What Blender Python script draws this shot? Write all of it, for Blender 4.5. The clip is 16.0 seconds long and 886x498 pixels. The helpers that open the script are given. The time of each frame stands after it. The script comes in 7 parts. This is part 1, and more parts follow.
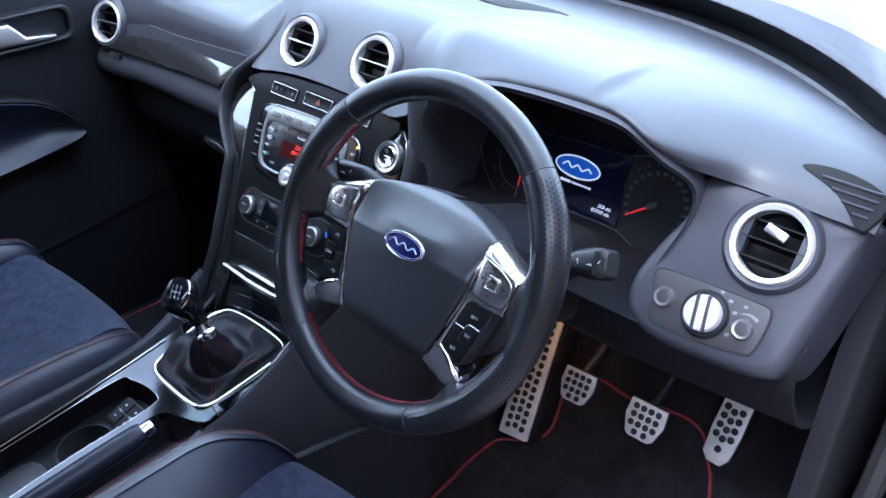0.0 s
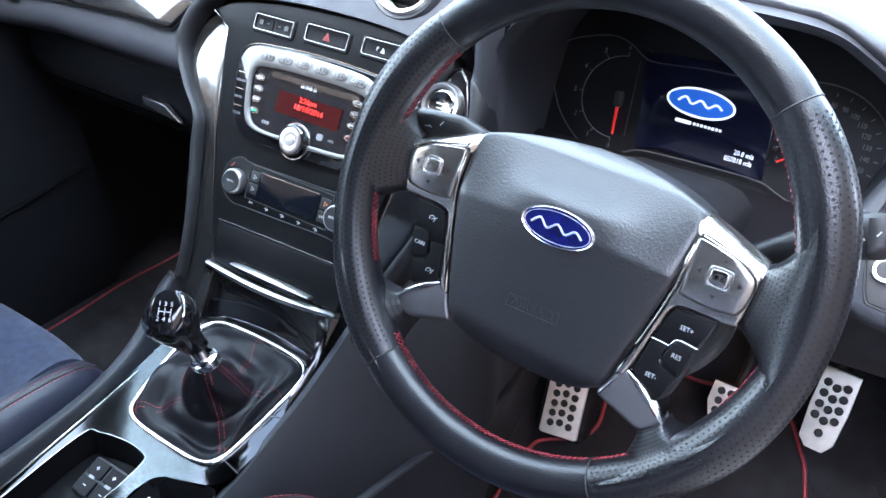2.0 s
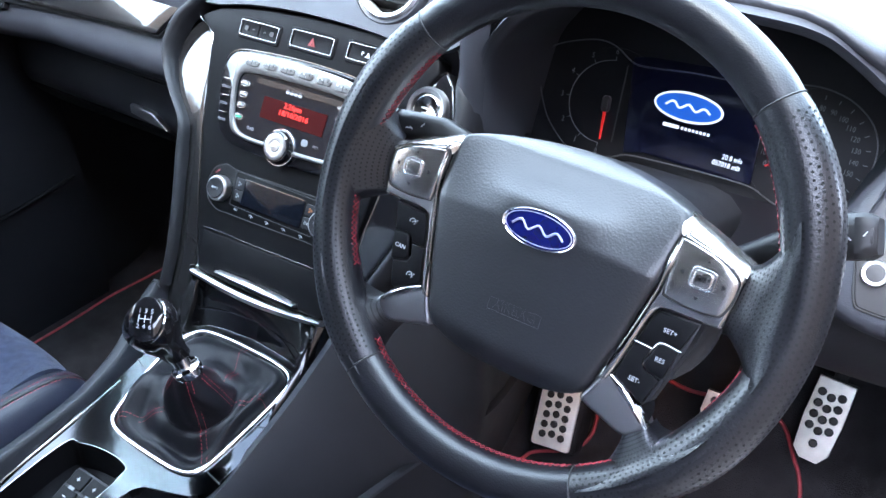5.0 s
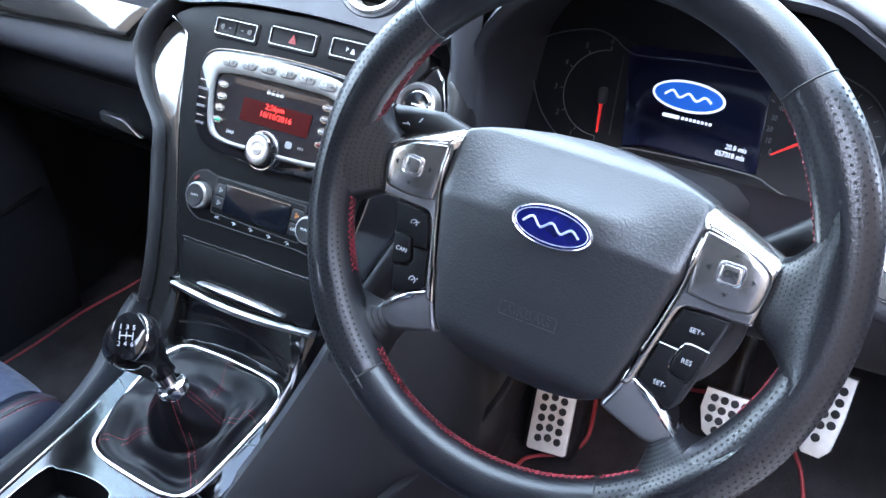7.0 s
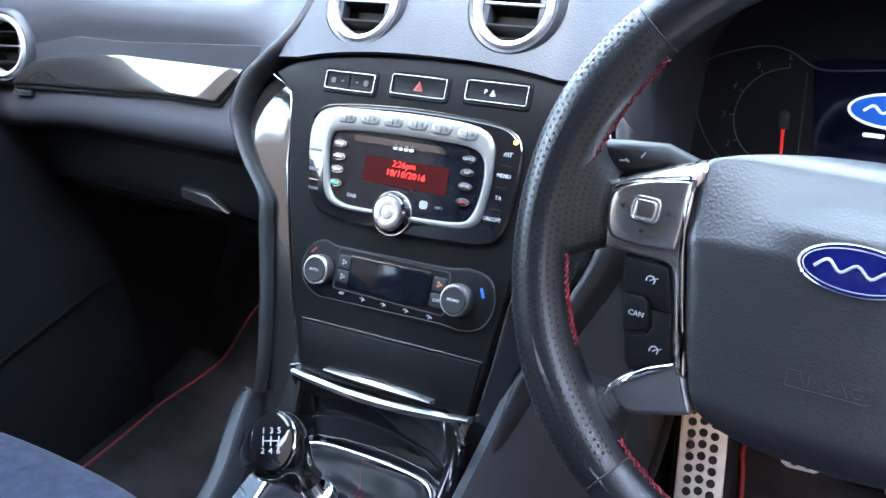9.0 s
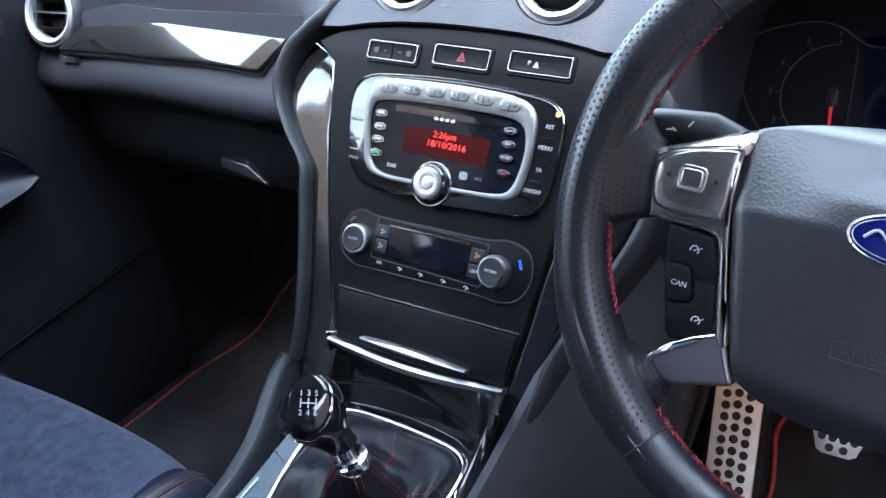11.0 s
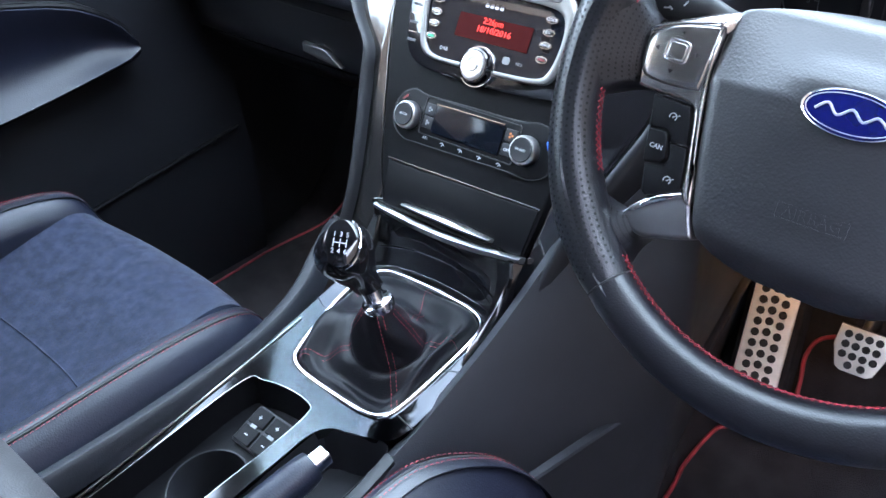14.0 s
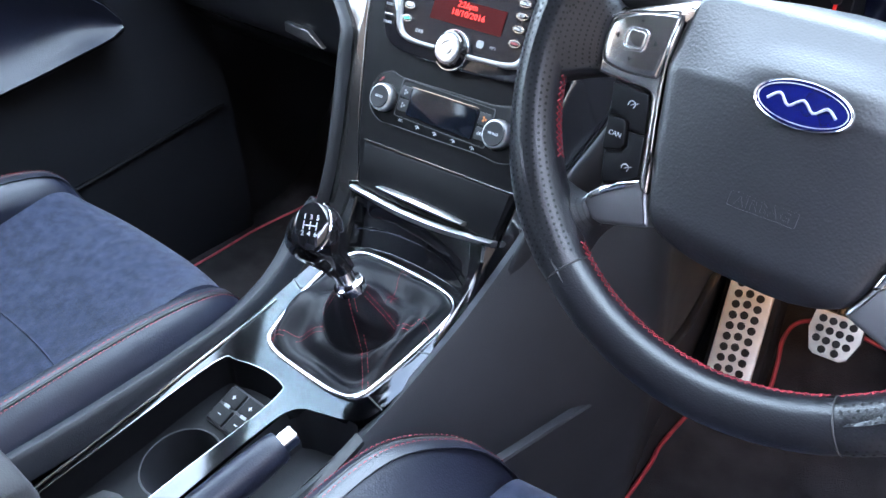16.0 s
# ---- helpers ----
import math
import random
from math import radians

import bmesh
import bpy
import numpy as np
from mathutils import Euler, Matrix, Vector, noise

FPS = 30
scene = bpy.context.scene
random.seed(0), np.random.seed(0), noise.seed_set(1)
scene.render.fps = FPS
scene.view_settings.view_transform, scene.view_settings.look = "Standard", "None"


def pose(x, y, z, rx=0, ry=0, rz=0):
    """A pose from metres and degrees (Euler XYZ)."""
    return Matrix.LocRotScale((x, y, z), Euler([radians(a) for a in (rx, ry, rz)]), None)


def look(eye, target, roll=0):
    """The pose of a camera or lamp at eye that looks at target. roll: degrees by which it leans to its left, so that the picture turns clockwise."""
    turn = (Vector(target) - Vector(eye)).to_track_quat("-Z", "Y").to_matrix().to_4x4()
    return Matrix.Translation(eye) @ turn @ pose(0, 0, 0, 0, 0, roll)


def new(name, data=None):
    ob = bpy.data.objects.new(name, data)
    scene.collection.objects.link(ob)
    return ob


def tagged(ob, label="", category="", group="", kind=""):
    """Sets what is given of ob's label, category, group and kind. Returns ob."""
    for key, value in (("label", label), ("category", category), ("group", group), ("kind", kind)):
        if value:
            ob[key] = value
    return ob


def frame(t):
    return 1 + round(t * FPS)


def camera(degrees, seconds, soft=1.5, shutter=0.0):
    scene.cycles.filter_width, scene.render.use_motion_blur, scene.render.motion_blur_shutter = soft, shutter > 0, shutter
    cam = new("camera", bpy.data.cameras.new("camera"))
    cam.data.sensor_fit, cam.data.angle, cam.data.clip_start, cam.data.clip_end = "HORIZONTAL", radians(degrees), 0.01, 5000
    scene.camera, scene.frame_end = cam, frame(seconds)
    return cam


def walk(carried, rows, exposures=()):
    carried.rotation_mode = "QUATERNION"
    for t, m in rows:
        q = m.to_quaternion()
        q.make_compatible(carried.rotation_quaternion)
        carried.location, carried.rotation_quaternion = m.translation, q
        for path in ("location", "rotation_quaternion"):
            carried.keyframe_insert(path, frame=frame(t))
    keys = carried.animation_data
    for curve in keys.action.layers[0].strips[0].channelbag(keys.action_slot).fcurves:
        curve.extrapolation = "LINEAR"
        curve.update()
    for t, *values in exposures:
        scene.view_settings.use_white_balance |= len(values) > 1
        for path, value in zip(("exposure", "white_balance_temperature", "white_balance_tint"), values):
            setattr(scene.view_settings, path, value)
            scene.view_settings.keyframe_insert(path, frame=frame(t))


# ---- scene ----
cam = camera(54.6, 16.0, soft=1.5)
# The car's own axes: x to the driver's side, y ahead, z up from the footwell floor; x = 0 is the middle of the dashboard.
METRES, TILT, LEAN, TURN = 0.82, -32.0, 0.0, 42.6014
EYE = (0.8855, -0.5148, 1.06)
ROWS = [
    (0.0, 0.0, 0.0, 0.0, 0.0, 0.0, -0.0),
    (0.3, -0.0467, 0.0990, 0.0346, -0.35, -3.67, 0.65),
    (0.5, -0.0793, 0.1620, 0.0411, -2.07, -4.92, 1.10),
    (0.8, -0.1499, 0.2386, 0.0415, -4.54, -6.24, 1.46),
    (1.0, -0.1939, 0.2914, 0.0351, -6.86, -6.69, 0.48),
    (1.2, -0.2245, 0.3190, 0.0287, -7.93, -7.13, 0.32),
    (1.5, -0.2432, 0.3392, 0.0237, -7.48, -5.92, 2.0),
    (2.0, -0.2306, 0.3579, 0.0318, -7.74, -3.12, 4.05),
    (2.5, -0.2238, 0.3578, 0.0317, -7.66, -2.42, 4.67),
    (3.0, -0.2243, 0.3598, 0.0257, -6.66, -2.05, 3.94),
    (3.5, -0.2184, 0.3576, 0.0268, -7.06, -1.7, 4.02),
    (4.0, -0.2176, 0.3591, 0.0229, -7.19, -2.06, 4.04),
    (4.5, -0.2137, 0.362, 0.0249, -7.47, -2.19, 4.05),
    (4.7, -0.2125, 0.3640, 0.0225, -7.63, -2.07, 4.05),
    (6.8, -0.2378, 0.4109, 0.0228, -9.09, -2.39, 5.87),
    (7.0, -0.2345, 0.4162, 0.0197, -9.77, -2.09, 5.90),
    (7.5, -0.2361, 0.4253, 0.0216, -10.80, -2.10, 6.93),
    (8.0, -0.2676, 0.4994, 0.0342, -11.40, -0.68, 8.36),
    (8.5, -0.3243, 0.5512, 0.0574, -9.80, 1.78, 10.95),
    (8.7, -0.3495, 0.5630, 0.0483, -8.92, 2.29, 10.79),
    (10.8, -0.3712, 0.5874, 0.0274, -7.13, 1.38, 9.02),
    (11.0, -0.3679, 0.5725, 0.0290, -6.44, 1.49, 8.64),
    (11.5, -0.3482, 0.5337, -0.0014, -5.14, 0.76, 6.4),
    (12.0, -0.3271, 0.4955, -0.0349, -1.76, -0.17, 5.36),
    (12.5, -0.3053, 0.4918, -0.0348, -1.17, -1.27, 4.75),
    (13.0, -0.3053, 0.4825, -0.0443, -0.69, -1.57, 4.49),
    (13.5, -0.3055, 0.4817, -0.0514, -0.08, -2.04, 3.2),
    (14.0, -0.3102, 0.4818, -0.0455, 0.13, -2.24, 3.1),
    (14.5, -0.3104, 0.4819, -0.0469, 0.23, -2.3, 2.95),
    (15.0, -0.3108, 0.4801, -0.0504, 0.05, -2.35, 3.03),
    (15.5, -0.3104, 0.4818, -0.0495, -0.23, -2.64, 2.95),
    (16.0, -0.2802, 0.4758, -0.0413, 0.09, -3.7, 2.67),
]
EXPOSURES = [(0.0, 2.66, 5400, 17), (0.5, 3.2, 5650, 13), (1.0, 3.3, 5800, 12), (1.6, 3.62, 5850, 12), (8.7, 3.70, 5700, 12), (10.8, 3.28, 5700, 12), (11.1, 3.24, 5700, 12), (11.5, 3.50, 5750, 12), (12.0, 3.74, 5800, 12), (13.0, 3.66, 5850, 12), (15.0, 3.70, 5800, 12), (16.0, 3.88, 5800, 12)]
walk(cam, [(t, pose(*EYE, TILT, LEAN, TURN) @ pose(METRES * x, METRES * y, METRES * z, 90 + pitch, roll, yaw))
           for t, x, y, z, yaw, pitch, roll in ROWS], EXPOSURES)

# ---- world and light ----
SUN_UP, SUN_ROUND = 62.0, 178.0         # degrees above the horizon; degrees from ahead towards the driver's side
world = bpy.data.worlds.new("sky")
scene.world = world
world.use_nodes = True
wn, wl = world.node_tree.nodes, world.node_tree.links
sky = wn.new("ShaderNodeTexSky")
sky.sky_type, sky.sun_disc = "NISHITA", False
sky.sun_elevation, sky.sun_rotation = radians(SUN_UP), radians(SUN_ROUND)
sky.dust_density, sky.air_density = 2.2, 1.0
# White clouds drift all over the sky.
cloud, cover, blend = wn.new("ShaderNodeTexNoise"), wn.new("ShaderNodeMapRange"), wn.new("ShaderNodeMix")
cloud.inputs["Scale"].default_value, cloud.inputs["Detail"].default_value, cloud.inputs["Roughness"].default_value = 2.6, 7.0, 0.55
cover.inputs[1].default_value, cover.inputs[2].default_value = 0.38, 0.56
cover.inputs[3].default_value, cover.inputs[4].default_value = 0.25, 1.0
blend.data_type = "RGBA"
blend.inputs["B"].default_value = (10.5, 11.2, 12.8, 1)
wl.new(cloud.outputs["Fac"], cover.inputs[0])
wl.new(cover.outputs[0], blend.inputs["Factor"])
wl.new(sky.outputs[0], blend.inputs["A"])
wl.new(blend.outputs["Result"], wn["Background"].inputs[0])
wn["Background"].inputs[1].default_value = 0.15
sun = new("sun", bpy.data.lights.new("sun", "SUN"))
sun.data.energy, sun.data.angle, sun.data.color = 1.2, radians(22.0), (1.0, 0.95, 0.88)
sun_way = Vector((math.sin(radians(SUN_ROUND)) * math.cos(radians(SUN_UP)), math.cos(radians(SUN_ROUND)) * math.cos(radians(SUN_UP)), math.sin(radians(SUN_UP))))
sun.matrix_world = look(tuple(sun_way * 10), (0, 0, 0))

# ---- materials ----
def material(name, base, rough=0.5, metal=0.0, grain=None, stain=None, coat=0.0, sheen=0.0, spec=0.5, emit=0.0, cell=None, streak=None):
    """grain: (cells per metre, depth) of a noise bump; cell: the same for a leathery Voronoi bump; stain: (patches per metre, share); streak: brushed lines per metre."""
    m = bpy.data.materials.new(name)
    m.use_nodes = True
    n, l = m.node_tree.nodes, m.node_tree.links
    b = n["Principled BSDF"]
    b.inputs["Base Color"].default_value = (*base, 1)
    b.inputs["Roughness"].default_value, b.inputs["Metallic"].default_value = rough, metal
    b.inputs["Coat Weight"].default_value, b.inputs["Sheen Weight"].default_value = coat, sheen
    b.inputs["Coat Roughness"].default_value = 0.04
    b.inputs["Sheen Roughness"].default_value = 0.4
    b.inputs["Specular IOR Level"].default_value = spec
    if emit:
        b.inputs["Emission Color"].default_value, b.inputs["Emission Strength"].default_value = (*base, 1), emit
    where = n.new("ShaderNodeTexCoord").outputs["Object"]
    def noise_at(scale, detail=3.0, squash=None):
        t = n.new("ShaderNodeTexNoise")
        t.inputs["Scale"].default_value, t.inputs["Detail"].default_value = scale, detail
        if squash:
            s = n.new("ShaderNodeMapping")
            s.inputs["Scale"].default_value = squash
            l.new(where, s.inputs[0])
            l.new(s.outputs[0], t.inputs["Vector"])
        else:
            l.new(where, t.inputs["Vector"])
        return t.outputs["Fac"]
    if stain:
        ramp = n.new("ShaderNodeMapRange")
        ramp.inputs[1].default_value, ramp.inputs[2].default_value = 0.3, 0.7
        ramp.inputs[3].default_value, ramp.inputs[4].default_value = 1 - stain[1], 1 + stain[1]
        l.new(noise_at(stain[0], 5.0), ramp.inputs[0])
        mix = n.new("ShaderNodeVectorMath")
        mix.operation = "SCALE"
        mix.inputs[0].default_value = base
        l.new(ramp.outputs[0], mix.inputs["Scale"])
        l.new(mix.outputs[0], b.inputs["Base Color"])
        rr = n.new("ShaderNodeMapRange")
        rr.inputs[1].default_value, rr.inputs[2].default_value = 0.3, 0.7
        rr.inputs[3].default_value, rr.inputs[4].default_value = rough * (1 + stain[1] * 0.5), rough * (1 - stain[1] * 0.5)
        l.new(noise_at(stain[0] * 1.7, 4.0), rr.inputs[0])
        l.new(rr.outputs[0], b.inputs["Roughness"])
    height, depth = None, 0.0
    if grain:
        height, depth = noise_at(grain[0], 2.0), grain[1]
    if cell:
        v = n.new("ShaderNodeTexVoronoi")
        v.feature = "SMOOTH_F1"
        v.inputs["Scale"].default_value = cell[0]
        l.new(where, v.inputs["Vector"])
        height, depth = v.outputs["Distance"], cell[1]
    if streak:
        height, depth = noise_at(streak[0], 2.0, (1, 0.03, 1)), streak[1]
    if height is not None:
        bump = n.new("ShaderNodeBump")
        bump.inputs["Distance"].default_value = depth
        bump.inputs["Strength"].default_value = 0.6
        l.new(height, bump.inputs["Height"])
        l.new(bump.outputs[0], b.inputs["Normal"])
    return m


PAD = material("soft_dash_skin", (0.034, 0.036, 0.044), 0.44, cell=(900, 0.0003), stain=(9, 0.12), spec=0.42)
PLASTIC = material("grained_black_plastic", (0.014, 0.0145, 0.0170), 0.46, cell=(1100, 0.0003), stain=(14, 0.15), spec=0.32)
FASCIA = material("dark_fascia_plastic", (0.0042, 0.0042, 0.0050), 0.46, grain=(2600, 0.00012), stain=(16, 0.12), spec=0.12)
GREY_PANEL = material("grey_switch_panel", (0.030, 0.029, 0.030), 0.42, grain=(2200, 0.0001), stain=(20, 0.1))
GLOSS = material("piano_black", (0.006, 0.006, 0.007), 0.06, coat=0.6, stain=(30, 0.2))
SMOKE = material("smoked_trim_lacquer", (0.012, 0.012, 0.012), 0.09, coat=1.0, stain=(25, 0.2))
RUBBER = material("black_rubber", (0.018, 0.018, 0.019), 0.6, grain=(700, 0.0003), stain=(15, 0.2))
LEATHER = material("black_leather", (0.008, 0.008, 0.010), 0.31, cell=(900, 0.00022), stain=(18, 0.18), spec=0.5)
SEAT_LEATHER = material("black_seat_leather", (0.011, 0.0125, 0.022), 0.37, cell=(700, 0.0003), stain=(12, 0.18), spec=0.32)
# Paler, glossier copy of the seat leather: the crest's sheen put into the colour.
SHEEN_LEATHER = material("crest_sheen_leather", (0.013, 0.0145, 0.022), 0.33, cell=(700, 0.0003), stain=(16, 0.2), spec=0.5)
BOOT_LEATHER = material("soft_boot_leather", (0.005, 0.005, 0.007), 0.46, cell=(800, 0.0003), stain=(20, 0.2), spec=0.2)
SUEDE = material("dark_blue_suede", (0.018, 0.022, 0.040), 0.9, sheen=0.10, grain=(900, 0.0006), stain=(70, 0.34), spec=0.2)
AIRBAG = material("airbag_skin", (0.011, 0.0113, 0.0135), 0.39, cell=(700, 0.00028), stain=(12, 0.1), spec=0.75)
CARPET = material("black_carpet", (0.017, 0.016, 0.018), 0.95, grain=(600, 0.003), stain=(25, 0.3), spec=0.1)
RED_THREAD = material("red_thread", (0.24, 0.018, 0.028), 0.6, grain=(3000, 0.0002), stain=(200, 0.25))
RED_PIPING = material("red_mat_piping", (0.22, 0.016, 0.024), 0.6, grain=(2000, 0.0003), stain=(60, 0.3))
CHROME = material("chrome", (0.82, 0.83, 0.85), 0.07, 1.0, stain=(40, 0.05))
SATIN = material("satin_silver", (0.58, 0.58, 0.58), 0.3, 1.0, stain=(30, 0.06), grain=(3000, 0.00005))
GUNMETAL = material("polished_gunmetal", (0.42, 0.415, 0.41), 0.17, 1.0, stain=(25, 0.08))
DARK_CHROME = material("dark_chrome", (0.058, 0.058, 0.062), 0.07, 1.0, stain=(25, 0.1))
BRIGHT_RING = material("bright_silver_paint", (0.72, 0.72, 0.73), 0.36, 0.55, stain=(30, 0.05))
PILLAR_TRIM = material("lilac_grey_pillar_trim", (0.12, 0.115, 0.135), 0.85, grain=(500, 0.0004), stain=(8, 0.05))
SPOKE_GREY = material("satin_grey_plastic", (0.19, 0.19, 0.20), 0.34, 0.8, stain=(25, 0.08))
ALLOY = material("brushed_pedal_alloy", (0.85, 0.82, 0.76), 0.45, 0.4, streak=(900, 0.0003), stain=(45, 0.12))
SILVER_PLASTIC = material("silver_plastic", (0.19, 0.19, 0.186), 0.34, 0.55, stain=(30, 0.05))
STALK_BLACK = material("stalk_black", (0.008, 0.008, 0.009), 0.42, stain=(30, 0.1), spec=0.3)
# Near-black stands in for shade in holes and slots; also used for dark print.
HOLE = material("perforation_shadow", (0.004, 0.004, 0.004), 0.9)
WHITE_PRINT = material("white_print", (0.38, 0.385, 0.40), 0.5)
SILVER_SATIN = material("silver_satin_plastic", (0.52, 0.50, 0.47), 0.19, 0.95, stain=(25, 0.07))
RED_PRINT = material("red_print", (0.16, 0.02, 0.02), 0.5)
BLUE_ENAMEL = material("blue_enamel", (0.006, 0.008, 0.075), 0.12, coat=1.0, stain=(60, 0.1))
SCREEN_DARK = material("dark_screen", (0.004, 0.005, 0.008), 0.08, stain=(40, 0.1), spec=0.2)
CLUSTER_DARK = material("dial_black", (0.006, 0.006, 0.008), 0.35, stain=(40, 0.1))
LCD_RED = material("red_display", (0.9, 0.03, 0.02), 0.4, emit=0.112)
LCD_BACK = material("dim_red_display", (0.03, 0.002, 0.002), 0.5, emit=0.0018, spec=0.05)
LIT_WHITE = material("lit_white", (0.9, 0.95, 1.0), 0.4, emit=0.077)
LIT_BLUE = material("lit_blue", (0.02, 0.12, 0.55), 0.4, emit=0.056)
LIT_RED = material("lit_needle_red", (0.8, 0.03, 0.02), 0.4, emit=0.035)
LIT_DIM = material("dim_dial_print", (0.18, 0.185, 0.195), 0.5, emit=0.003)
AMBER = material("amber_lamp", (1.0, 0.50, 0.16), 0.4, emit=20.0)
AMBER_DIM = material("dim_amber_lamp", (1.0, 0.35, 0.06), 0.4, emit=3.0)
PAINT = material("grey_car_paint", (0.075, 0.073, 0.088), 0.5, 0.0, coat=0.15, stain=(3, 0.08))
SILL_PAINT = material("pale_sill_paint", (0.40, 0.41, 0.46), 0.35, 0.2, coat=0.5, stain=(5, 0.05))
HEADLINER = material("dark_headliner", (0.03, 0.03, 0.032), 0.9, grain=(500, 0.0005), stain=(8, 0.05))
TARMAC = material("tarmac", (0.16, 0.155, 0.15), 0.9, grain=(120, 0.004), stain=(1.2, 0.25))
FRIT = material("black_glass_band", (0.01, 0.01, 0.012), 0.3)


def glass_material(name, rough=0.0, tint=(0.92, 0.97, 0.95)):
    m = bpy.data.materials.new(name)
    m.use_nodes = True
    n, l = m.node_tree.nodes, m.node_tree.links
    n.remove(n["Principled BSDF"])
    clear, shine, mix, edge, steep, share = (n.new("ShaderNode" + k) for k in ("BsdfTransparent", "BsdfGlossy", "MixShader", "LayerWeight", "Math", "Math"))
    clear.inputs[0].default_value, shine.inputs["Roughness"].default_value = (*tint, 1), rough
    edge.inputs[0].default_value = 0.5
    steep.operation, share.operation = "POWER", "MULTIPLY_ADD"
    steep.inputs[1].default_value, share.inputs[1].default_value, share.inputs[2].default_value = 5.0, 0.6, 0.035
    l.new(edge.outputs["Facing"], steep.inputs[0])
    l.new(steep.outputs[0], share.inputs[0])
    l.new(share.outputs[0], mix.inputs[0])
    l.new(clear.outputs[0], mix.inputs[1])
    l.new(shine.outputs[0], mix.inputs[2])
    l.new(mix.outputs[0], n["Material Output"].inputs[0])
    return m


def brick_wall_material():
    """Brown brick with pale joints."""
    m = material("brown_brick_wall", (0.16, 0.11, 0.085), 0.9, grain=(60, 0.004))
    n, l = m.node_tree.nodes, m.node_tree.links
    b, turn, w = n.new("ShaderNodeTexBrick"), n.new("ShaderNodeMapping"), n.new("ShaderNodeTexCoord")
    turn.inputs["Rotation"].default_value = (radians(90), 0, radians(90))
    b.inputs["Color1"].default_value, b.inputs["Color2"].default_value, b.inputs["Mortar"].default_value = (0.32, 0.21, 0.15, 1), (0.23, 0.15, 0.11, 1), (0.45, 0.42, 0.38, 1)
    b.inputs["Scale"].default_value, b.inputs["Brick Width"].default_value, b.inputs["Row Height"].default_value, b.inputs["Mortar Size"].default_value = 1.0, 0.225, 0.075, 0.006
    l.new(w.outputs["Object"], turn.inputs[0])
    l.new(turn.outputs[0], b.inputs["Vector"])
    l.new(b.outputs["Color"], n["Principled BSDF"].inputs["Base Color"])
    return m


GLASS = glass_material("window_glass")
# Rear panes, out of view; the tint is added to cut light from behind.
REAR_TINT = glass_material("light_cutting_rear_glass", 0.0, (0.16, 0.17, 0.18))


# ---- helpers ----
def basis(p, angle):
    """A plane that leans: local x across the car, y up along the plane, z out of it towards the seats."""
    a = radians(angle)
    return Matrix(((1, 0, 0, p[0]), (0, math.cos(a), -math.sin(a), p[1]), (0, math.sin(a), math.cos(a), p[2]), (0, 0, 0, 1)))


def thing(name, label, category, base=(0, 0, 0), group="", kind=""):
    ob = new(name)
    ob.empty_display_size = 0.05
    ob.location = base
    return tagged(ob, label, category, group, kind)


def finish(name, bm, mat, sharp=38, flip=True):
    if flip:
        bmesh.ops.recalc_face_normals(bm, faces=bm.faces)
    me = bpy.data.meshes.new(name)
    bm.to_mesh(me)
    bm.free()
    me.polygons.foreach_set("use_smooth", [True] * len(me.polygons))
    me.set_sharp_from_angle(angle=radians(sharp))
    me.materials.append(mat)
    return me


def part(name, bm, mat, parent, label="", sharp=38, flip=True):
    ob = new(name, finish(name, bm, mat, sharp, flip))
    if parent is not None:
        ob.parent = parent
        ob.matrix_parent_inverse = Matrix.Translation(parent.location).inverted() if parent.parent is None else Matrix()
    if label:
        ob["label"] = label
    return ob


def root_of(ob):
    while ob.parent is not None:
        ob = ob.parent
    return ob


def spline(points, steps=6, closed=False):
    """Catmull-Rom through the points."""
    p = [Vector(q) for q in points]
    n, out = len(p), []
    for i in range(n if closed else n - 1):
        a, b, c, d = (p[(i - 1) % n], p[i], p[(i + 1) % n], p[(i + 2) % n]) if closed else (p[max(i - 1, 0)], p[i], p[i + 1], p[min(i + 2, n - 1)])
        for k in range(steps):
            t = k / steps
            out.append(0.5 * ((2 * b) + (c - a) * t + (2 * a - 5 * b + 4 * c - d) * t * t + (3 * b - a - 3 * c + d) * t ** 3))
    if not closed:
        out.append(p[-1])
    return out


def rrect(x0, y0, x1, y1, r, seg=5):
    r = min(r, abs(x1 - x0) / 2 - 1e-5, abs(y1 - y0) / 2 - 1e-5)
    out = []
    for cx, cy, a in ((x1 - r, y1 - r, 0), (x0 + r, y1 - r, 90), (x0 + r, y0 + r, 180), (x1 - r, y0 + r, 270)):
        for k in range(seg + 1):
            t = radians(a + 90 * k / seg)
            out.append((cx + r * math.cos(t), cy + r * math.sin(t)))
    return out


def disc(cx, cy, rx, ry=None, seg=28):
    ry = ry or rx
    return [(cx + rx * math.cos(2 * math.pi * k / seg), cy + ry * math.sin(2 * math.pi * k / seg)) for k in range(seg)]


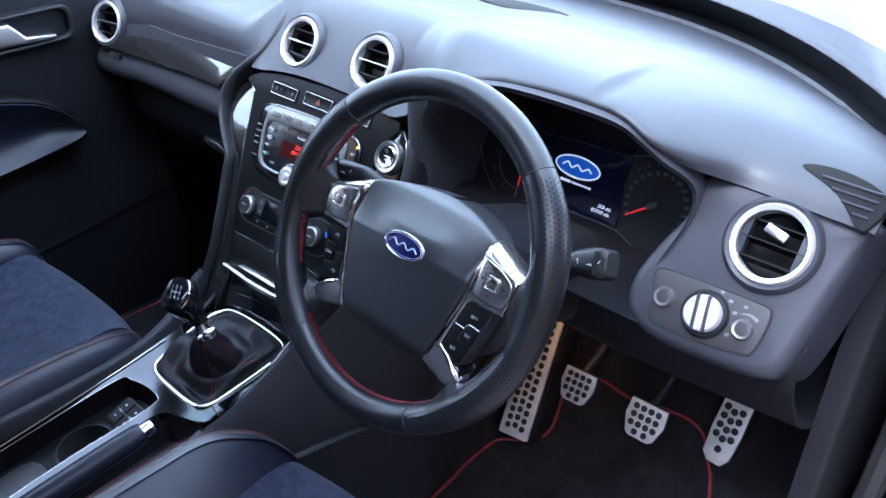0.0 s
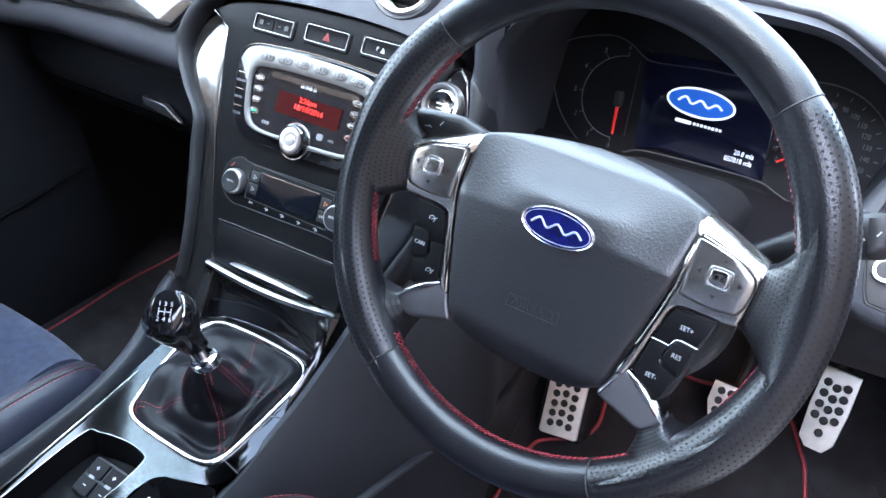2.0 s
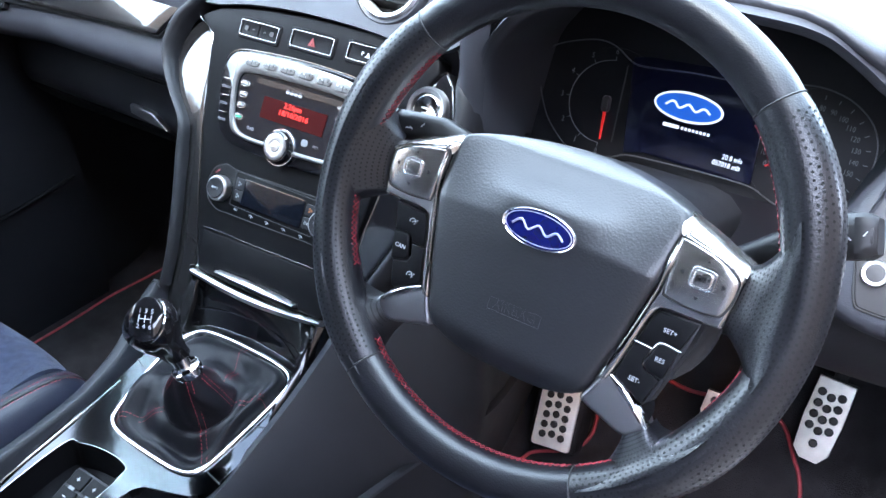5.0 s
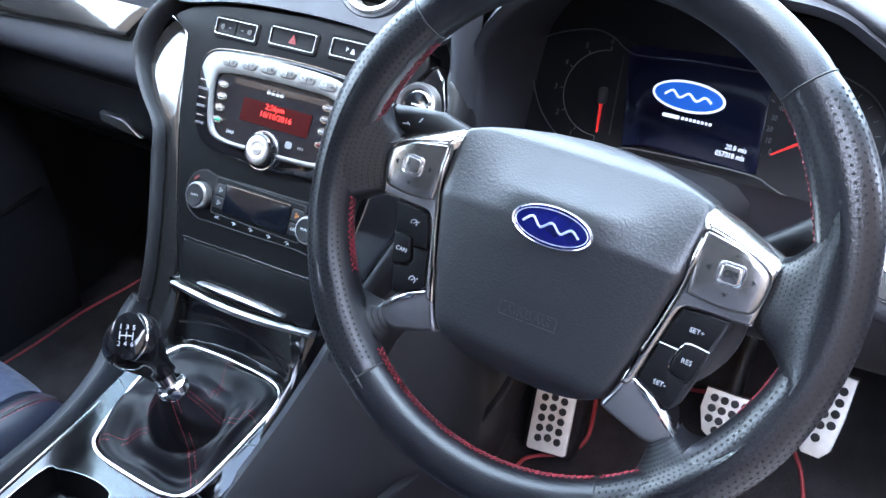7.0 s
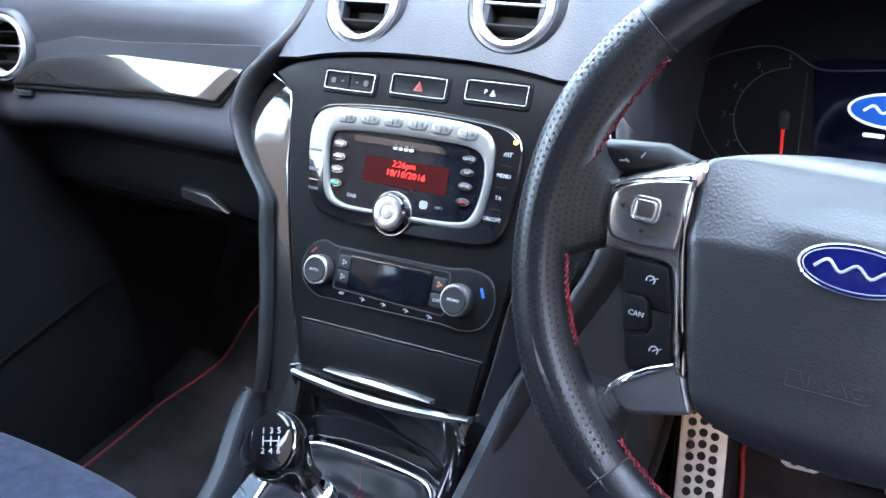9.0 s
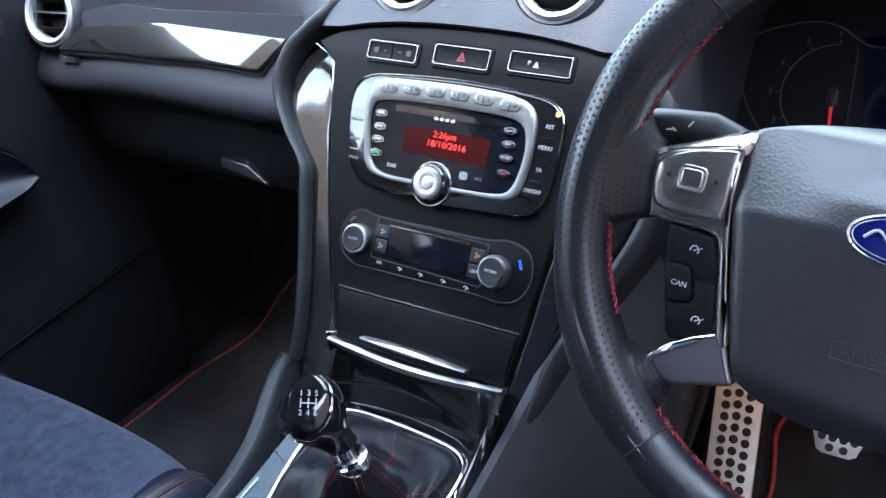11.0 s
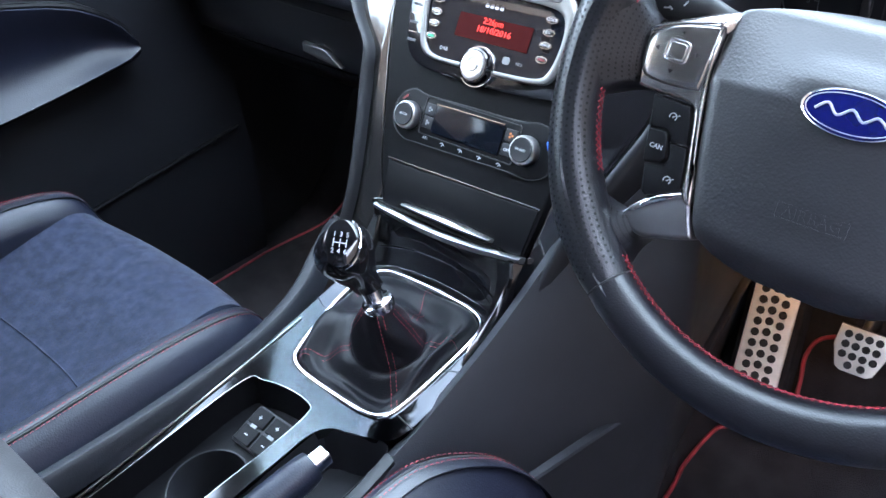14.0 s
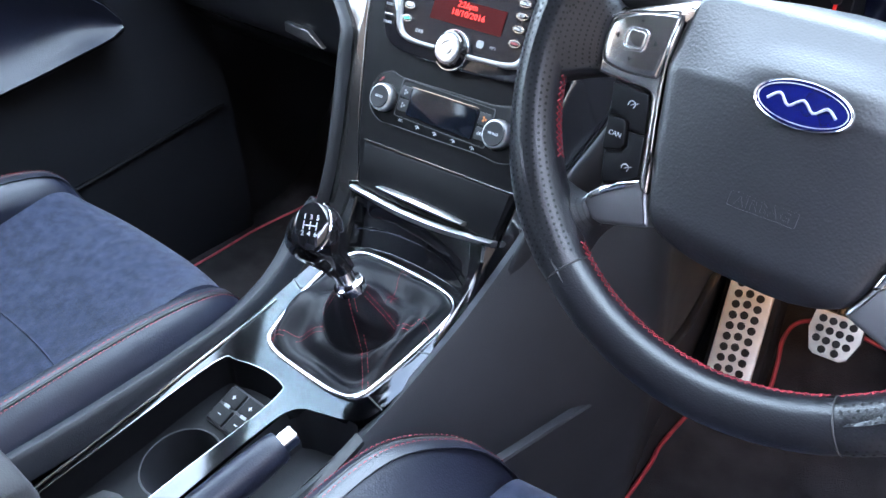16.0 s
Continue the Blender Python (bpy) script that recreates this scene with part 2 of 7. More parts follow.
def prism(bm, outline, z0, z1, m=Matrix(), bevel=0.0, lift=None):
    """A plate with the outline in local x and y, from z0 to z1, its upper rim rounded. lift(x, y) raises the upper face."""
    n = len(outline)
    cx, cy = sum(p[0] for p in outline) / n, sum(p[1] for p in outline) / n
    rings = [(z0, 0.0)]
    if bevel:
        rings += [(z1 - bevel * (1 - math.sin(radians(a))), bevel * (1 - math.cos(radians(a)))) for a in (0, 30, 60, 90)]
    else:
        rings.append((z1, 0.0))
    area = sum(outline[i][0] * outline[(i + 1) % n][1] - outline[(i + 1) % n][0] * outline[i][1] for i in range(n))
    s = 1 if area > 0 else -1
    normals = []
    for i in range(n):
        a, b, c = Vector(outline[i - 1][:2]), Vector(outline[i][:2]), Vector(outline[(i + 1) % n][:2])
        d = ((b - a).normalized() + (c - b).normalized())
        d = d.normalized() if d.length > 1e-9 else Vector((1, 0))
        normals.append(Vector((-d.y, d.x)) * s)
    loops = []
    for z, inset in rings:
        loop = []
        for i, (x, y) in enumerate([q[:2] for q in outline]):
            q = Vector((x, y)) + normals[i] * inset
            h = lift(q.x, q.y) if lift and z > z0 else 0.0
            loop.append(bm.verts.new(m @ Vector((q.x, q.y, z + h))))
        loops.append(loop)
    for a, b in zip(loops, loops[1:]):
        for i in range(n):
            bm.faces.new((a[i], a[(i + 1) % n], b[(i + 1) % n], b[i]))
    bm.faces.new(loops[0])
    if lift:
        c = bm.verts.new(m @ Vector((cx, cy, rings[-1][0] + lift(cx, cy))))
        mid = []
        for f in (0.75, 0.5, 0.25):
            mid.append([bm.verts.new(m @ Vector((px := cx + (v2[0] - cx) * f, py := cy + (v2[1] - cy) * f, rings[-1][0] + lift(px, py)))) for v2 in [q[:2] for q in outline]])
        rows = [loops[-1]] + mid
        for a, b in zip(rows, rows[1:]):
            for i in range(n):
                bm.faces.new((a[i], a[(i + 1) % n], b[(i + 1) % n], b[i]))
        for i in range(n):
            bm.faces.new((mid[-1][i], mid[-1][(i + 1) % n], c))
    else:
        bm.faces.new(loops[-1])
    return bm


def frame_ring(bm, outer, inner, z0, z1, m=Matrix(), bevel=0.0):
    """A frame between two outlines of as many points."""
    n = len(outer)
    b = bevel
    def put(o, z, f):
        return [bm.verts.new(m @ Vector((o[i][0] + (inner[i][0] - outer[i][0]) * f, o[i][1] + (inner[i][1] - outer[i][1]) * f, z))) for i in range(n)]
    rows = [put(outer, z0, 0), put(outer, z1 - b, 0), put(outer, z1 - b * 0.3, 0.12), put(outer, z1, 0.32), put(outer, z1, 0.68), put(outer, z1 - b * 0.3, 0.88), put(outer, z1 - b, 1.0), put(outer, z0, 1.0)]
    for a, c in zip(rows, rows[1:] + rows[:1]):
        for i in range(n):
            bm.faces.new((a[i], a[(i + 1) % n], c[(i + 1) % n], c[i]))
    return bm


def loft(bm, rows, close_row=False, close_all=False, caps=False):
    vs = [[bm.verts.new(p) for p in r] for r in rows]
    n = len(vs[0])
    for a, b in (zip(vs, vs[1:] + vs[:1]) if close_all else zip(vs, vs[1:])):
        for i in range(n if close_row else n - 1):
            bm.faces.new((a[i], a[(i + 1) % n], b[(i + 1) % n], b[i]))
    if caps:
        bm.faces.new(vs[0])
        bm.faces.new(vs[-1])
    return bm


def sweep(bm, path, radius, seg=10, closed=False, flat=1.0, up=(0, 0, 1), caps=True):
    """A tube along the path; radius a number or a function of the share of the way; flat squeezes it along up."""
    p = [Vector(q) for q in path]
    n, rows = len(p), []
    for i in range(n):
        d = (p[(i + 1) % n] - p[i - 1]) if closed else (p[min(i + 1, n - 1)] - p[max(i - 1, 0)])
        d.normalize()
        side = d.cross(Vector(up))
        side = side.normalized() if side.length > 1e-6 else d.orthogonal().normalized()
        top = side.cross(d)
        r = radius(i / max(n - 1, 1)) if callable(radius) else radius
        rows.append([p[i] + side * r * math.cos(2 * math.pi * k / seg) + top * r * flat * math.sin(2 * math.pi * k / seg) for k in range(seg)])
    return loft(bm, rows, True, closed, caps and not closed)


def lathe(bm, profile, m=Matrix(), seg=28, cap=True):
    """profile: (radius, height) from the bottom up, about local z."""
    rows = [[m @ Vector((r * math.cos(2 * math.pi * k / seg), r * math.sin(2 * math.pi * k / seg), z)) for k in range(seg)] for r, z in profile]
    return loft(bm, rows, True, False, cap)


def box(bm, x0, y0, z0, x1, y1, z1, m=Matrix(), bevel=0.0):
    return prism(bm, rrect(x0, y0, x1, y1, max(bevel, 1e-4), 3), z0, z1, m, bevel)


def sheet(bm, rows, thick):
    """A curved skin of some thickness, from rows of points; it grows away from its outer face."""
    r = [[Vector(p) for p in row] for row in rows]
    a, b = len(r), len(r[0])
    back = []
    for i in range(a):
        line = []
        for j in range(b):
            du = r[min(i + 1, a - 1)][j] - r[max(i - 1, 0)][j]
            dv = r[i][min(j + 1, b - 1)] - r[i][max(j - 1, 0)]
            nrm = du.cross(dv)
            line.append(r[i][j] - (nrm.normalized() if nrm.length > 1e-12 else Vector((0, 0, 0))) * thick)
        back.append(line)
    f = [[bm.verts.new(p) for p in row] for row in r]
    k = [[bm.verts.new(p) for p in row] for row in back]
    for i in range(a - 1):
        for j in range(b - 1):
            bm.faces.new((f[i][j], f[i + 1][j], f[i + 1][j + 1], f[i][j + 1]))
            bm.faces.new((k[i][j], k[i][j + 1], k[i + 1][j + 1], k[i + 1][j]))
    for i in range(a - 1):
        bm.faces.new((f[i][0], k[i][0], k[i + 1][0], f[i + 1][0]))
        bm.faces.new((f[i][-1], f[i + 1][-1], k[i + 1][-1], k[i][-1]))
    for j in range(b - 1):
        bm.faces.new((f[0][j], f[0][j + 1], k[0][j + 1], k[0][j]))
        bm.faces.new((f[-1][j], k[-1][j], k[-1][j + 1], f[-1][j + 1]))
    return bm


def stitches(path, side, mat, parent, length=0.004, gap=0.0015, wide=0.0011, skew=0.0, name="stitching", two=0.0):
    """Single stitches along a path that lies on the surface; side(i) gives the surface normal there."""
    p = [Vector(q) for q in path]
    bm = bmesh.new()
    total, run = 0.0, []
    for a, b in zip(p, p[1:]):
        run.append((total, a, b))
        total += (b - a).length
    s, k = 0.0, 0
    while s < total - length and k < 900:
        seg = max((r for r in run if r[0] <= s), key=lambda r: r[0])
        d = (seg[2] - seg[1]).normalized()
        at = seg[1] + d * (s - seg[0])
        up = Vector(side(at)).normalized()
        across = d.cross(up).normalized()
        for off in ((-two / 2, two / 2) if two else (0.0,)):
            o = at + across * off
            a0, a1 = o - across * skew, o + d * length + across * skew
            w, h = across * wide / 2, up * wide * 0.7
            q = [a0 - w, a0 + w, (a0 + a1) / 2 + w + h, (a0 + a1) / 2 - w + h, a1 - w, a1 + w]
            v = [bm.verts.new(x) for x in q]
            low = [bm.verts.new(x - up * wide) for x in (a0, a1)]
            for f in ((0, 1, 2, 3), (3, 2, 5, 4)):
                bm.faces.new([v[i] for i in f])
            bm.faces.new((v[0], v[3], low[0])), bm.faces.new((v[1], low[0], v[2]))
            bm.faces.new((v[3], v[4], low[1])), bm.faces.new((v[2], low[1], v[5]))
        s += length + gap
        k += 1
    ob = part(name, bm, mat, parent, flip=False)
    ob["kind"] = "stuff"
    return ob


def lettering(text, size, m, mat, parent, name="lettering", squeeze=1.0, align="CENTER", depth=0.0002):
    """Words in the built-in font, lying on the plane m, turned into a mesh."""
    cu = bpy.data.curves.new("words", "FONT")
    cu.body, cu.size, cu.align_x, cu.align_y, cu.extrude, cu.resolution_u = text, size, align, "CENTER", depth, 2
    tmp = bpy.data.objects.new("words", cu)
    scene.collection.objects.link(tmp)
    bpy.context.view_layer.update()
    me = bpy.data.meshes.new_from_object(tmp.evaluated_get(bpy.context.evaluated_depsgraph_get()))
    bpy.data.objects.remove(tmp)
    bpy.data.curves.remove(cu)
    me.transform(m @ Matrix.Diagonal((squeeze, 1, 1, 1)))
    me.materials.clear()
    me.materials.append(mat)
    me.name = name
    ob = new(name, me)
    ob.parent = parent
    ob.matrix_parent_inverse = Matrix.Translation(root_of(parent).location).inverted() if parent.parent is None else Matrix()
    return ob


def at(m, x, y, z=0.0, turn=0.0):
    return m @ Matrix.Translation((x, y, z)) @ Matrix.Rotation(radians(turn), 4, "Z")


def bar(bm, m, x, y, w, h, z=0.0, turn=0.0, d=0.0003):
    return prism(bm, rrect(-w / 2, -h / 2, w / 2, h / 2, min(w, h) * 0.3, 2), 0, d, at(m, x, y, z, turn))


def mix(a, b, t):
    return a + (b - a) * t


def interp(x, xs, ys):
    return float(np.interp(x, xs, ys))

# ---- the car's shell ----
FLOOR = -0.06


def struct(name, bm, mat, label, sharp=38):
    return tagged(new(name, finish(name, bm, mat, sharp)), label, name.split("_")[0], "", "structure")


bm = bmesh.new()
prism(bm, [(-400, -400), (400, -400), (400, 400), (-400, 400)], -0.6, -0.40)
struct("ground", bm, TARMAC, "grey tarmac ground round the parked car")

# Footwell floor: flat under the seats, rising to the bulkhead ahead, and the raised tunnel between.
floor_line = [(v.x, v.y) for v in spline([(-1.3, FLOOR, 0), (-0.6, FLOOR, 0), (0.1, FLOOR, 0), (0.36, FLOOR, 0), (0.47, FLOOR + 0.05, 0), (0.60, FLOOR + 0.22, 0), (0.68, FLOOR + 0.42, 0), (0.72, FLOOR + 0.62, 0)], 4)]
rows = []
for k in range(57):
    x = -0.70 + 1.40 * k / 56
    line = []
    for y, z in floor_line:
        hump = 0.14 * max(0.0, 1 - (abs(x) / 0.16) ** 2)
        line.append((x, y, z + hump))
    rows.append(line)
bm = bmesh.new()
sheet(bm, rows, 0.01)
struct("floor", bm, CARPET, "black carpeted footwell floor with a raised tunnel")

# Side walls of the footwells, sills and the painted door opening.
def side_wall(s, name, label):
    bm = bmesh.new()
    prism(bm, [(0.30, FLOOR - 0.02), (0.80, FLOOR - 0.02), (0.80, 0.60), (0.40, 0.62), (0.34, 0.45), (0.31, 0.2)], 0.0, 0.03,
          Matrix(((0, 0, s, 0.70 * s), (1, 0, 0, 0), (0, 1, 0, 0), (0, 0, 0, 1))), 0.008)
    struct(name, bm, PLASTIC, label)


side_wall(1, "trim_kick_driver", "dark plastic kick panel at the driver's footwell")
side_wall(-1, "trim_kick_passenger", "dark plastic kick panel at the passenger's footwell")
bm = bmesh.new()
sweep(bm, spline([(0.755, -1.3, 0.0), (0.755, 0.1, 0.0), (0.762, 0.36, 0.06), (0.768, 0.43, 0.25), (0.772, 0.45, 0.5), (0.775, 0.42, 0.66)], 6), 0.016, 8)
struct("trim_door_seal", bm, RUBBER, "black rubber door seal round the driver's opening")
bm = bmesh.new()
loft(bm, [[(0.775, y, FLOOR - 0.3), (0.88, y, FLOOR - 0.3), (0.88, y, FLOOR - 0.06), (0.83, y, 0.0), (0.775, y, 0.02)] for y in (-1.3, -0.5, 0.2, 0.5)], True, False, True)
struct("trim_sill_paint", bm, SILL_PAINT, "pale painted door sill of the open driver's door")
bm = bmesh.new()
loft(bm, [[(0.79, y0, z), (0.86, y0, z), (0.86, y0 + 0.2, z), (0.79, y0 + 0.2, z)] for y0, z in ((0.36, -0.1), (0.45, 0.3), (0.46, 0.6), (0.44, 0.72))], True, False, True)
struct("trim_hinge_pillar", bm, RUBBER, "black hinge pillar cover ahead of the door opening")


# Windscreen base, which bows towards the driver at its ends.
def screen_base(x):
    return 0.655 - 0.25 * min(abs(x) / 0.667, 1.06) ** 3


bm = bmesh.new()
rows = []
for k in range(29):
    x = -0.76 + 1.52 * k / 28
    rows.append([(mix(x, x * 0.80, t), mix(screen_base(x) + 0.03, -0.12 - 0.05 * abs(x), t), mix(0.685, 1.22 - 0.10 * abs(x) ** 2, t) + 0.05 * math.sin(math.pi * t)) for t in (0.0, 0.12, 0.3, 0.5, 0.7, 0.88, 1.0)])
sheet(bm, rows, 0.004)
win = struct("windscreen", bm, GLASS, "clear laminated windscreen")
win.visible_shadow = False
bm = bmesh.new()
sheet(bm, [[tuple(Vector(r[0]) + Vector((0, -0.045, -0.026))), tuple(Vector(r[0]) + Vector((0, -0.028, -0.004))), tuple(Vector(r[0]) + Vector((0, 0.004, -0.003))), tuple(Vector(r[0]).lerp(Vector(r[1]), 0.55) + Vector((0, 0.008, -0.004)))] for r in rows], 0.002)
struct("trim_screen_band", bm, FRIT, "black printed band along the foot of the windscreen")
bm = bmesh.new()
sheet(bm, [[(x, screen_base(x) + 0.05 + d, 0.66 + h) for d, h in ((0, 0), (0.08, 0.0), (0.12, 0.03), (0.5, 0.02), (1.0, -0.12))] for x in [-0.8 + 0.1 * k for k in range(17)]], 0.01)
struct("bonnet", bm, PAINT, "lilac-grey painted bonnet beyond the windscreen")

for s, nm in ((1, "driver"), (-1, "passenger")):
    bm = bmesh.new()
    sweep(bm, spline([(0.785 * s, 0.50, 0.58), (0.775 * s, 0.40, 0.70), (0.745 * s, 0.16, 0.92), (0.700 * s, -0.02, 1.09), (0.635 * s, -0.18, 1.20), (0.58 * s, -0.7, 1.24), (0.57 * s, -1.3, 1.2)], 5), 0.048, 12, flat=0.75)
    struct("trim_pillar_" + nm, bm, PILLAR_TRIM, "lilac-grey pillar trim beside the windscreen")
bm = bmesh.new()
sheet(bm, [[(x, y, 1.235 - 0.12 * x * x + 0.02 * math.sin(math.pi * max(0.0, y + 1.6) / 1.6)) for y in (-0.13, -0.4, -0.8, -1.2, -1.6, -2.3)][::-1] for x in [-0.58 + 0.116 * k for k in range(11)]], 0.03)
struct("ceiling", bm, HEADLINER, "dark grey fabric roof lining")
bm = bmesh.new()
sheet(bm, [[(-0.70 + 0.13 * t, y, 0.765 + 0.42 * t) for t in (0, 0.5, 1.0)] for y in (0.25, -0.2, -0.7, -1.5)], 0.004)
win = struct("window_1", bm, GLASS, "closed passenger side window")
win.visible_shadow = False
for s, nm in ((-1, "passenger"), (1, "driver")):
    bm = bmesh.new()
    box(bm, 0.80 * s - 0.015, 0.30 if s < 0 else 0.46, -0.35, 0.78 * s + 0.015, 1.7, 0.64, Matrix(), 0.004)
    struct("wall_wing_" + nm, bm, PAINT, "lilac-grey painted front wing")
bm = bmesh.new()
box(bm, -0.78, 0.74, -0.35, 0.78, 0.77, 0.655, Matrix(), 0.004)
struct("wall_bulkhead", bm, RUBBER, "black bulkhead behind the dashboard")
bm = bmesh.new()
box(bm, -0.76, -1.8, -0.35, -0.715, 0.32, 0.70, Matrix(), 0.01)
struct("wall_body_passenger", bm, PAINT, "lilac-grey painted passenger side of the body")
# Rear of the cabin: driver's side rear door, pillar and tailgate.
bm = bmesh.new()
box(bm, 0.66, -2.3, -0.30, 0.72, -0.72, 0.70, Matrix(), 0.02)
struct("wall_rear_door_driver", bm, PLASTIC, "dark rear door panel on the driver's side")
bm = bmesh.new()
sweep(bm, [(0.69, -0.76, 0.0), (0.68, -0.77, 0.6), (0.58, -0.80, 1.22)], 0.06, 10)
struct("trim_pillar_middle", bm, PILLAR_TRIM, "lilac-grey middle pillar behind the driver's opening")
bm = bmesh.new()
box(bm, -0.74, -2.4, -0.30, 0.74, -2.3, 0.80, Matrix(), 0.02)
struct("wall_tailgate", bm, PLASTIC, "dark tailgate lining at the rear of the cabin")
# Unseen rear panes, tinted dark so that less light enters from behind.
for k, pts in enumerate(([(0.69, -0.85, 0.70), (0.69, -2.3, 0.70), (0.57, -2.2, 1.2), (0.57, -0.85, 1.22)], [(-0.69, -0.85, 0.70), (-0.69, -2.3, 0.70), (-0.57, -2.2, 1.2), (-0.57, -0.85, 1.22)], [(-0.69, -2.35, 0.80), (0.69, -2.35, 0.80), (0.57, -2.25, 1.22), (-0.57, -2.25, 1.22)])):
    bm = bmesh.new()
    sheet(bm, [[pts[0], pts[3]], [pts[1], pts[2]]], 0.004)
    struct("window_%d" % (k + 2), bm, REAR_TINT, "unseen rear cabin glass, darkened to cut light from behind").visible_shadow = False
# The driver's door stands open ahead of the opening.
bm = bmesh.new()
prism(bm, [(0.80, 0.44), (1.62, 0.03), (1.66, 0.09), (0.84, 0.52)], -0.25, 0.70, Matrix(), 0.02)
struct("wall_open_door", bm, PLASTIC, "dark inner panel of the open driver's door")
# Plain unseen house walls, added beside and behind the car, shade the open door.
bm = bmesh.new()
box(bm, 2.8, -6.0, -0.4, 3.0, 1.5, 3.4, Matrix(), 0.02)
struct("wall_house_side", bm, material("brown_render_wall", (0.135, 0.102, 0.075), 0.9, grain=(60, 0.004), stain=(2, 0.2)), "unseen brown rendered wall added to shade the open door")
bm = bmesh.new()
box(bm, -4.0, -6.2, -0.4, 4.0, -6.0, 4.6, Matrix(), 0.02)
struct("wall_house_rear", bm, bpy.data.materials["brown_render_wall"], "unseen brown rendered wall added to shade the car from behind")
bm = bmesh.new()
box(bm, -4.2, -9.0, -0.4, -4.0, -3.2, 4.8, Matrix(), 0.02)
struct("wall_brick_house", bm, brick_wall_material(), "brown brick house wall on the passenger side")
# The rest of the cabin behind: rear bulkhead of seats, closing the place.
bm = bmesh.new()
loft(bm, [[(x, -1.55, -0.05), (x, -1.30, 0.30), (x, -1.42, 0.40), (x, -1.70, 0.98), (x, -1.8, 0.95), (x, -1.75, -0.05)] for x in (-0.66, -0.2, 0.2, 0.66)], True, False, True)
struct("wall_rear_bench", bm, SEAT_LEATHER, "black leather rear bench across the cabin")
bm = bmesh.new()
prism(bm, [(-1.7, FLOOR), (-0.75, FLOOR), (-0.75, 0.66), (-1.7, 0.70)], 0.0, 0.06, Matrix(((0, 0, -1, -0.66), (1, 0, 0, 0), (0, 1, 0, 0), (0, 0, 0, 1))), 0.02)
struct("wall_rear_door", bm, PLASTIC, "dark rear door panel on the passenger side")

# ---- dashboard ----
STACK = basis((0, 0.054, 0.365), 59.4)      # the leaning face of the centre stack
FACE = basis((0.607, 0.19, 0.545), 56)      # the face with the light switch
WHEEL = basis((0.371, -0.0104, 0.609), 62)  # the steering wheel's plane
DIALS = basis((0.36, 0.304, 0.58), 65)      # the instruments

dash = thing("dashboard", "dark grey soft-grained car dashboard with gloss black trim", "dashboard", (0, 0.4, 0.3))


def soft(t):
    t = max(0.0, min(1.0, t))
    return t * t * (3 - 2 * t)


def pad_line(x):
    """Profile of the upper pad at x, from the windscreen to its front edge."""
    yb = screen_base(x)
    hood = max(0.0, min(1.0, (x - 0.12) / 0.08))
    pas = max(0.0, min(1.0, (-0.16 - x) / 0.07))
    mid = 1 - max(hood, pas)
    brow = interp(x, [0.125, 0.17, 0.205, 0.25, 0.31, 0.37, 0.44, 0.47, 0.49, 0.51, 0.54, 0.60], [0.638, 0.655, 0.672, 0.698, 0.714, 0.719, 0.721, 0.7205, 0.711, 0.702, 0.693, 0.682])
    left = max(0.0, min(1.0, (-0.50 - x) / 0.18))
    a = [(yb, 0.676), (mix(yb, 0.36, 0.4), 0.694 - 0.02 * left - 0.014 * pas)]
    P = [(0.37, 0.664 - 0.02 * left), (0.30, 0.659 - 0.025 * left), (0.253, 0.646 - 0.03 * left), (0.237, 0.622 - 0.035 * left), (0.234, 0.593 - 0.035 * left)]
    M = [(0.39, 0.706), (0.33, 0.712), (0.285, 0.705), (0.245, 0.668), (0.207, 0.6225)]
    H = [(0.40, 0.715), (0.33, 0.724), (0.25, 0.724), (0.204, brow), (0.205, brow - 0.013)]
    R = [(0.37, 0.694), (0.34, 0.692), (0.31, 0.684), (0.28, 0.669), (0.262, 0.653)]
    pts = []
    falls = (soft((x - 0.40) / 0.24), soft((x - 0.42) / 0.20), soft((x - 0.45) / 0.15), soft((x - 0.50) / 0.10), soft((x - 0.50) / 0.09))
    for p, m, h, r, right in zip(P, M, H, R, falls):
        h = (mix(h[0], r[0], right), mix(h[1], r[1], right))
        pts.append((pas * p[0] + mid * m[0] + hood * h[0], pas * p[1] + mid * m[1] + hood * h[1]))
    arch = 0.0125 * min(1.0, abs(x) / 0.146) ** 2.5 * mid
    pts[-1] = (pts[-1][0] - 0.55 * arch, pts[-1][1] - arch)
    pts[-2] = (pts[-2][0], pts[-2][1] - 0.4 * arch)
    # The raised visor of the hood, with a crisp shoulder on the driver's side.
    visor = soft((0.440 - x) / 0.012) * soft((x - 0.17) / 0.06)
    pts = [(y, z + 0.007 * visor * soft((0.345 - y) / 0.05) * front) for (y, z), front in zip(pts, (1, 1, 1, 0.3, 0.0))]
    k = min(1.0, yb / 0.52)
    return [(x, y, z) for y, z in a] + [(x, min(y, 0.19 + (y - 0.19) * mix(0.55, 1, k)) if yb < 0.5 else y, z) for y, z in pts]


VENTS = [(basis((-0.080, 0.2325, 0.658), 60), 0.0365), (basis((0.070, 0.2345, 0.663), 60), 0.0365),
         (FACE @ Matrix.Translation((0.030, 0.083, 0.004)), 0.041),
         (Matrix.Translation((-0.622, 0.214, 0.578)) @ Matrix.Rotation(radians(10), 4, "Z") @ basis((0, 0, 0), 70), 0.038)]


def open_vents(bm):
    """Take away the skin where the vent barrels pass through it."""
    gone = []
    for f in bm.faces:
        c = f.calc_center_median()
        for m, r in VENTS:
            q = m.inverted() @ c
            if abs(q.z) < 0.05 and math.hypot(q.x, q.y) < r * 0.94:
                gone.append(f)
                break
    bmesh.ops.delete(bm, geom=gone, context="FACES")


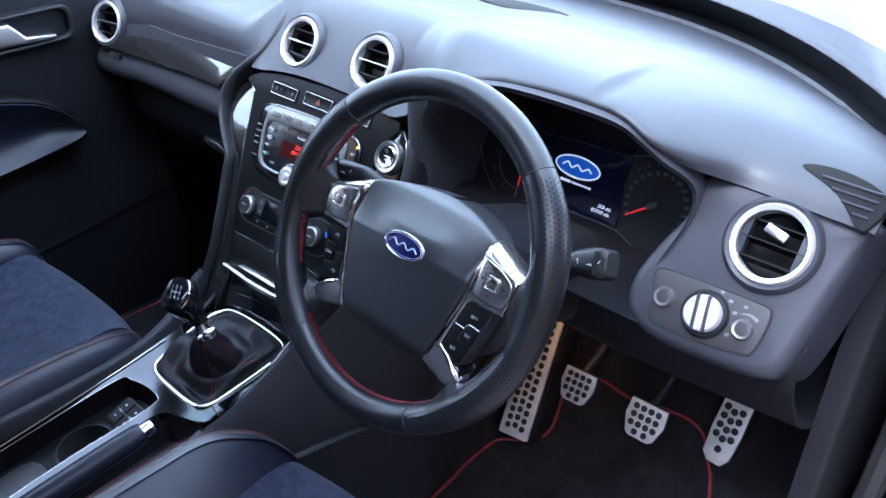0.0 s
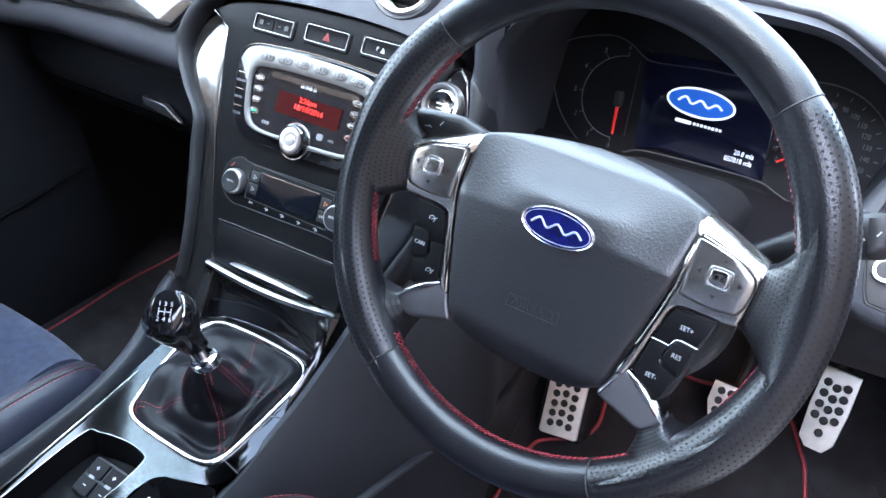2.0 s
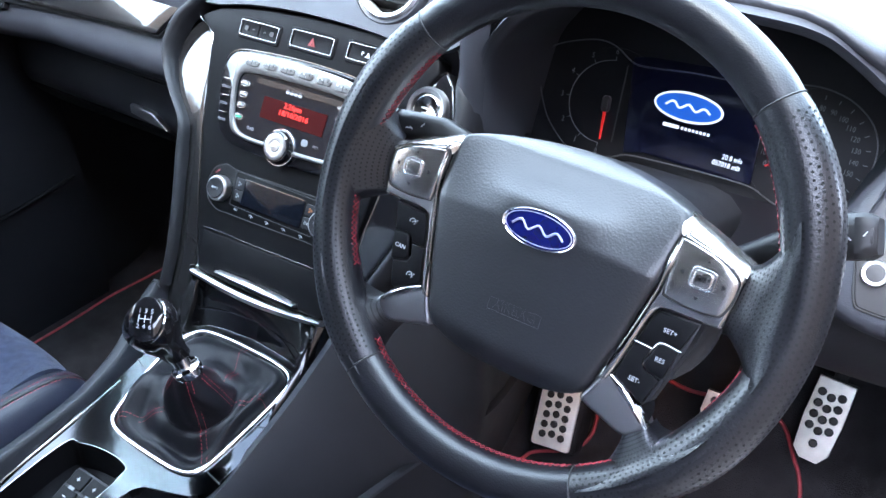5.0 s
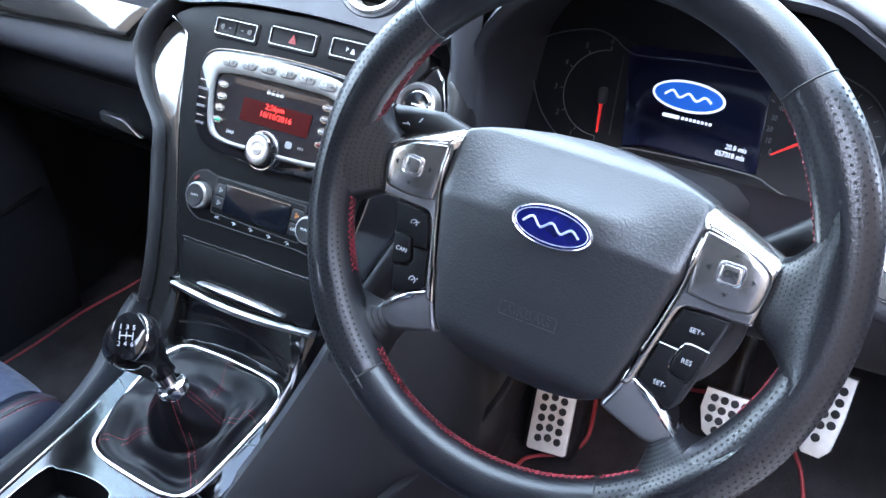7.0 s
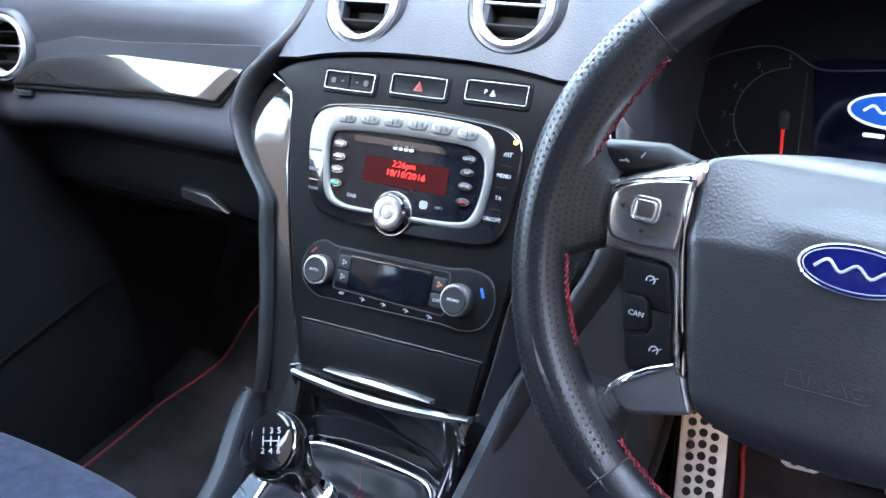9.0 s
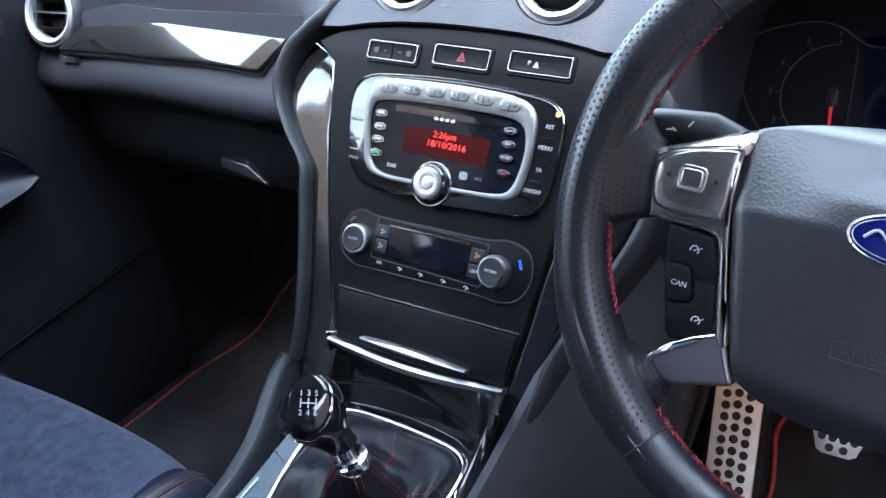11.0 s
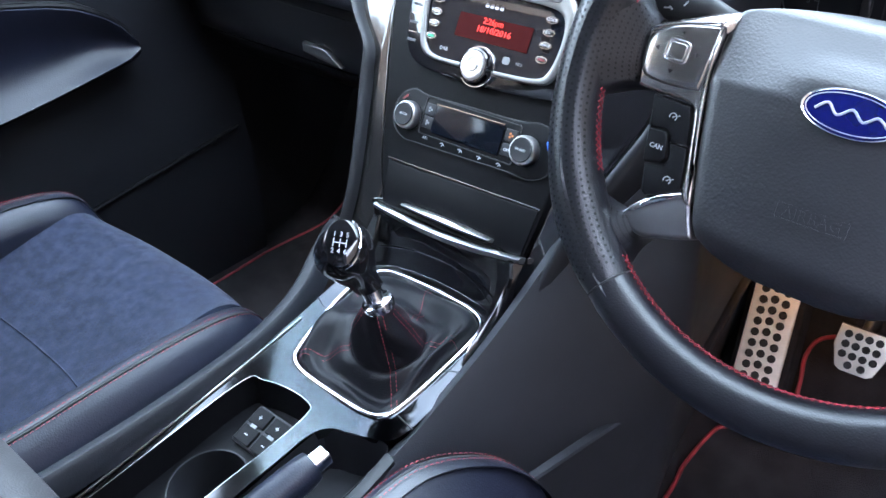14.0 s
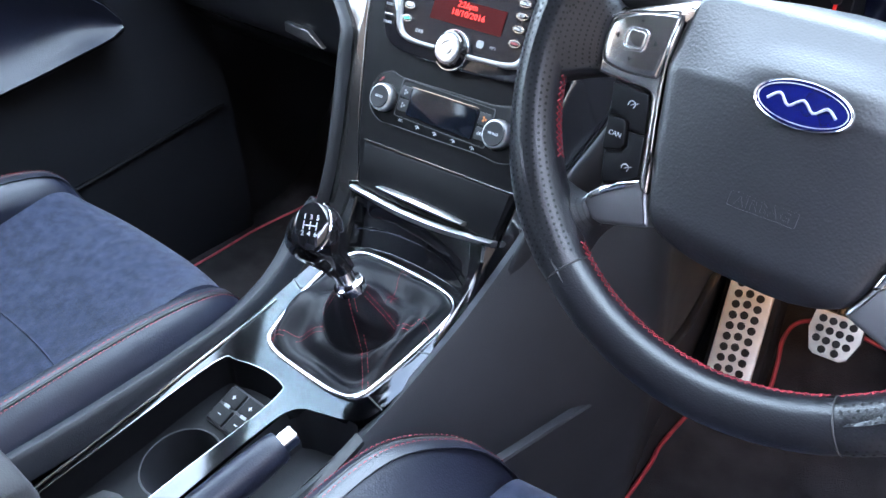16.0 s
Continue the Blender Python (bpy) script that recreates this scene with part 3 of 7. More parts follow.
xs = sorted(set([round(-0.68 + 0.02 * k, 3) for k in range(71)] + [round(-0.135 + 0.005 * k, 3) for k in range(54)] + [round(-0.68 + 0.005 * k, 3) for k in range(22)] + [0.14, 0.16, 0.18, 0.424, 0.428, 0.432, 0.436, 0.444, 0.45, 0.51, 0.54, 0.56, 0.58]))
rows = [[tuple(v) for v in spline(pad_line(x), 9)] for x in xs]
bm = bmesh.new()
sheet(bm, [r[::-1] for r in rows], 0.006)
open_vents(bm)
part("upper_pad", bm, PAD, dash, "soft dark grey grained upper pad", 60)

# Passenger side: the rounded fascia under the trim, the shadowed shelf and the glovebox.
def fascia_line(x):
    d = 0.035 * max(0.0, min(1.0, (-0.50 - x) / 0.18))
    rise = 0.012 * max(0.0, min(1.0, (x + 0.42) / 0.2))
    return [(0.234, 0.594 - d + rise), (0.226, 0.565 - d), (0.213, 0.535 - d * 0.6), (0.203, 0.512 - d * 0.5), (0.211, 0.494 - d * 0.5), (0.245, 0.482 - d * 0.5), (0.29, 0.476)]


bm = bmesh.new()
sheet(bm, [[(x, v.x, v.y) for v in spline([(y, z, 0) for y, z in fascia_line(x)], 5)] for x in [-0.68 + 0.006 * k for k in range(83)]], 0.006)
open_vents(bm)
part("lower_fascia", bm, PAD, dash, "rounded dark grey passenger fascia", 60)
bm = bmesh.new()
sheet(bm, [[(x, v.x, v.y) for v in spline([(0.275, 0.478, 0), (0.262, 0.455, 0), (0.255, 0.42, 0), (0.262, 0.385, 0), (0.30, 0.345, 0), (0.38, 0.30, 0), (0.50, 0.28, 0)], 3)] for x in [-0.68 + 0.03 * k for k in range(20)]], 0.006)
glovebox = part("glovebox", bm, PLASTIC, dash, "black plastic glovebox lid", 60)
bm = bmesh.new()
sweep(bm, [(-0.62, 0.258, 0.452), (-0.40, 0.254, 0.452), (-0.16, 0.252, 0.452)], 0.0013, 6)
part("seam", bm, RUBBER, glovebox)
bm = bmesh.new()
GH = basis((-0.365, 0.249, 0.400), 88)
prism(bm, [(-0.034, 0.010), (0.012, 0.009), (0.040, -0.011), (0.0, -0.008), (-0.034, -0.003)], 0, 0.008, GH, 0.003)
part("handle", bm, SPOKE_GREY, glovebox, "small gunmetal glovebox handle")
bm = bmesh.new()
sheet(bm, [[(x, y, z) for y, z in ((0.262, 0.376), (0.262, 0.372), (0.30, 0.335), (0.31, 0.332))] for x in (-0.66, -0.4, -0.14)], 0.004)
part("lower_edge", bm, FASCIA, glovebox)

# Gloss black inlay across the passenger fascia.
PT = basis((0, 0.22, 0.55), 59)
inlay = [(-0.600, -0.021), (-0.588, -0.006), (-0.570, 0.010), (-0.545, 0.016), (-0.50, 0.022), (-0.42, 0.031), (-0.33, 0.037), (-0.235, 0.043), (-0.229, 0.040), (-0.240, 0.024), (-0.257, 0.002), (-0.266, -0.008), (-0.274, -0.009), (-0.35, -0.009), (-0.45, -0.0135), (-0.55, -0.018)]
bm = bmesh.new()
prism(bm, inlay, -0.030, 0.0105, PT, 0.002, lift=lambda x, y: 0.0045 - 1.7 * (y - interp(x, [-0.60, -0.23], [-0.022, -0.002])) ** 2)
part("trim_inlay", bm, SMOKE, dash, "gloss smoked black trim inlay", 50)
bm = bmesh.new()
frame_ring(bm, [(x * 1.0 + (x + 0.41) * 0.012, y + (y - 0.01) * 0.16) for x, y in inlay], inlay, -0.012, 0.0095, PT, 0.001)
part("inlay_surround", bm, RUBBER, dash)
bm = bmesh.new()
sweep(bm, [PT @ Vector(p) for p in ((-0.231, 0.0395, 0.0115), (-0.240, 0.026, 0.0125), (-0.246, 0.017, 0.012))], 0.0012, 6)
part("inlay_edge", bm, CHROME, dash, "short bright edge of the inlay")
bm = bmesh.new()
frame_ring(bm, rrect(-0.606, -0.033, -0.573, -0.0245, 0.002, 3), rrect(-0.605, -0.032, -0.574, -0.0255, 0.0015, 3), 0, 0.0068, PT)
for k in range(6):
    bar(bm, PT, -0.602 + 0.0045 * k, -0.0288, 0.003, 0.004, 0.006, 0, 0.0012)
part("airbag_mark", bm, PAD, dash)

# ---- centre stack ----
stack = thing("centre_stack", "black centre stack panel with gloss side panels", "centre stack", (0, 0.14, 0.35))
panel = [(-0.1465, 0.2545), (-0.1680, 0.2705), (-0.1560, 0.2785), (-0.1420, 0.2845), (-0.112, 0.2905), (-0.0745, 0.2948), (0.0, 0.2985), (0.082, 0.2985), (0.125, 0.2960), (0.146, 0.288), (0.150, 0.275), (0.1365, 0.255), (0.128, 0.206), (0.118, 0.154), (0.111, 0.1025), (0.1065, 0.051), (0.100, 0.0), (-0.0755, 0.0), (-0.0945, 0.048), (-0.1100, 0.099), (-0.1243, 0.150), (-0.1383, 0.213)]
bm = bmesh.new()
prism(bm, panel, -0.03, -0.006, STACK, 0.003)
part("panel", bm, FASCIA, stack, "matt dark grey stack panel")
for s in (-1, 1):
    out = [(-0.1472, 0.2530), (-0.1585, 0.2620), (-0.1735, 0.2690), (-0.1835, 0.2640), (-0.1905, 0.2550), (-0.1972, 0.2360), (-0.1952, 0.2130), (-0.1730, 0.1810), (-0.1470, 0.1515), (-0.1385, 0.1190), (-0.1255, 0.0670), (-0.1145, 0.0100), (-0.1110, -0.0450), (-0.1090, -0.0750), (-0.0790, -0.0750), (-0.0770, -0.0400), (-0.0765, 0.0), (-0.0955, 0.0480), (-0.1110, 0.0990), (-0.1253, 0.1500), (-0.1393, 0.2130)]
    if s > 0:
        out = [(0.1375, 0.254), (0.144, 0.272), (0.156, 0.279), (0.166, 0.268), (0.173, 0.250), (0.179, 0.230), (0.180, 0.19), (0.172, 0.15), (0.152, 0.10), (0.132, 0.05), (0.122, 0.0), (0.118, -0.04), (0.098, -0.04), (0.101, 0.0), (0.1075, 0.051), (0.112, 0.1025), (0.119, 0.154), (0.129, 0.206)]
    bm = bmesh.new()
    prism(bm, out, -0.045, -0.010, STACK, 0.003, lift=lambda x, y: -0.9 * max(0.0, y - 0.16) ** 2 if s < 0 else 0.0)
    part("side_panel", bm, GLOSS if s > 0 else SMOKE, stack, "gloss black side panel")
    edge = out[-4:] + out[:3] if s < 0 else out[:6]
    bm = bmesh.new()
    sweep(bm, [STACK @ Vector((x, y, -0.0092)) for x, y in edge], 0.0008, 6)
    part("side_panel_edge", bm, GUNMETAL, stack)
# Soft mouldings that flow from the upper pad down beside the stack.
for s in (-1, 1):
    if s < 0:
        edge = [(-0.120, 0.420, 0.032), (-0.130, 0.380, 0.032), (-0.137, 0.340, 0.026), (-0.146, 0.315, 0.023), (-0.158, 0.297, 0.021), (-0.173, 0.2795, 0.020), (-0.1895, 0.2605, 0.021), (-0.1985, 0.2370, 0.019), (-0.1965, 0.2125, 0.0175), (-0.1740, 0.1800, 0.016), (-0.1480, 0.1510, 0.0145), (-0.1395, 0.1190, 0.014), (-0.1265, 0.0670, 0.0135), (-0.1155, 0.0100, 0.013), (-0.1125, -0.0300, 0.013)]
    else:
        edge = [(0.120, 0.318, 0.02), (0.142, 0.303, 0.025), (0.160, 0.287, 0.028), (0.173, 0.262, 0.024), (0.181, 0.230, 0.02), (0.183, 0.19, 0.018), (0.175, 0.15, 0.018), (0.155, 0.10, 0.018), (0.135, 0.05, 0.018), (0.125, 0.0, 0.016), (0.121, -0.035, 0.014)]
    bm = bmesh.new()
    rows = []
    for k, p in enumerate(spline(edge, 6)):
        t = k / (6 * (len(edge) - 1))
        w = p.z
        sink = interp(p.y, [0.29, 0.300, 0.358, 0.42], [0.0, -0.002, -0.011, -0.032]) if s < 0 else -0.055 * max(0.0, 1 - t / 0.28)
        over = max(0.0, min(1.0, (p.y - 0.285) / 0.04)) if s < 0 else 0.0
        row = []
        for f, z in ((0.0, -0.020), (0.0, -0.011), (0.05, -0.004), (0.18, 0.001), (0.40, 0.003), (0.62, 0.001), (0.82, -0.006), (0.95, -0.016), (1.0, -0.030), (0.97, -0.050)):
            z += sink - 0.004 * over * (1 - f) - 0.022 * over * max(0.0, f - 0.45)
            row.append(STACK @ Vector((p.x + s * w * f, p.y + 0.35 * w * f * max(0.0, min(1.0, (p.y - 0.16) / 0.07)) * (1 if s < 0 else 0), z)))
        rows.append(row)
    loft(bm, rows)
    part("moulding", bm, PLASTIC, stack, "soft dark grey side moulding", 70)

for x0, x1, y0, y1, what in ((-0.106, -0.053, 0.262, 0.2775, "seat"), (-0.034, 0.021, 0.2645, 0.281, "hazard"), (0.041, 0.0975, 0.267, 0.283, "park")):
    sw = thing("dash_switch", {"seat": "black twin heated-seat switch with chrome surround", "hazard": "black hazard light switch with red triangle", "park": "black parking sensor switch with chrome surround"}[what], "switch", STACK @ Vector(((x0 + x1) / 2, y0, 0)), "dash switches")
    bm = bmesh.new()
    frame_ring(bm, rrect(x0 - 0.0035, y0 - 0.004, x1 + 0.0035, y1 + 0.0035, 0.004), rrect(x0 - 0.001, y0 - 0.001, x1 + 0.001, y1 + 0.001, 0.0025), -0.010, -0.0045, STACK, 0.0015)
    part("recess", bm, FASCIA, sw)
    bm = bmesh.new()
    frame_ring(bm, rrect(x0 - 0.001, y0 - 0.001, x1 + 0.001, y1 + 0.001, 0.0025), rrect(x0 + 0.0005, y0 + 0.0005, x1 - 0.0005, y1 - 0.0005, 0.002), -0.010, -0.0035, STACK, 0.0007)
    part("surround", bm, GUNMETAL, sw, "thin chrome surround")
    halves = ((x0, (x0 + x1) / 2), ((x0 + x1) / 2, x1)) if what == "seat" else ((x0, x1),)
    for a, b in halves:
        bm = bmesh.new()
        prism(bm, rrect(a + 0.0008, y0 + 0.0008, b - 0.0008, y1 - 0.0008, 0.0015), -0.010, -0.0048, STACK, 0.0008, lift=lambda x, y: -0.0008 + 20 * (y - (y0 + y1) / 2) ** 2)
        part("button", bm, FASCIA, sw)
    bm = bmesh.new()
    cx, cy = (x0 + x1) / 2, (y0 + y1) / 2
    if what == "hazard":
        frame_ring(bm, [(cx - 0.0045, cy - 0.004), (cx + 0.0045, cy - 0.004), (cx, cy + 0.0045)], [(cx - 0.0012, cy - 0.0022), (cx + 0.0012, cy - 0.0022), (cx, cy + 0.0002)], -0.006, -0.0042, STACK)
        part("mark", bm, RED_PRINT, sw, "red warning triangle")
    elif what == "seat":
        for k, dx in enumerate((-0.018, -0.008, 0.008, 0.018)):
            bar(bm, STACK, cx + dx, cy, 0.005 if k in (0, 3) else 0.003, 0.005 if k in (0, 3) else 0.0012, -0.0048, 0, 0.0008)
        part("mark", bm, GREY_PANEL, sw)
    else:
        bm.free()
        lettering("P", 0.006, at(STACK, cx - 0.010, cy, -0.0042), WHITE_PRINT, sw, "mark")
        bm = bmesh.new()
        prism(bm, [(cx - 0.006, cy - 0.003), (cx - 0.001, cy - 0.003), (cx - 0.0035, cy + 0.002)], -0.006, -0.004, STACK)
        part("mark", bm, WHITE_PRINT, sw)

# ---- car radio ----
radio = thing("car_radio", "gloss black car radio with satin silver frame and red display", "radio", STACK @ Vector((0, 0.15, 0)))
outer = spline([(-0.100, 0.243, 0), (-0.070, 0.249, 0), (0.0, 0.2525, 0), (0.070, 0.250, 0), (0.094, 0.244, 0), (0.104, 0.230, 0), (0.106, 0.200, 0), (0.103, 0.170, 0), (0.096, 0.155, 0), (0.083, 0.149, 0), (0.04, 0.1445, 0), (0.0, 0.143, 0), (-0.045, 0.1435, 0), (-0.075, 0.146, 0), (-0.092, 0.154, 0), (-0.102, 0.170, 0), (-0.1095, 0.20, 0), (-0.111, 0.225, 0)], 3, True)
bm = bmesh.new()
prism(bm, [(p.x, p.y) for p in outer], -0.012, 0.0, STACK, 0.003)
part("fascia", bm, GLOSS, radio, "gloss black radio fascia")
bm = bmesh.new()
sweep(bm, [STACK @ Vector((p.x, p.y, 0.0002)) for p in outer[52:] + outer[:16]], 0.0008, 6)
part("fascia_edge", bm, GUNMETAL, radio)
sil_o = spline([(-0.078, 0.2435, 0), (-0.04, 0.2465, 0), (0.02, 0.2475, 0), (0.062, 0.2445, 0), (0.078, 0.234, 0), (0.082, 0.215, 0), (0.0825, 0.190, 0), (0.079, 0.168, 0), (0.066, 0.159, 0), (0.03, 0.1565, 0), (-0.02, 0.1555, 0), (-0.060, 0.156, 0), (-0.078, 0.165, 0), (-0.086, 0.19, 0), (-0.090, 0.217, 0), (-0.089, 0.235, 0)], 4, True)
sil_i = spline([(-0.074, 0.2245, 0), (-0.04, 0.2275, 0), (0.02, 0.2285, 0), (0.055, 0.2275, 0), (0.070, 0.222, 0), (0.0755, 0.209, 0), (0.076, 0.190, 0), (0.072, 0.172, 0), (0.062, 0.164, 0), (0.03, 0.1612, 0), (-0.02, 0.160, 0), (-0.057, 0.1605, 0), (-0.072, 0.169, 0), (-0.080, 0.19, 0), (-0.084, 0.210, 0), (-0.082, 0.220, 0)], 4, True)
bm = bmesh.new()
frame_ring(bm, [(p.x, p.y) for p in sil_o], [(p.x, p.y) for p in sil_i], -0.002, 0.0045, STACK, 0.0015)
part("silver_frame", bm, SILVER_PLASTIC, radio, "satin silver radio frame")
bm = bmesh.new()
prism(bm, [(p.x, p.y) for p in sil_i], -0.010, 0.0012, STACK, lift=lambda x, y: -0.012 * (y - 0.158))
part("glass_front", bm, SCREEN_DARK, radio, "glossy dark display front")
bm = bmesh.new()
bar(bm, STACK, 0.0, 0.2205, 0.118, 0.006, 0.0012, 0.4)
part("disc_slot", bm, GLOSS, radio)
for k, (x, y) in enumerate(((-0.0684, 0.2364), (-0.0435, 0.2379), (-0.0192, 0.2388), (0.0055, 0.2390), (0.0297, 0.2385), (0.055, 0.237))):
    bm = bmesh.new()
    prism(bm, rrect(x - 0.0098, y - 0.0048, x + 0.0098, y + 0.0048, 0.0048, 5), 0.002, 0.0058, STACK, 0.0012)
    key = part("preset_key", bm, SILVER_PLASTIC, radio)
    for dx, word in ((-0.0052, "1 3 5 7 9 *".split()[k]), (0.0052, "2 4 6 8 0 #".split()[k])):
        lettering(word, 0.0042, at(STACK, x + dx, y, 0.0060), GREY_PANEL, key)
    bm = bmesh.new()
    bar(bm, STACK, x, y - 0.001, 0.0006, 0.006, 0.0058)
    part("divider", bm, PLASTIC, key)
bm = bmesh.new()
prism(bm, rrect(-0.043, 0.1835, 0.043, 0.2065, 0.001), 0.0, 0.0016, STACK)
display = part("display", bm, LCD_BACK, radio, "dim red display")
lettering("2:26pm", 0.0080, at(STACK, -0.002, 0.2026, 0.0019), LCD_RED, display)
lettering("18/10/2016", 0.0080, at(STACK, 0.001, 0.1945, 0.0019), LCD_RED, display, squeeze=1.12)
bm = bmesh.new()
for k in range(4):
    bar(bm, STACK, -0.0145 + 0.0056 * k, 0.2173, 0.0044, 0.0046, 0.0012)
part("maker_mark", bm, WHITE_PRINT, radio)
for k, (x, y) in enumerate(((-0.0716, 0.2129), (-0.0703, 0.2011), (-0.0698, 0.1896), (-0.069, 0.1772), (0.0598, 0.217), (0.0606, 0.2056), (0.0609, 0.1941), (0.0615, 0.1812))):
    bm = bmesh.new()
    prism(bm, disc(x, y, 0.0062, 0.0030, 16), 0.001, 0.0036, STACK, 0.001)
    key = part("menu_key", bm, GLOSS, radio)
    bm = bmesh.new()
    frame_ring(bm, disc(x, y, 0.0066, 0.0033, 18), disc(x, y, 0.0058, 0.0026, 18), 0.001, 0.0034, STACK)
    part("key_rim", bm, GUNMETAL, key, "bright key rim")
    if k >= 4 and k < 7:
        lettering(("CLOCK", "DSP", "AF/SEL")[k - 4], 0.0034, at(STACK, x, y, 0.0038), WHITE_PRINT, key)
        continue
    bm = bmesh.new()
    bar(bm, STACK, x, y, 0.0075, 0.0020, 0.0036)
    part("mark", bm, WHITE_PRINT if k < 3 else material("green_print", (0.05, 0.4, 0.2), 0.5) if k == 3 else RED_PRINT, key)
lettering("DAB", 0.0050, at(STACK, -0.0505, 0.1685, 0.0016), WHITE_PRINT, radio)
lettering("MP3", 0.0040, at(STACK, 0.039, 0.172, 0.0016), LIT_DIM, radio)
bm = bmesh.new()
bar(bm, STACK, 0.024, 0.1725, 0.008, 0.007, 0.0013)
part("card_mark", bm, LIT_DIM, radio)
bm = bmesh.new()
lathe(bm, [(0.0185, 0.0), (0.0185, 0.003), (0.0174, 0.007), (0.0166, 0.0098), (0.0150, 0.0108)], at(STACK, -0.004, 0.160, 0.0), 32)
knob = part("volume_knob", bm, GLOSS, radio, "round volume knob", 30)
bm = bmesh.new()
lathe(bm, [(0.0138, 0.0100), (0.0138, 0.0113), (0.0120, 0.0119), (0.0060, 0.0110), (0.0052, 0.0122), (0.0, 0.0125)], at(STACK, -0.004, 0.160, 0.0), 32, False)
part("knob_face", bm, SATIN, knob, "bright satin knob face", 30)
bm = bmesh.new()
frame_ring(bm, disc(-0.004, 0.160, 0.0198), disc(-0.004, 0.160, 0.0182), 0, 0.0045, STACK, 0.001)
part("knob_ring", bm, CHROME, knob)
for word, x, y in (("AST", 0.0925, 0.2255), ("MENU", 0.0925, 0.2080), ("TA", 0.0912, 0.1895), ("ON/OFF", 0.0893, 0.1715)):
    lettering(word, 0.0050, at(STACK, x, y, 0.0004), WHITE_PRINT, radio, squeeze=0.92)
for word, x, y in (("CD/AUX", -0.0995, 0.2034), ("RADIO", -0.0976, 0.1858), ("PHONE", -0.0944, 0.1685)):
    lettering(word, 0.0038, at(STACK, x, y, 0.0004), LIT_DIM, radio, squeeze=0.9)
for x, y in ((-0.1010, 0.2125), (-0.0985, 0.1945), (-0.0962, 0.1765), (0.0925, 0.2165), (0.0918, 0.1985), (0.0903, 0.1800)):
    bm = bmesh.new()
    bar(bm, STACK, x, y, 0.010, 0.0010, 0.0)
    part("key_rib", bm, GUNMETAL, radio)
bm = bmesh.new()
prism(bm, disc(0.0975, 0.2365, 0.0022, 0.0022, 10), 0, 0.0006, STACK)
part("status_light", bm, material("amber_print", (0.7, 0.4, 0.05), 0.4, emit=0.4), radio, "small amber status light")

# ---- climate control ----
climate = thing("climate_control", "black dual-knob climate control with dark display", "climate control", STACK @ Vector((0, 0.075, 0)))
out = spline([(-0.0745, 0.1237, 0), (-0.055, 0.121, 0), (0.0, 0.1225, 0), (0.055, 0.124, 0), (0.078, 0.1275, 0), (0.098, 0.1215, 0), (0.1045, 0.102, 0), (0.098, 0.083, 0), (0.080, 0.0755, 0), (0.055, 0.0765, 0), (0.0, 0.0745, 0), (-0.055, 0.073, 0), (-0.072, 0.073, 0), (-0.088, 0.082, 0), (-0.094, 0.098, 0), (-0.0895, 0.115, 0)], 4, True)
bm = bmesh.new()
prism(bm, [(p.x, p.y) for p in out], -0.008, -0.0035, STACK, 0.002)
part("body", bm, FASCIA, climate, "dark grey control body")
bm = bmesh.new()
sweep(bm, [STACK @ Vector((p.x, p.y, -0.0042)) for p in out], 0.0006, 5, True)
part("seam", bm, RUBBER, climate)
for x, y, word in ((-0.0715, 0.0965, "AUTO"), (0.0722, 0.1000, "MONO")):
    bm = bmesh.new()
    lathe(bm, [(0.0141, -0.004), (0.0141, 0.002), (0.0137, 0.0045), (0.0127, 0.0062), (0.0112, 0.0064)], at(STACK, x, y), 32)
    kn = part("knob", bm, SATIN, climate, "black knob with bright metal rim", 30)
    bm = bmesh.new()
    lathe(bm, [(0.0116, 0.005), (0.0115, 0.0070), (0.0108, 0.0076), (0.0, 0.0070)], at(STACK, x, y), 32, False)
    part("knob_face", bm, PLASTIC, kn, "black knob face", 30)
    lettering(word, 0.0036, at(STACK, x, y, 0.0076), WHITE_PRINT, kn)
bm = bmesh.new()
prism(bm, rrect(-0.040, 0.087, 0.0435, 0.1155, 0.002), -0.0035, -0.0015, STACK, 0.001)
part("display", bm, SCREEN_DARK, climate, "dark unlit display")
bm = bmesh.new()
sweep(bm, [STACK @ Vector((x, y, -0.001)) for x, y in ((-0.040, 0.1155), (0.0, 0.1162), (0.0435, 0.117))], 0.0009, 6)
part("display_edge", bm, GUNMETAL, climate)
bm = bmesh.new()
frame_ring(bm, rrect(-0.0555, 0.083, 0.061, 0.121, 0.003), rrect(-0.0545, 0.084, 0.060, 0.120, 0.0025), -0.004, -0.0025, STACK)
part("panel_line", bm, RUBBER, climate)
for x, y in ((-0.047, 0.1085), (-0.0465, 0.0955), (0.052, 0.1090), (0.052, 0.0950)):
    bm = bmesh.new()
    prism(bm, rrect(x - 0.0065, y - 0.0058, x + 0.0065, y + 0.0058, 0.001), -0.004, -0.0020, STACK, 0.0006)
    key = part("key", bm, PLASTIC, climate)
    if x > 0 and y < 0.1:
        lettering("OFF", 0.0042, at(STACK, x, y, -0.0018), WHITE_PRINT, key)
    else:
        bm = bmesh.new()
        for k in range(3 if y < 0.1 else 4):
            a = 2.1 * k
            prism(bm, disc(x + 0.0017 * math.cos(a), y + 0.0017 * math.sin(a), 0.0012, 0.0012, 8), -0.0021, -0.0017, STACK)
        part("mark", bm, LIT_DIM if x < 0 else material("amber_mark", (0.35, 0.12, 0.03), 0.5), key)
lettering("A/C", 0.0036, at(STACK, -0.0445, 0.0805, -0.0030), WHITE_PRINT, climate)
bm = bmesh.new()
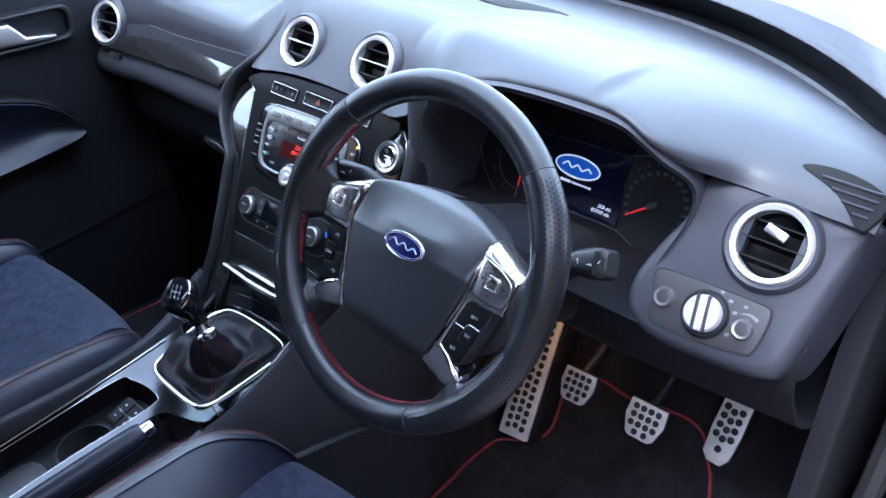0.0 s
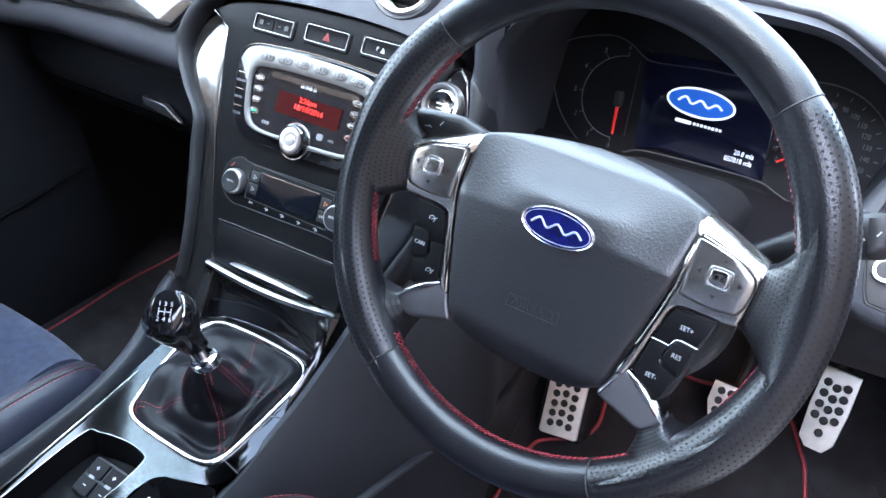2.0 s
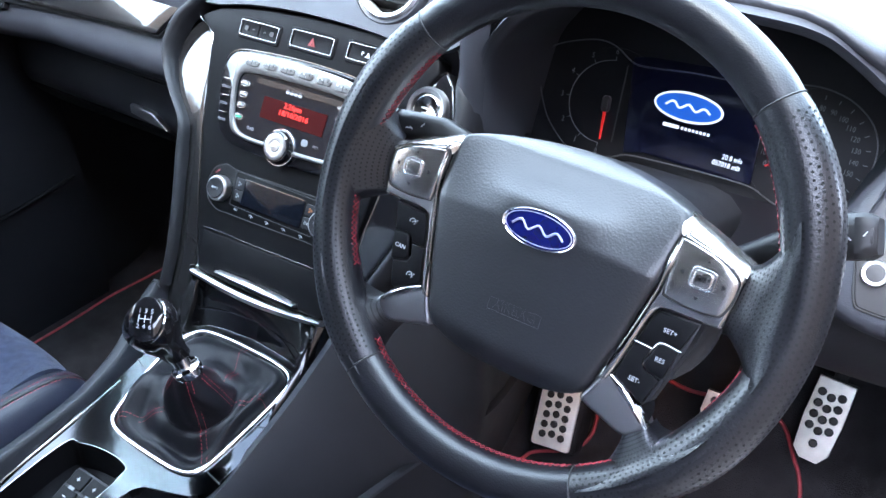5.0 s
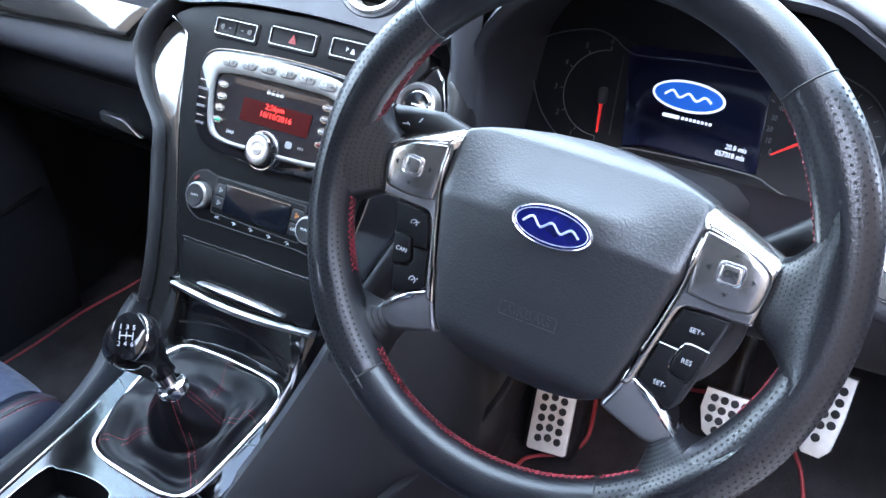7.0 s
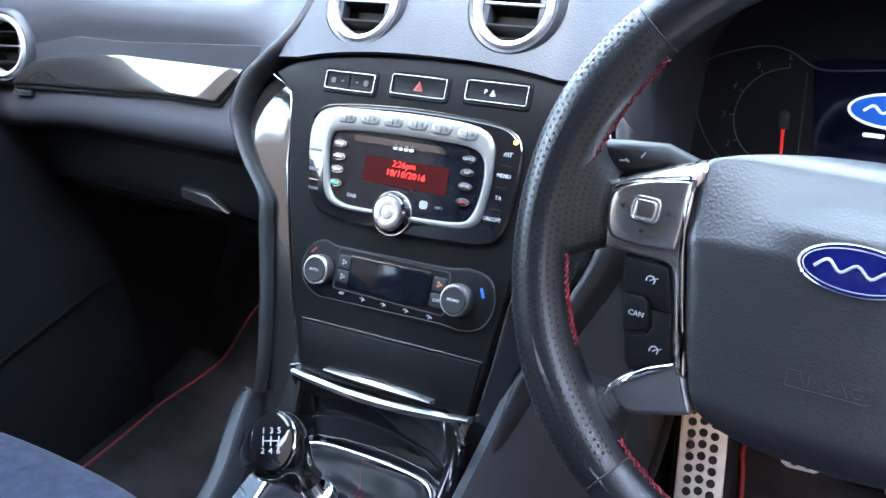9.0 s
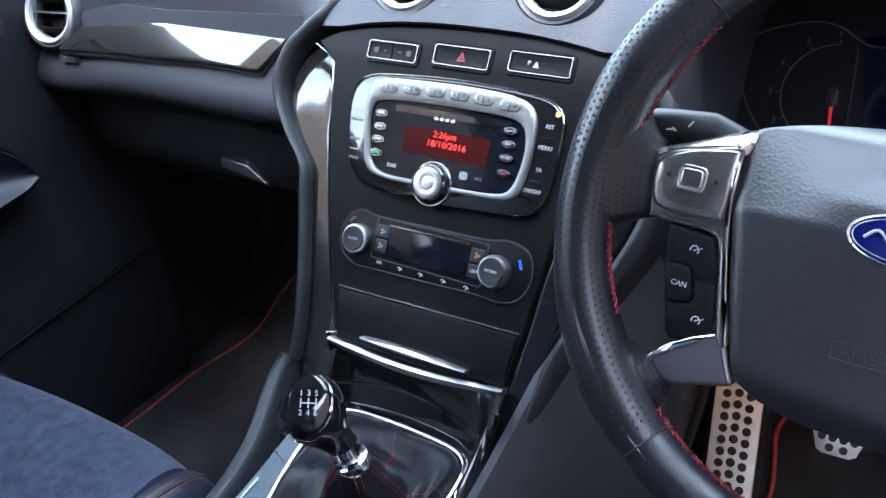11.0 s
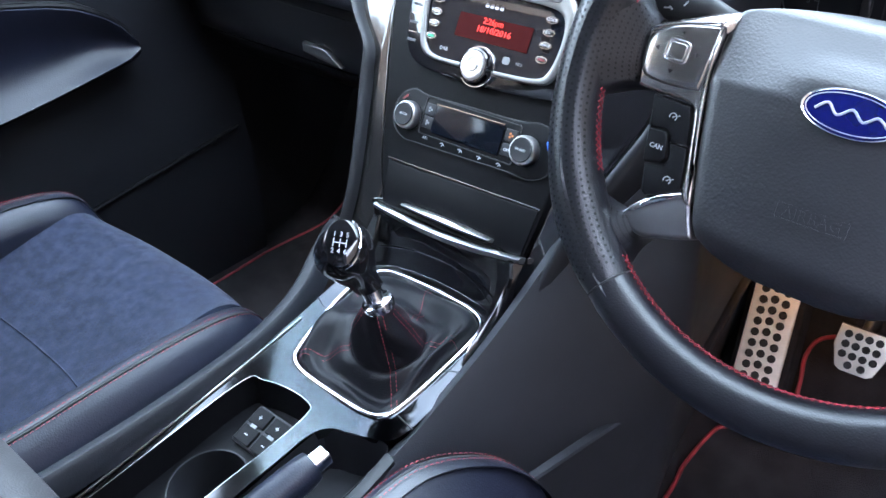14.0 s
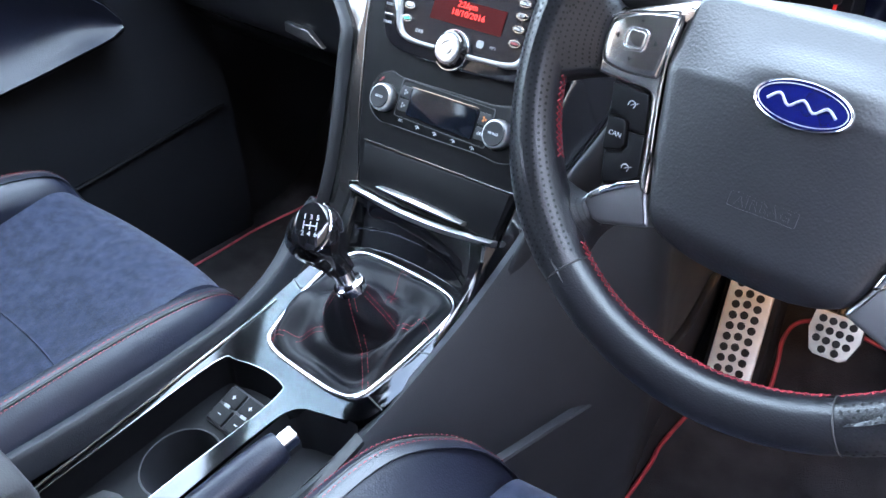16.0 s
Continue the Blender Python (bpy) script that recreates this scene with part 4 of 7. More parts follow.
for x in (-0.0225, 0.0, 0.0235, 0.047):
    bar(bm, STACK, x - 0.0008, 0.0808, 0.0030, 0.0007, -0.0035, 25, 0.0006)
    bar(bm, STACK, x + 0.0008, 0.0794, 0.0007, 0.0030, -0.0035, -15, 0.0006)
    bar(bm, STACK, x + 0.0024, 0.0798, 0.0022, 0.0006, -0.0035, -40, 0.0006)
part("mark", bm, WHITE_PRINT, climate)
bm = bmesh.new()
bar(bm, STACK, 0.0925, 0.1105, 0.0022, 0.0085, -0.0035, 25, 0.0008)
part("cold_mark", bm, material("blue_print", (0.03, 0.12, 0.6), 0.4), climate, "blue cold-air mark")
bm = bmesh.new()
bar(bm, STACK, -0.083, 0.1130, 0.0020, 0.007, -0.0035, -45, 0.0008)
part("warm_mark", bm, RED_PRINT, climate, "red warm-air mark")

# ---- storage flap under the climate control ----
flap = thing("storage_flap", "closed matt black storage flap with a silver strip", "storage flap", STACK @ Vector((0.01, 0.0, 0)))
bm = bmesh.new()
prism(bm, [(-0.082, 0.0475), (0.103, 0.0525), (0.100, 0.008), (-0.0745, 0.003)], -0.012, -0.0035, STACK, 0.002)
part("lid", bm, FASCIA, flap, "matt black lid")
bm = bmesh.new()
sweep(bm, [STACK @ Vector(p) for p in ((-0.083, 0.0495, -0.0045), (0.104, 0.0545, -0.0045))], 0.0010, 6)
part("upper_gap", bm, GUNMETAL, flap)
bm = bmesh.new()
rows = []
for k in range(15):
    t = k / 14
    x = mix(-0.079, 0.104, t)
    y = 0.0 + 0.006 * t - 0.006 * math.sin(math.pi * t)
    h = 0.0035 + 0.0015 * math.sin(math.pi * t)
    rows.append([STACK @ Vector(p) for p in ((x, y - h, -0.008), (x, y - h, 0.001), (x, y, 0.004), (x, y + h * 0.6, 0.001), (x, y + h * 0.6, -0.008))])
loft(bm, rows, True, False, True)
part("strip", bm, SATIN, flap, "bright silver strip along the lower edge")
bm = bmesh.new()
rows = []
for k in range(13):
    t = k / 12
    x = mix(-0.043, 0.068, t)
    y = 0.0105 + 0.001 * t
    h = 0.0008 + 0.0032 * math.sin(math.pi * min(max(t, 0.04), 0.96)) ** 0.5
    rows.append([STACK @ Vector(p) for p in ((x, y - h, -0.004), (x, y - h * 0.7, 0.003), (x, y, 0.006), (x, y + h * 0.7, 0.0035), (x, y + h, -0.004))])
loft(bm, rows, True, False, True)
part("handle", bm, SATIN, flap, "slim silver handle")

# ---- round air vents ----
def air_vent(m, r, label, slat=0.0):
    v = thing("air_vent", label, "air vent", m.translation, "round dashboard vents")
    bm = bmesh.new()
    lathe(bm, [(r * 1.22, -0.010), (r * 1.20, -0.001), (r * 1.10, 0.003), (r * 1.0, 0.0015)], m, 40, False)
    part("pod", bm, PAD, v, "soft grey vent pod", 60)
    bm = bmesh.new()
    lathe(bm, [(r * 1.0, -0.006), (r * 1.01, 0.002), (r * 0.95, 0.0058), (r * 0.84, 0.0035), (r * 0.82, -0.012)], m, 40, False)
    part("ring", bm, BRIGHT_RING, v, "satin silver ring", 50)
    bm = bmesh.new()
    lathe(bm, [(r * 0.86, 0.0), (r * 0.80, -0.03), (0.0001, -0.032)], m, 32, False)
    part("barrel", bm, HOLE, v, "dark vent barrel", 50)
    for k, y in enumerate((-0.45, 0.02, 0.48)):
        w = r * math.sqrt(max(0.05, 0.8 ** 2 - y * y)) * 0.98
        bm = bmesh.new()
        prism(bm, rrect(-w, -0.0012, w, 0.0012, 0.001, 3), -0.018, -0.001, m @ Matrix.Translation((0, y * r, 0)) @ Matrix.Rotation(radians(-18 + slat), 4, "X"), 0.0008)
        part("slat", bm, FASCIA, v)
    bm = bmesh.new()
    if slat:
        prism(bm, rrect(-r * 0.30, -0.005, r * 0.30, 0.005, 0.002), -0.004, 0.0015, m @ Matrix.Translation((0, r * 0.30, 0)) @ Matrix.Rotation(radians(-14), 4, "Z"), 0.0015)
    else:
        prism(bm, rrect(-r * 0.74, -0.0012, r * 0.74, 0.0012, 0.001), -0.006, 0.0006, m @ Matrix.Translation((0, r * 0.02, 0)), 0.0006)
    part("thumb_tab", bm, SATIN, v, "silver thumb tab")
    for s in (-1, 1):
        bm = bmesh.new()
        prism(bm, [(s * r * 0.62, -r * 0.5), (s * r * 0.80, -r * 0.15), (s * r * 0.80, r * 0.2), (s * r * 0.62, r * 0.52)], -0.012, -0.001, m, 0.001)
        part("cheek", bm, PAD, v)
    return v


air_vent(*VENTS[0], "round air vent with satin silver ring on the dash top")
air_vent(*VENTS[1], "round air vent with satin silver ring on the dash top")
air_vent(*VENTS[2], "round air vent with bright silver ring beside the light switch", 6.0)
air_vent(*VENTS[3], "round air vent with silver ring at the passenger door")

# ---- driver's side of the dashboard ----
# The hollow of the instrument hood, from its lip down to the dials.
lip = spline([(0.200, 0.200, 0.50), (0.197, 0.200, 0.57), (0.199, 0.197, 0.62), (0.218, 0.194, 0.655), (0.25, 0.192, 0.683), (0.31, 0.200, 0.701), (0.37, 0.200, 0.706), (0.44, 0.200, 0.706), (0.475, 0.203, 0.701), (0.50, 0.206, 0.688), (0.52, 0.214, 0.672), (0.543, 0.240, 0.644), (0.549, 0.234, 0.61), (0.535, 0.205, 0.56), (0.515, 0.20, 0.50)], 4)
bm = bmesh.new()
rows = []
for p in lip:
    deep = Vector((0.36 + (p.x - 0.36) * 0.93, 0.335, 0.58 + (p.z - 0.58) * 0.86))
    rows.append([p + Vector((0, 0.012, 0.010)), p + Vector((0, -0.004, 0.003)), p, p.lerp(deep, 0.12), p.lerp(deep, 0.5), deep])
sheet(bm, rows, 0.003)
part("hood_lining", bm, PAD, dash, "soft dark lining of the instrument hood", 60)

# Soft cheek between the stack and the hollow of the hood.
bm = bmesh.new()
rows = []
for t in np.linspace(0, 1, 12):
    z = mix(0.50, 0.665, t)
    w = 0.006 * t ** 3
    rows.append([(0.176, 0.225, z), (0.178, 0.196, z), (0.181, 0.191, z), (0.187 + w * 0.5, 0.189, z), (0.193 + w, 0.191, z), (0.196 + w, 0.200, z)])
sheet(bm, rows, 0.003)
part("hood_cheek", bm, PAD, dash, "soft grey cheek of the instrument hood", 60)

# Face beside the wheel, with vent and light switch, rounded over at its end.
bm = bmesh.new()
face_out = spline([(-0.068, 0.128, 0), (-0.066, 0.085, 0), (-0.082, 0.045, 0), (-0.094, 0.0, 0), (-0.088, -0.032, 0), (-0.064, -0.048, 0), (-0.02, -0.053, 0), (0.045, -0.048, 0), (0.078, -0.038, 0), (0.090, -0.012, 0), (0.100, 0.05, 0), (0.108, 0.11, 0), (0.110, 0.138, 0), (0.02, 0.142, 0), (-0.04, 0.146, 0)], 4, True)
n, vc = len(face_out), Vector((0.030, 0.083, 0))
loops = []
for z, k in ((-0.13, 0.0), (-0.014, 0.0), (-0.007, 0.0024), (-0.002, 0.0075), (0.0, 0.014)):
    loops.append([FACE @ Vector((p.x - (p.x - 0.01) / max((p - Vector((0.01, 0.04, 0))).length, 1e-4) * k, p.y - (p.y - 0.04) / max((p - Vector((0.01, 0.04, 0))).length, 1e-4) * k, z)) for p in face_out])
hole = [vc + (p - vc).normalized() * 0.041 for p in face_out]
loops.append([FACE @ q for q in hole])
loops.append([FACE @ (q + Vector((0, 0, -0.02))) for q in hole])
loft(bm, loops, True)
part("end_face", bm, PAD, dash, "dark grey dash face around vent and light switch", 60)
DM = FACE @ Matrix.Translation((0.064, 0.157, -0.001)) @ Matrix.Rotation(radians(-16), 4, "X") @ Matrix.Rotation(radians(-7), 4, "Y")
# A near-black plate stands for the shade in the demister's opening.
bm = bmesh.new()
prism(bm, [(p.x, p.y) for p in spline([(-0.042, 0.012, 0), (-0.012, 0.018, 0), (0.030, 0.010, 0), (0.050, -0.006, 0), (0.044, -0.032, 0), (0.034, -0.036, 0), (0.002, -0.008, 0)], 4, True)], -0.006, 0.0015, DM, 0.001)
grille = part("side_demister", bm, HOLE, dash, "black side window demister")
for k in range(4):
    bm = bmesh.new()
    sweep(bm, [DM @ Vector(p) for p in ((-0.018 + 0.014 * k, 0.006 - 0.010 * k, 0.002), (0.042 - 0.001 * k, 0.002 - 0.009 * k, 0.002))], 0.0015, 6)
    part("slat", bm, PAD, grille)
# The slot's inner shade, again drawn as a near-black plate.
bm = bmesh.new()
prism(bm, [(p.x, p.y) for p in spline([(-0.078, -0.010, 0), (-0.040, 0.012, 0), (0.03, 0.016, 0), (0.078, 0.006, 0), (0.045, -0.014, 0), (-0.04, -0.018, 0)], 4, True)], -0.004, 0.004, Matrix.Translation((0.14, 0.466, 0.700)) @ Matrix.Rotation(radians(3), 4, "X"), 0.002)
part("screen_demister", bm, HOLE, dash, "windscreen demister slot, the shade in it a near-black plate")

# Knee panel under the column and the side of the console, in one sweep.
bm = bmesh.new()
rows = []
for k in range(15):
    x = 0.13 + 0.57 * k / 14
    low = 0.02 * math.sin(math.pi * (x - 0.13) / 0.57)
    dip = soft((x - 0.17) / 0.05) * soft((0.56 - x) / 0.04)
    rows.append([(x, v.x, v.y) for v in spline([(0.235, 0.55 - 0.05 * dip, 0), (0.212, 0.515 - 0.025 * dip, 0), (0.212, 0.48, 0), (0.235 - low, 0.44, 0), (0.275 - low, 0.39, 0), (0.35, 0.345, 0), (0.50, 0.33, 0)], 3)])
sheet(bm, rows, 0.006)
part("knee_panel", bm, PLASTIC, dash, "black plastic knee panel under the column", 60)
# ---- light switch panel ----
lights = thing("light_switch", "grey headlamp switch panel with silver rotary knob", "light switch", FACE @ Vector((0, -0.03, 0)))
sw_o = spline([(-0.066, 0.0185, 0), (-0.05, 0.0215, 0), (0.0, 0.0235, 0), (0.045, 0.0245, 0), (0.056, 0.020, 0), (0.0575, 0.0, 0), (0.054, -0.022, 0), (0.044, -0.0285, 0), (0.0, -0.0345, 0), (-0.045, -0.0355, 0), (-0.056, -0.030, 0), (-0.064, -0.004, 0), (-0.069, 0.010, 0)], 4, True)
bm = bmesh.new()
frame_ring(bm, [(p.x * 1.03, p.y * 1.06 + 0.0003) for p in sw_o], [(p.x, p.y) for p in sw_o], -0.006, 0.0014, FACE, 0.0008)
part("surround", bm, RUBBER, lights)
bm = bmesh.new()
prism(bm, [(p.x, p.y) for p in sw_o], -0.006, 0.0022, FACE, 0.001)
part("plate", bm, GREY_PANEL, lights, "matt grey plate")
bm = bmesh.new()
lathe(bm, [(0.0255, 0.0), (0.0250, 0.004), (0.0225, 0.007), (0.0215, 0.0065)], at(FACE, -0.003, -0.006), 36)
dial = part("dial", bm, PLASTIC, lights, "black dial ring", 40)
bm = bmesh.new()
lathe(bm, [(0.0195, 0.005), (0.0190, 0.013), (0.0175, 0.0155), (0.0, 0.0165)], at(FACE, -0.003, -0.006), 36, False)
part("knob", bm, BRIGHT_RING, dial, "silver rotary knob", 40)
bm = bmesh.new()
for s in (-1, 1):
    prism(bm, rrect(s * 0.0058 - 0.0016, -0.0185, s * 0.0058 + 0.0016, 0.0185, 0.0012), 0.012, 0.0182, at(FACE, -0.003, -0.006, 0, 10), 0.0008)
part("grip_groove", bm, RUBBER, dial)
for x, y in ((-0.0490, -0.0065), (0.0378, -0.0050)):
    bm = bmesh.new()
    lathe(bm, [(0.0105, 0.0), (0.0105, 0.006), (0.0095, 0.0075), (0.0072, 0.0072)], at(FACE, x, y), 28)
    w = part("dimmer_wheel", bm, SATIN, lights, "small silver ringed dimmer", 40)
    bm = bmesh.new()
    lathe(bm, [(0.0070, 0.006), (0.0068, 0.0080), (0.0, 0.0084)], at(FACE, x, y), 24, False)
    part("dimmer_face", bm, GREY_PANEL, w, "", 40)
bm = bmesh.new()
for k in range(5):
    a = radians(75 - 24 * k)
    bar(bm, FACE, -0.003 + 0.0305 * math.cos(a), -0.006 + 0.0285 * math.sin(a), 0.0045, 0.003, 0.0024, 10 * k)
for k in range(7):
    bar(bm, FACE, 0.030 + 0.0028 * k, 0.0085 + 0.0022 * math.sin(math.pi * k / 6), 0.0030, 0.0005 + 0.0006 * k, 0.0024, 20 - 7 * k)
bar(bm, FACE, 0.032, 0.0165, 0.004, 0.003, 0.0024)
part("mark", bm, LIT_DIM, lights)

# ---- instruments ----
cl = thing("instrument_cluster", "lit instrument cluster with blue-black screen and red needles", "instrument cluster", DIALS @ Vector((0, -0.06, 0)))
bm = bmesh.new()
prism(bm, rrect(-0.205, -0.10, 0.185, 0.085, 0.03), -0.03, -0.006, DIALS)
part("backplate", bm, CLUSTER_DARK, cl, "black dial plate")
bm = bmesh.new()
prism(bm, [(-0.066, 0.034), (-0.05, 0.0375), (0.045, 0.043), (0.064, 0.044), (0.074, -0.0525), (0.05, -0.0535), (-0.03, -0.051), (-0.050, -0.056)], -0.006, -0.002, DIALS, 0.001)
scr = part("screen", bm, material("navy_screen", (0.005, 0.006, 0.018), 0.12, emit=0.0045), cl, "dark navy trip screen")
# The blue oval on the screen, as plain shapes.
bm = bmesh.new()
prism(bm, disc(-0.001, 0.0005, 0.0335, 0.0140, 40), -0.002, -0.0014, DIALS)
part("badge_rim", bm, LIT_WHITE, scr)
bm = bmesh.new()
prism(bm, disc(-0.001, 0.0005, 0.0312, 0.0118, 40), -0.002, -0.0009, DIALS)
part("badge_field", bm, LIT_BLUE, scr)
WAVES = [[(-0.72, -0.10), (-0.50, 0.20), (-0.26, -0.14), (0.0, 0.16), (0.26, -0.16), (0.50, 0.12), (0.72, -0.12)]]


def waves(m, w, h, r, z, mat, parent, name):
    """Plain wavy strokes inside an oval."""
    bm = bmesh.new()
    for line in WAVES:
        sweep(bm, spline([m @ Vector((x * w, y * h * 1.25, z)) for x, y in line], 4), r, 6)
    part(name, bm, mat, parent, "", 60)


waves(at(DIALS, -0.001, 0.0005), 0.030, 0.0125, 0.0011, -0.0008, LIT_WHITE, scr, "badge_wave")
bm = bmesh.new()
bar(bm, DIALS, -0.012, -0.0193, 0.016, 0.0034, -0.002)
for k in range(8):
    bar(bm, DIALS, -0.001 + 0.0036 * k, -0.0193, 0.0026, 0.0028, -0.002)
part("caption_bars", bm, LIT_WHITE, scr)
lettering("20.8 mls", 0.0066, at(DIALS, 0.0612, -0.0348, -0.0017), LIT_WHITE, scr, squeeze=0.85, align="RIGHT")
lettering("057018 mls", 0.0066, at(DIALS, 0.0612, -0.0418, -0.0017), LIT_WHITE, scr, squeeze=0.85, align="RIGHT")
for cx, cy, r, words, a0, a1, needle in ((-0.080, -0.013, 0.0470, "0 1 2 3 4 5 6".split(), -88, -265, -84), (0.1115, -0.0105, 0.0485, "0 10 20 30 40 50 60 70 80 90 100 110 120 130 140 150 160".split(), -148, -391, -144)):
    bm = bmesh.new()
    lathe(bm, [(r + 0.0060, -0.0061), (r + 0.0058, -0.0052), (0.0, -0.0050)], at(DIALS, cx, cy), 48, False)
    dl = part("dial", bm, CLUSTER_DARK, cl, "round black dial", 60)
    bm = bmesh.new()
    pts = [at(DIALS, cx, cy, -0.0048) @ Vector((r * 0.86 * math.cos(radians(mix(a0, a1, k / 24))), r * 0.86 * math.sin(radians(mix(a0, a1, k / 24))), 0)) for k in range(25)]
    if len(words) < 10:
        sweep(bm, pts, 0.0004, 5)
    n = len(words)
    for k in range(n):
        a = radians(mix(a0, a1, k / (n - 1)))
        bar(bm, DIALS, cx + r * (0.90 if n < 10 else 0.98) * math.cos(a), cy + r * (0.90 if n < 10 else 0.98) * math.sin(a), 0.004, 0.0008, -0.0050, math.degrees(a))
    part("scale", bm, LIT_DIM, dl)
    for k, wd in enumerate(words):
        a = radians(mix(a0, a1, k / (n - 1)))
        lettering(wd, 0.0078 if n < 10 else 0.0068, at(DIALS, cx + r * (1.04 if n < 10 else 0.78) * math.cos(a), cy + r * (1.04 if n < 10 else 0.78) * math.sin(a), -0.0046), LIT_DIM, dl, squeeze=0.8)
    bm = bmesh.new()
    a = radians(needle)
    M = at(DIALS, cx, cy, 0.0, needle)
    prism(bm, [(0.008, -0.0014), (r * 0.78, -0.0007), (r * 0.78, 0.0007), (0.008, 0.0014)], -0.002, 0.0, M)
    part("needle", bm, LIT_RED, dl, "red needle")
    bm = bmesh.new()
    prism(bm, rrect(-0.006, -0.0040, 0.010, 0.0040, 0.0035), -0.004, 0.002, M, 0.0015)
    part("needle_cap", bm, GREY_PANEL, dl)
bezel = spline([(-0.1605, 0.0067, 0), (-0.1560, 0.0200, 0), (-0.1450, 0.0300, 0), (-0.1230, 0.0385, 0), (-0.1020, 0.0428, 0), (-0.0839, 0.0396, 0), (-0.0636, 0.0285, 0), (-0.0439, 0.0280, 0), (-0.004, 0.0319, 0), (0.040, 0.0330, 0), (0.066, 0.0355, 0), (0.0880, 0.0425, 0), (0.1110, 0.0440, 0), (0.1355, 0.0375, 0), (0.1560, 0.0220, 0), (0.1650, 0.0, 0), (0.1630, -0.0300, 0), (0.1500, -0.0530, 0), (0.1300, -0.0640, 0), (0.1041, -0.0641, 0), (0.088, -0.0590, 0), (0.0719, -0.0540, 0), (0.0267, -0.0537, 0), (-0.0238, -0.0555, 0), (-0.0464, -0.0576, 0), (-0.0613, -0.0644, 0), (-0.0820, -0.0700, 0), (-0.1030, -0.0661, 0), (-0.1160, -0.0595, 0), (-0.1364, -0.0412, 0), (-0.1520, -0.0148, 0)], 4, True)
bm = bmesh.new()
sweep(bm, [DIALS @ p for p in bezel], 0.0007, 6, True)
part("bezel_line", bm, SPOKE_GREY, cl, "thin bright bezel line")
bm = bmesh.new()
sweep(bm, [DIALS @ Vector(p) for p in ((-0.0690, 0.0250, -0.001), (-0.0636, -0.0490, -0.001))], 0.0006, 6)
part("screen_edge", bm, GREY_PANEL, cl)
bm = bmesh.new()
sweep(bm, spline([DIALS @ Vector(p) for p in ((-0.050, -0.0720, 0.008), (0.003, -0.0686, 0.010), (0.033, -0.0664, 0.010), (0.052, -0.0668, 0.010), (0.082, -0.0785, 0.010), (0.105, -0.092, 0.010))], 5), 0.0011, 6)
part("shelf_edge", bm, PAD, cl)
bm = bmesh.new()
sheet(bm, [[DIALS @ Vector((x, -0.066 - 0.02 * t, 0.03 * t + 0.002)) for t in (0, 0.5, 1.0, 1.8, 3.0)] for x in (-0.19, -0.1, 0.0, 0.1, 0.18)], 0.003)
part("shelf", bm, CLUSTER_DARK, cl, "black shelf under the dials")

# ---- start button ----
st = thing("start_button", "round silver engine start button on gloss black", "start button", STACK @ Vector((0.1485, 0.230, 0)))
SB = at(STACK, 0.1485, 0.2400, -0.010) @ Matrix.Diagonal((1.12, 1.12, 1, 1))
bm = bmesh.new()
lathe(bm, [(0.0200, 0.0), (0.0198, 0.006), (0.0175, 0.009), (0.0145, 0.008), (0.0135, 0.004)], SB, 36, False)
part("ring", bm, SATIN, st, "broad silver ring", 50)
bm = bmesh.new()
lathe(bm, [(0.0135, 0.0), (0.0135, 0.0065), (0.0118, 0.0075), (0.0112, 0.0068), (0.0, 0.0066)], SB, 32, False)
part("cap", bm, GUNMETAL, st, "dark cap with bright rim", 50)
bm = bmesh.new()
bar(bm, SB, 0, 0.001, 0.010, 0.0014, 0.0066)
bar(bm, SB, 0, -0.003, 0.007, 0.0010, 0.0066)
part("mark", bm, WHITE_PRINT, st)

# ---- steering wheel ----
sw = thing("steering_wheel", "black leather four-spoke steering wheel with red stitching", "steering wheel", WHEEL.translation)
RM = 0.1645


def rim_radius(a):
    """Section radius by angle in degrees: fuller at the thumb rests."""
    d = min(abs((a - c + 180) % 360 - 180) for c in (25, 155, 215, 325))
    return 0.0158 + 0.0022 * math.exp(-(d / 16) ** 2)


def rim_point(a, b, lift=0.0):
    """The rim's skin at angle a round the wheel and b round its section, in degrees (b = 0 outwards, 90 to the driver)."""
    r = rim_radius(a) + lift
    ca, sa = math.cos(radians(a)), math.sin(radians(a))
    R = RM + r * math.cos(radians(b))
    return WHEEL @ Vector((R * ca, R * sa, r * 1.04 * math.sin(radians(b))))


JOINTS = (45, 137, 232, 297)
for lo, hi, nm in ((45, 137, "smooth leather rim section"), (137, 232, "perforated leather rim section"), (232, 297, "smooth leather rim section"), (297, 405, "perforated leather rim section")):
    bm = bmesh.new()
    n = max(8, (hi - lo) // 3)
    loft(bm, [[rim_point(mix(lo, hi, k / n), b * 18, -0.0006 if k in (0, n) else 0.0) for b in range(20)] for k in range(n + 1)], True, False, True)
    part("rim", bm, LEATHER, sw, nm, 60)
for j in JOINTS:
    bm = bmesh.new()
    sweep(bm, [rim_point(j, b * 18, -0.0004) for b in range(20)], 0.0007, 5, True)
    part("rim_seam", bm, RUBBER, sw)
# Perforations, laid in offset rows.
bm = bmesh.new()
for lo, hi in ((138.5, 230.5), (298.5, 403.5)):
    step = 1.55
    for i in range(int((hi - lo) / step)):
        for j in range(13):
            a, b = lo + step * (i + 0.5 * (j % 2)), -5 + 13.2 * j
            if b > 150:
                continue
            c, u, v = rim_point(a, b, 0.00012), rim_point(a + 0.2, b, 0.00012), rim_point(a, b + 2, 0.00012)
            du, dv = (u - c).normalized() * 0.00095, (v - c).normalized() * 0.00095
            bm.faces.new([bm.verts.new(c + du * math.cos(k * 1.0472) + dv * math.sin(k * 1.0472)) for k in range(6)])
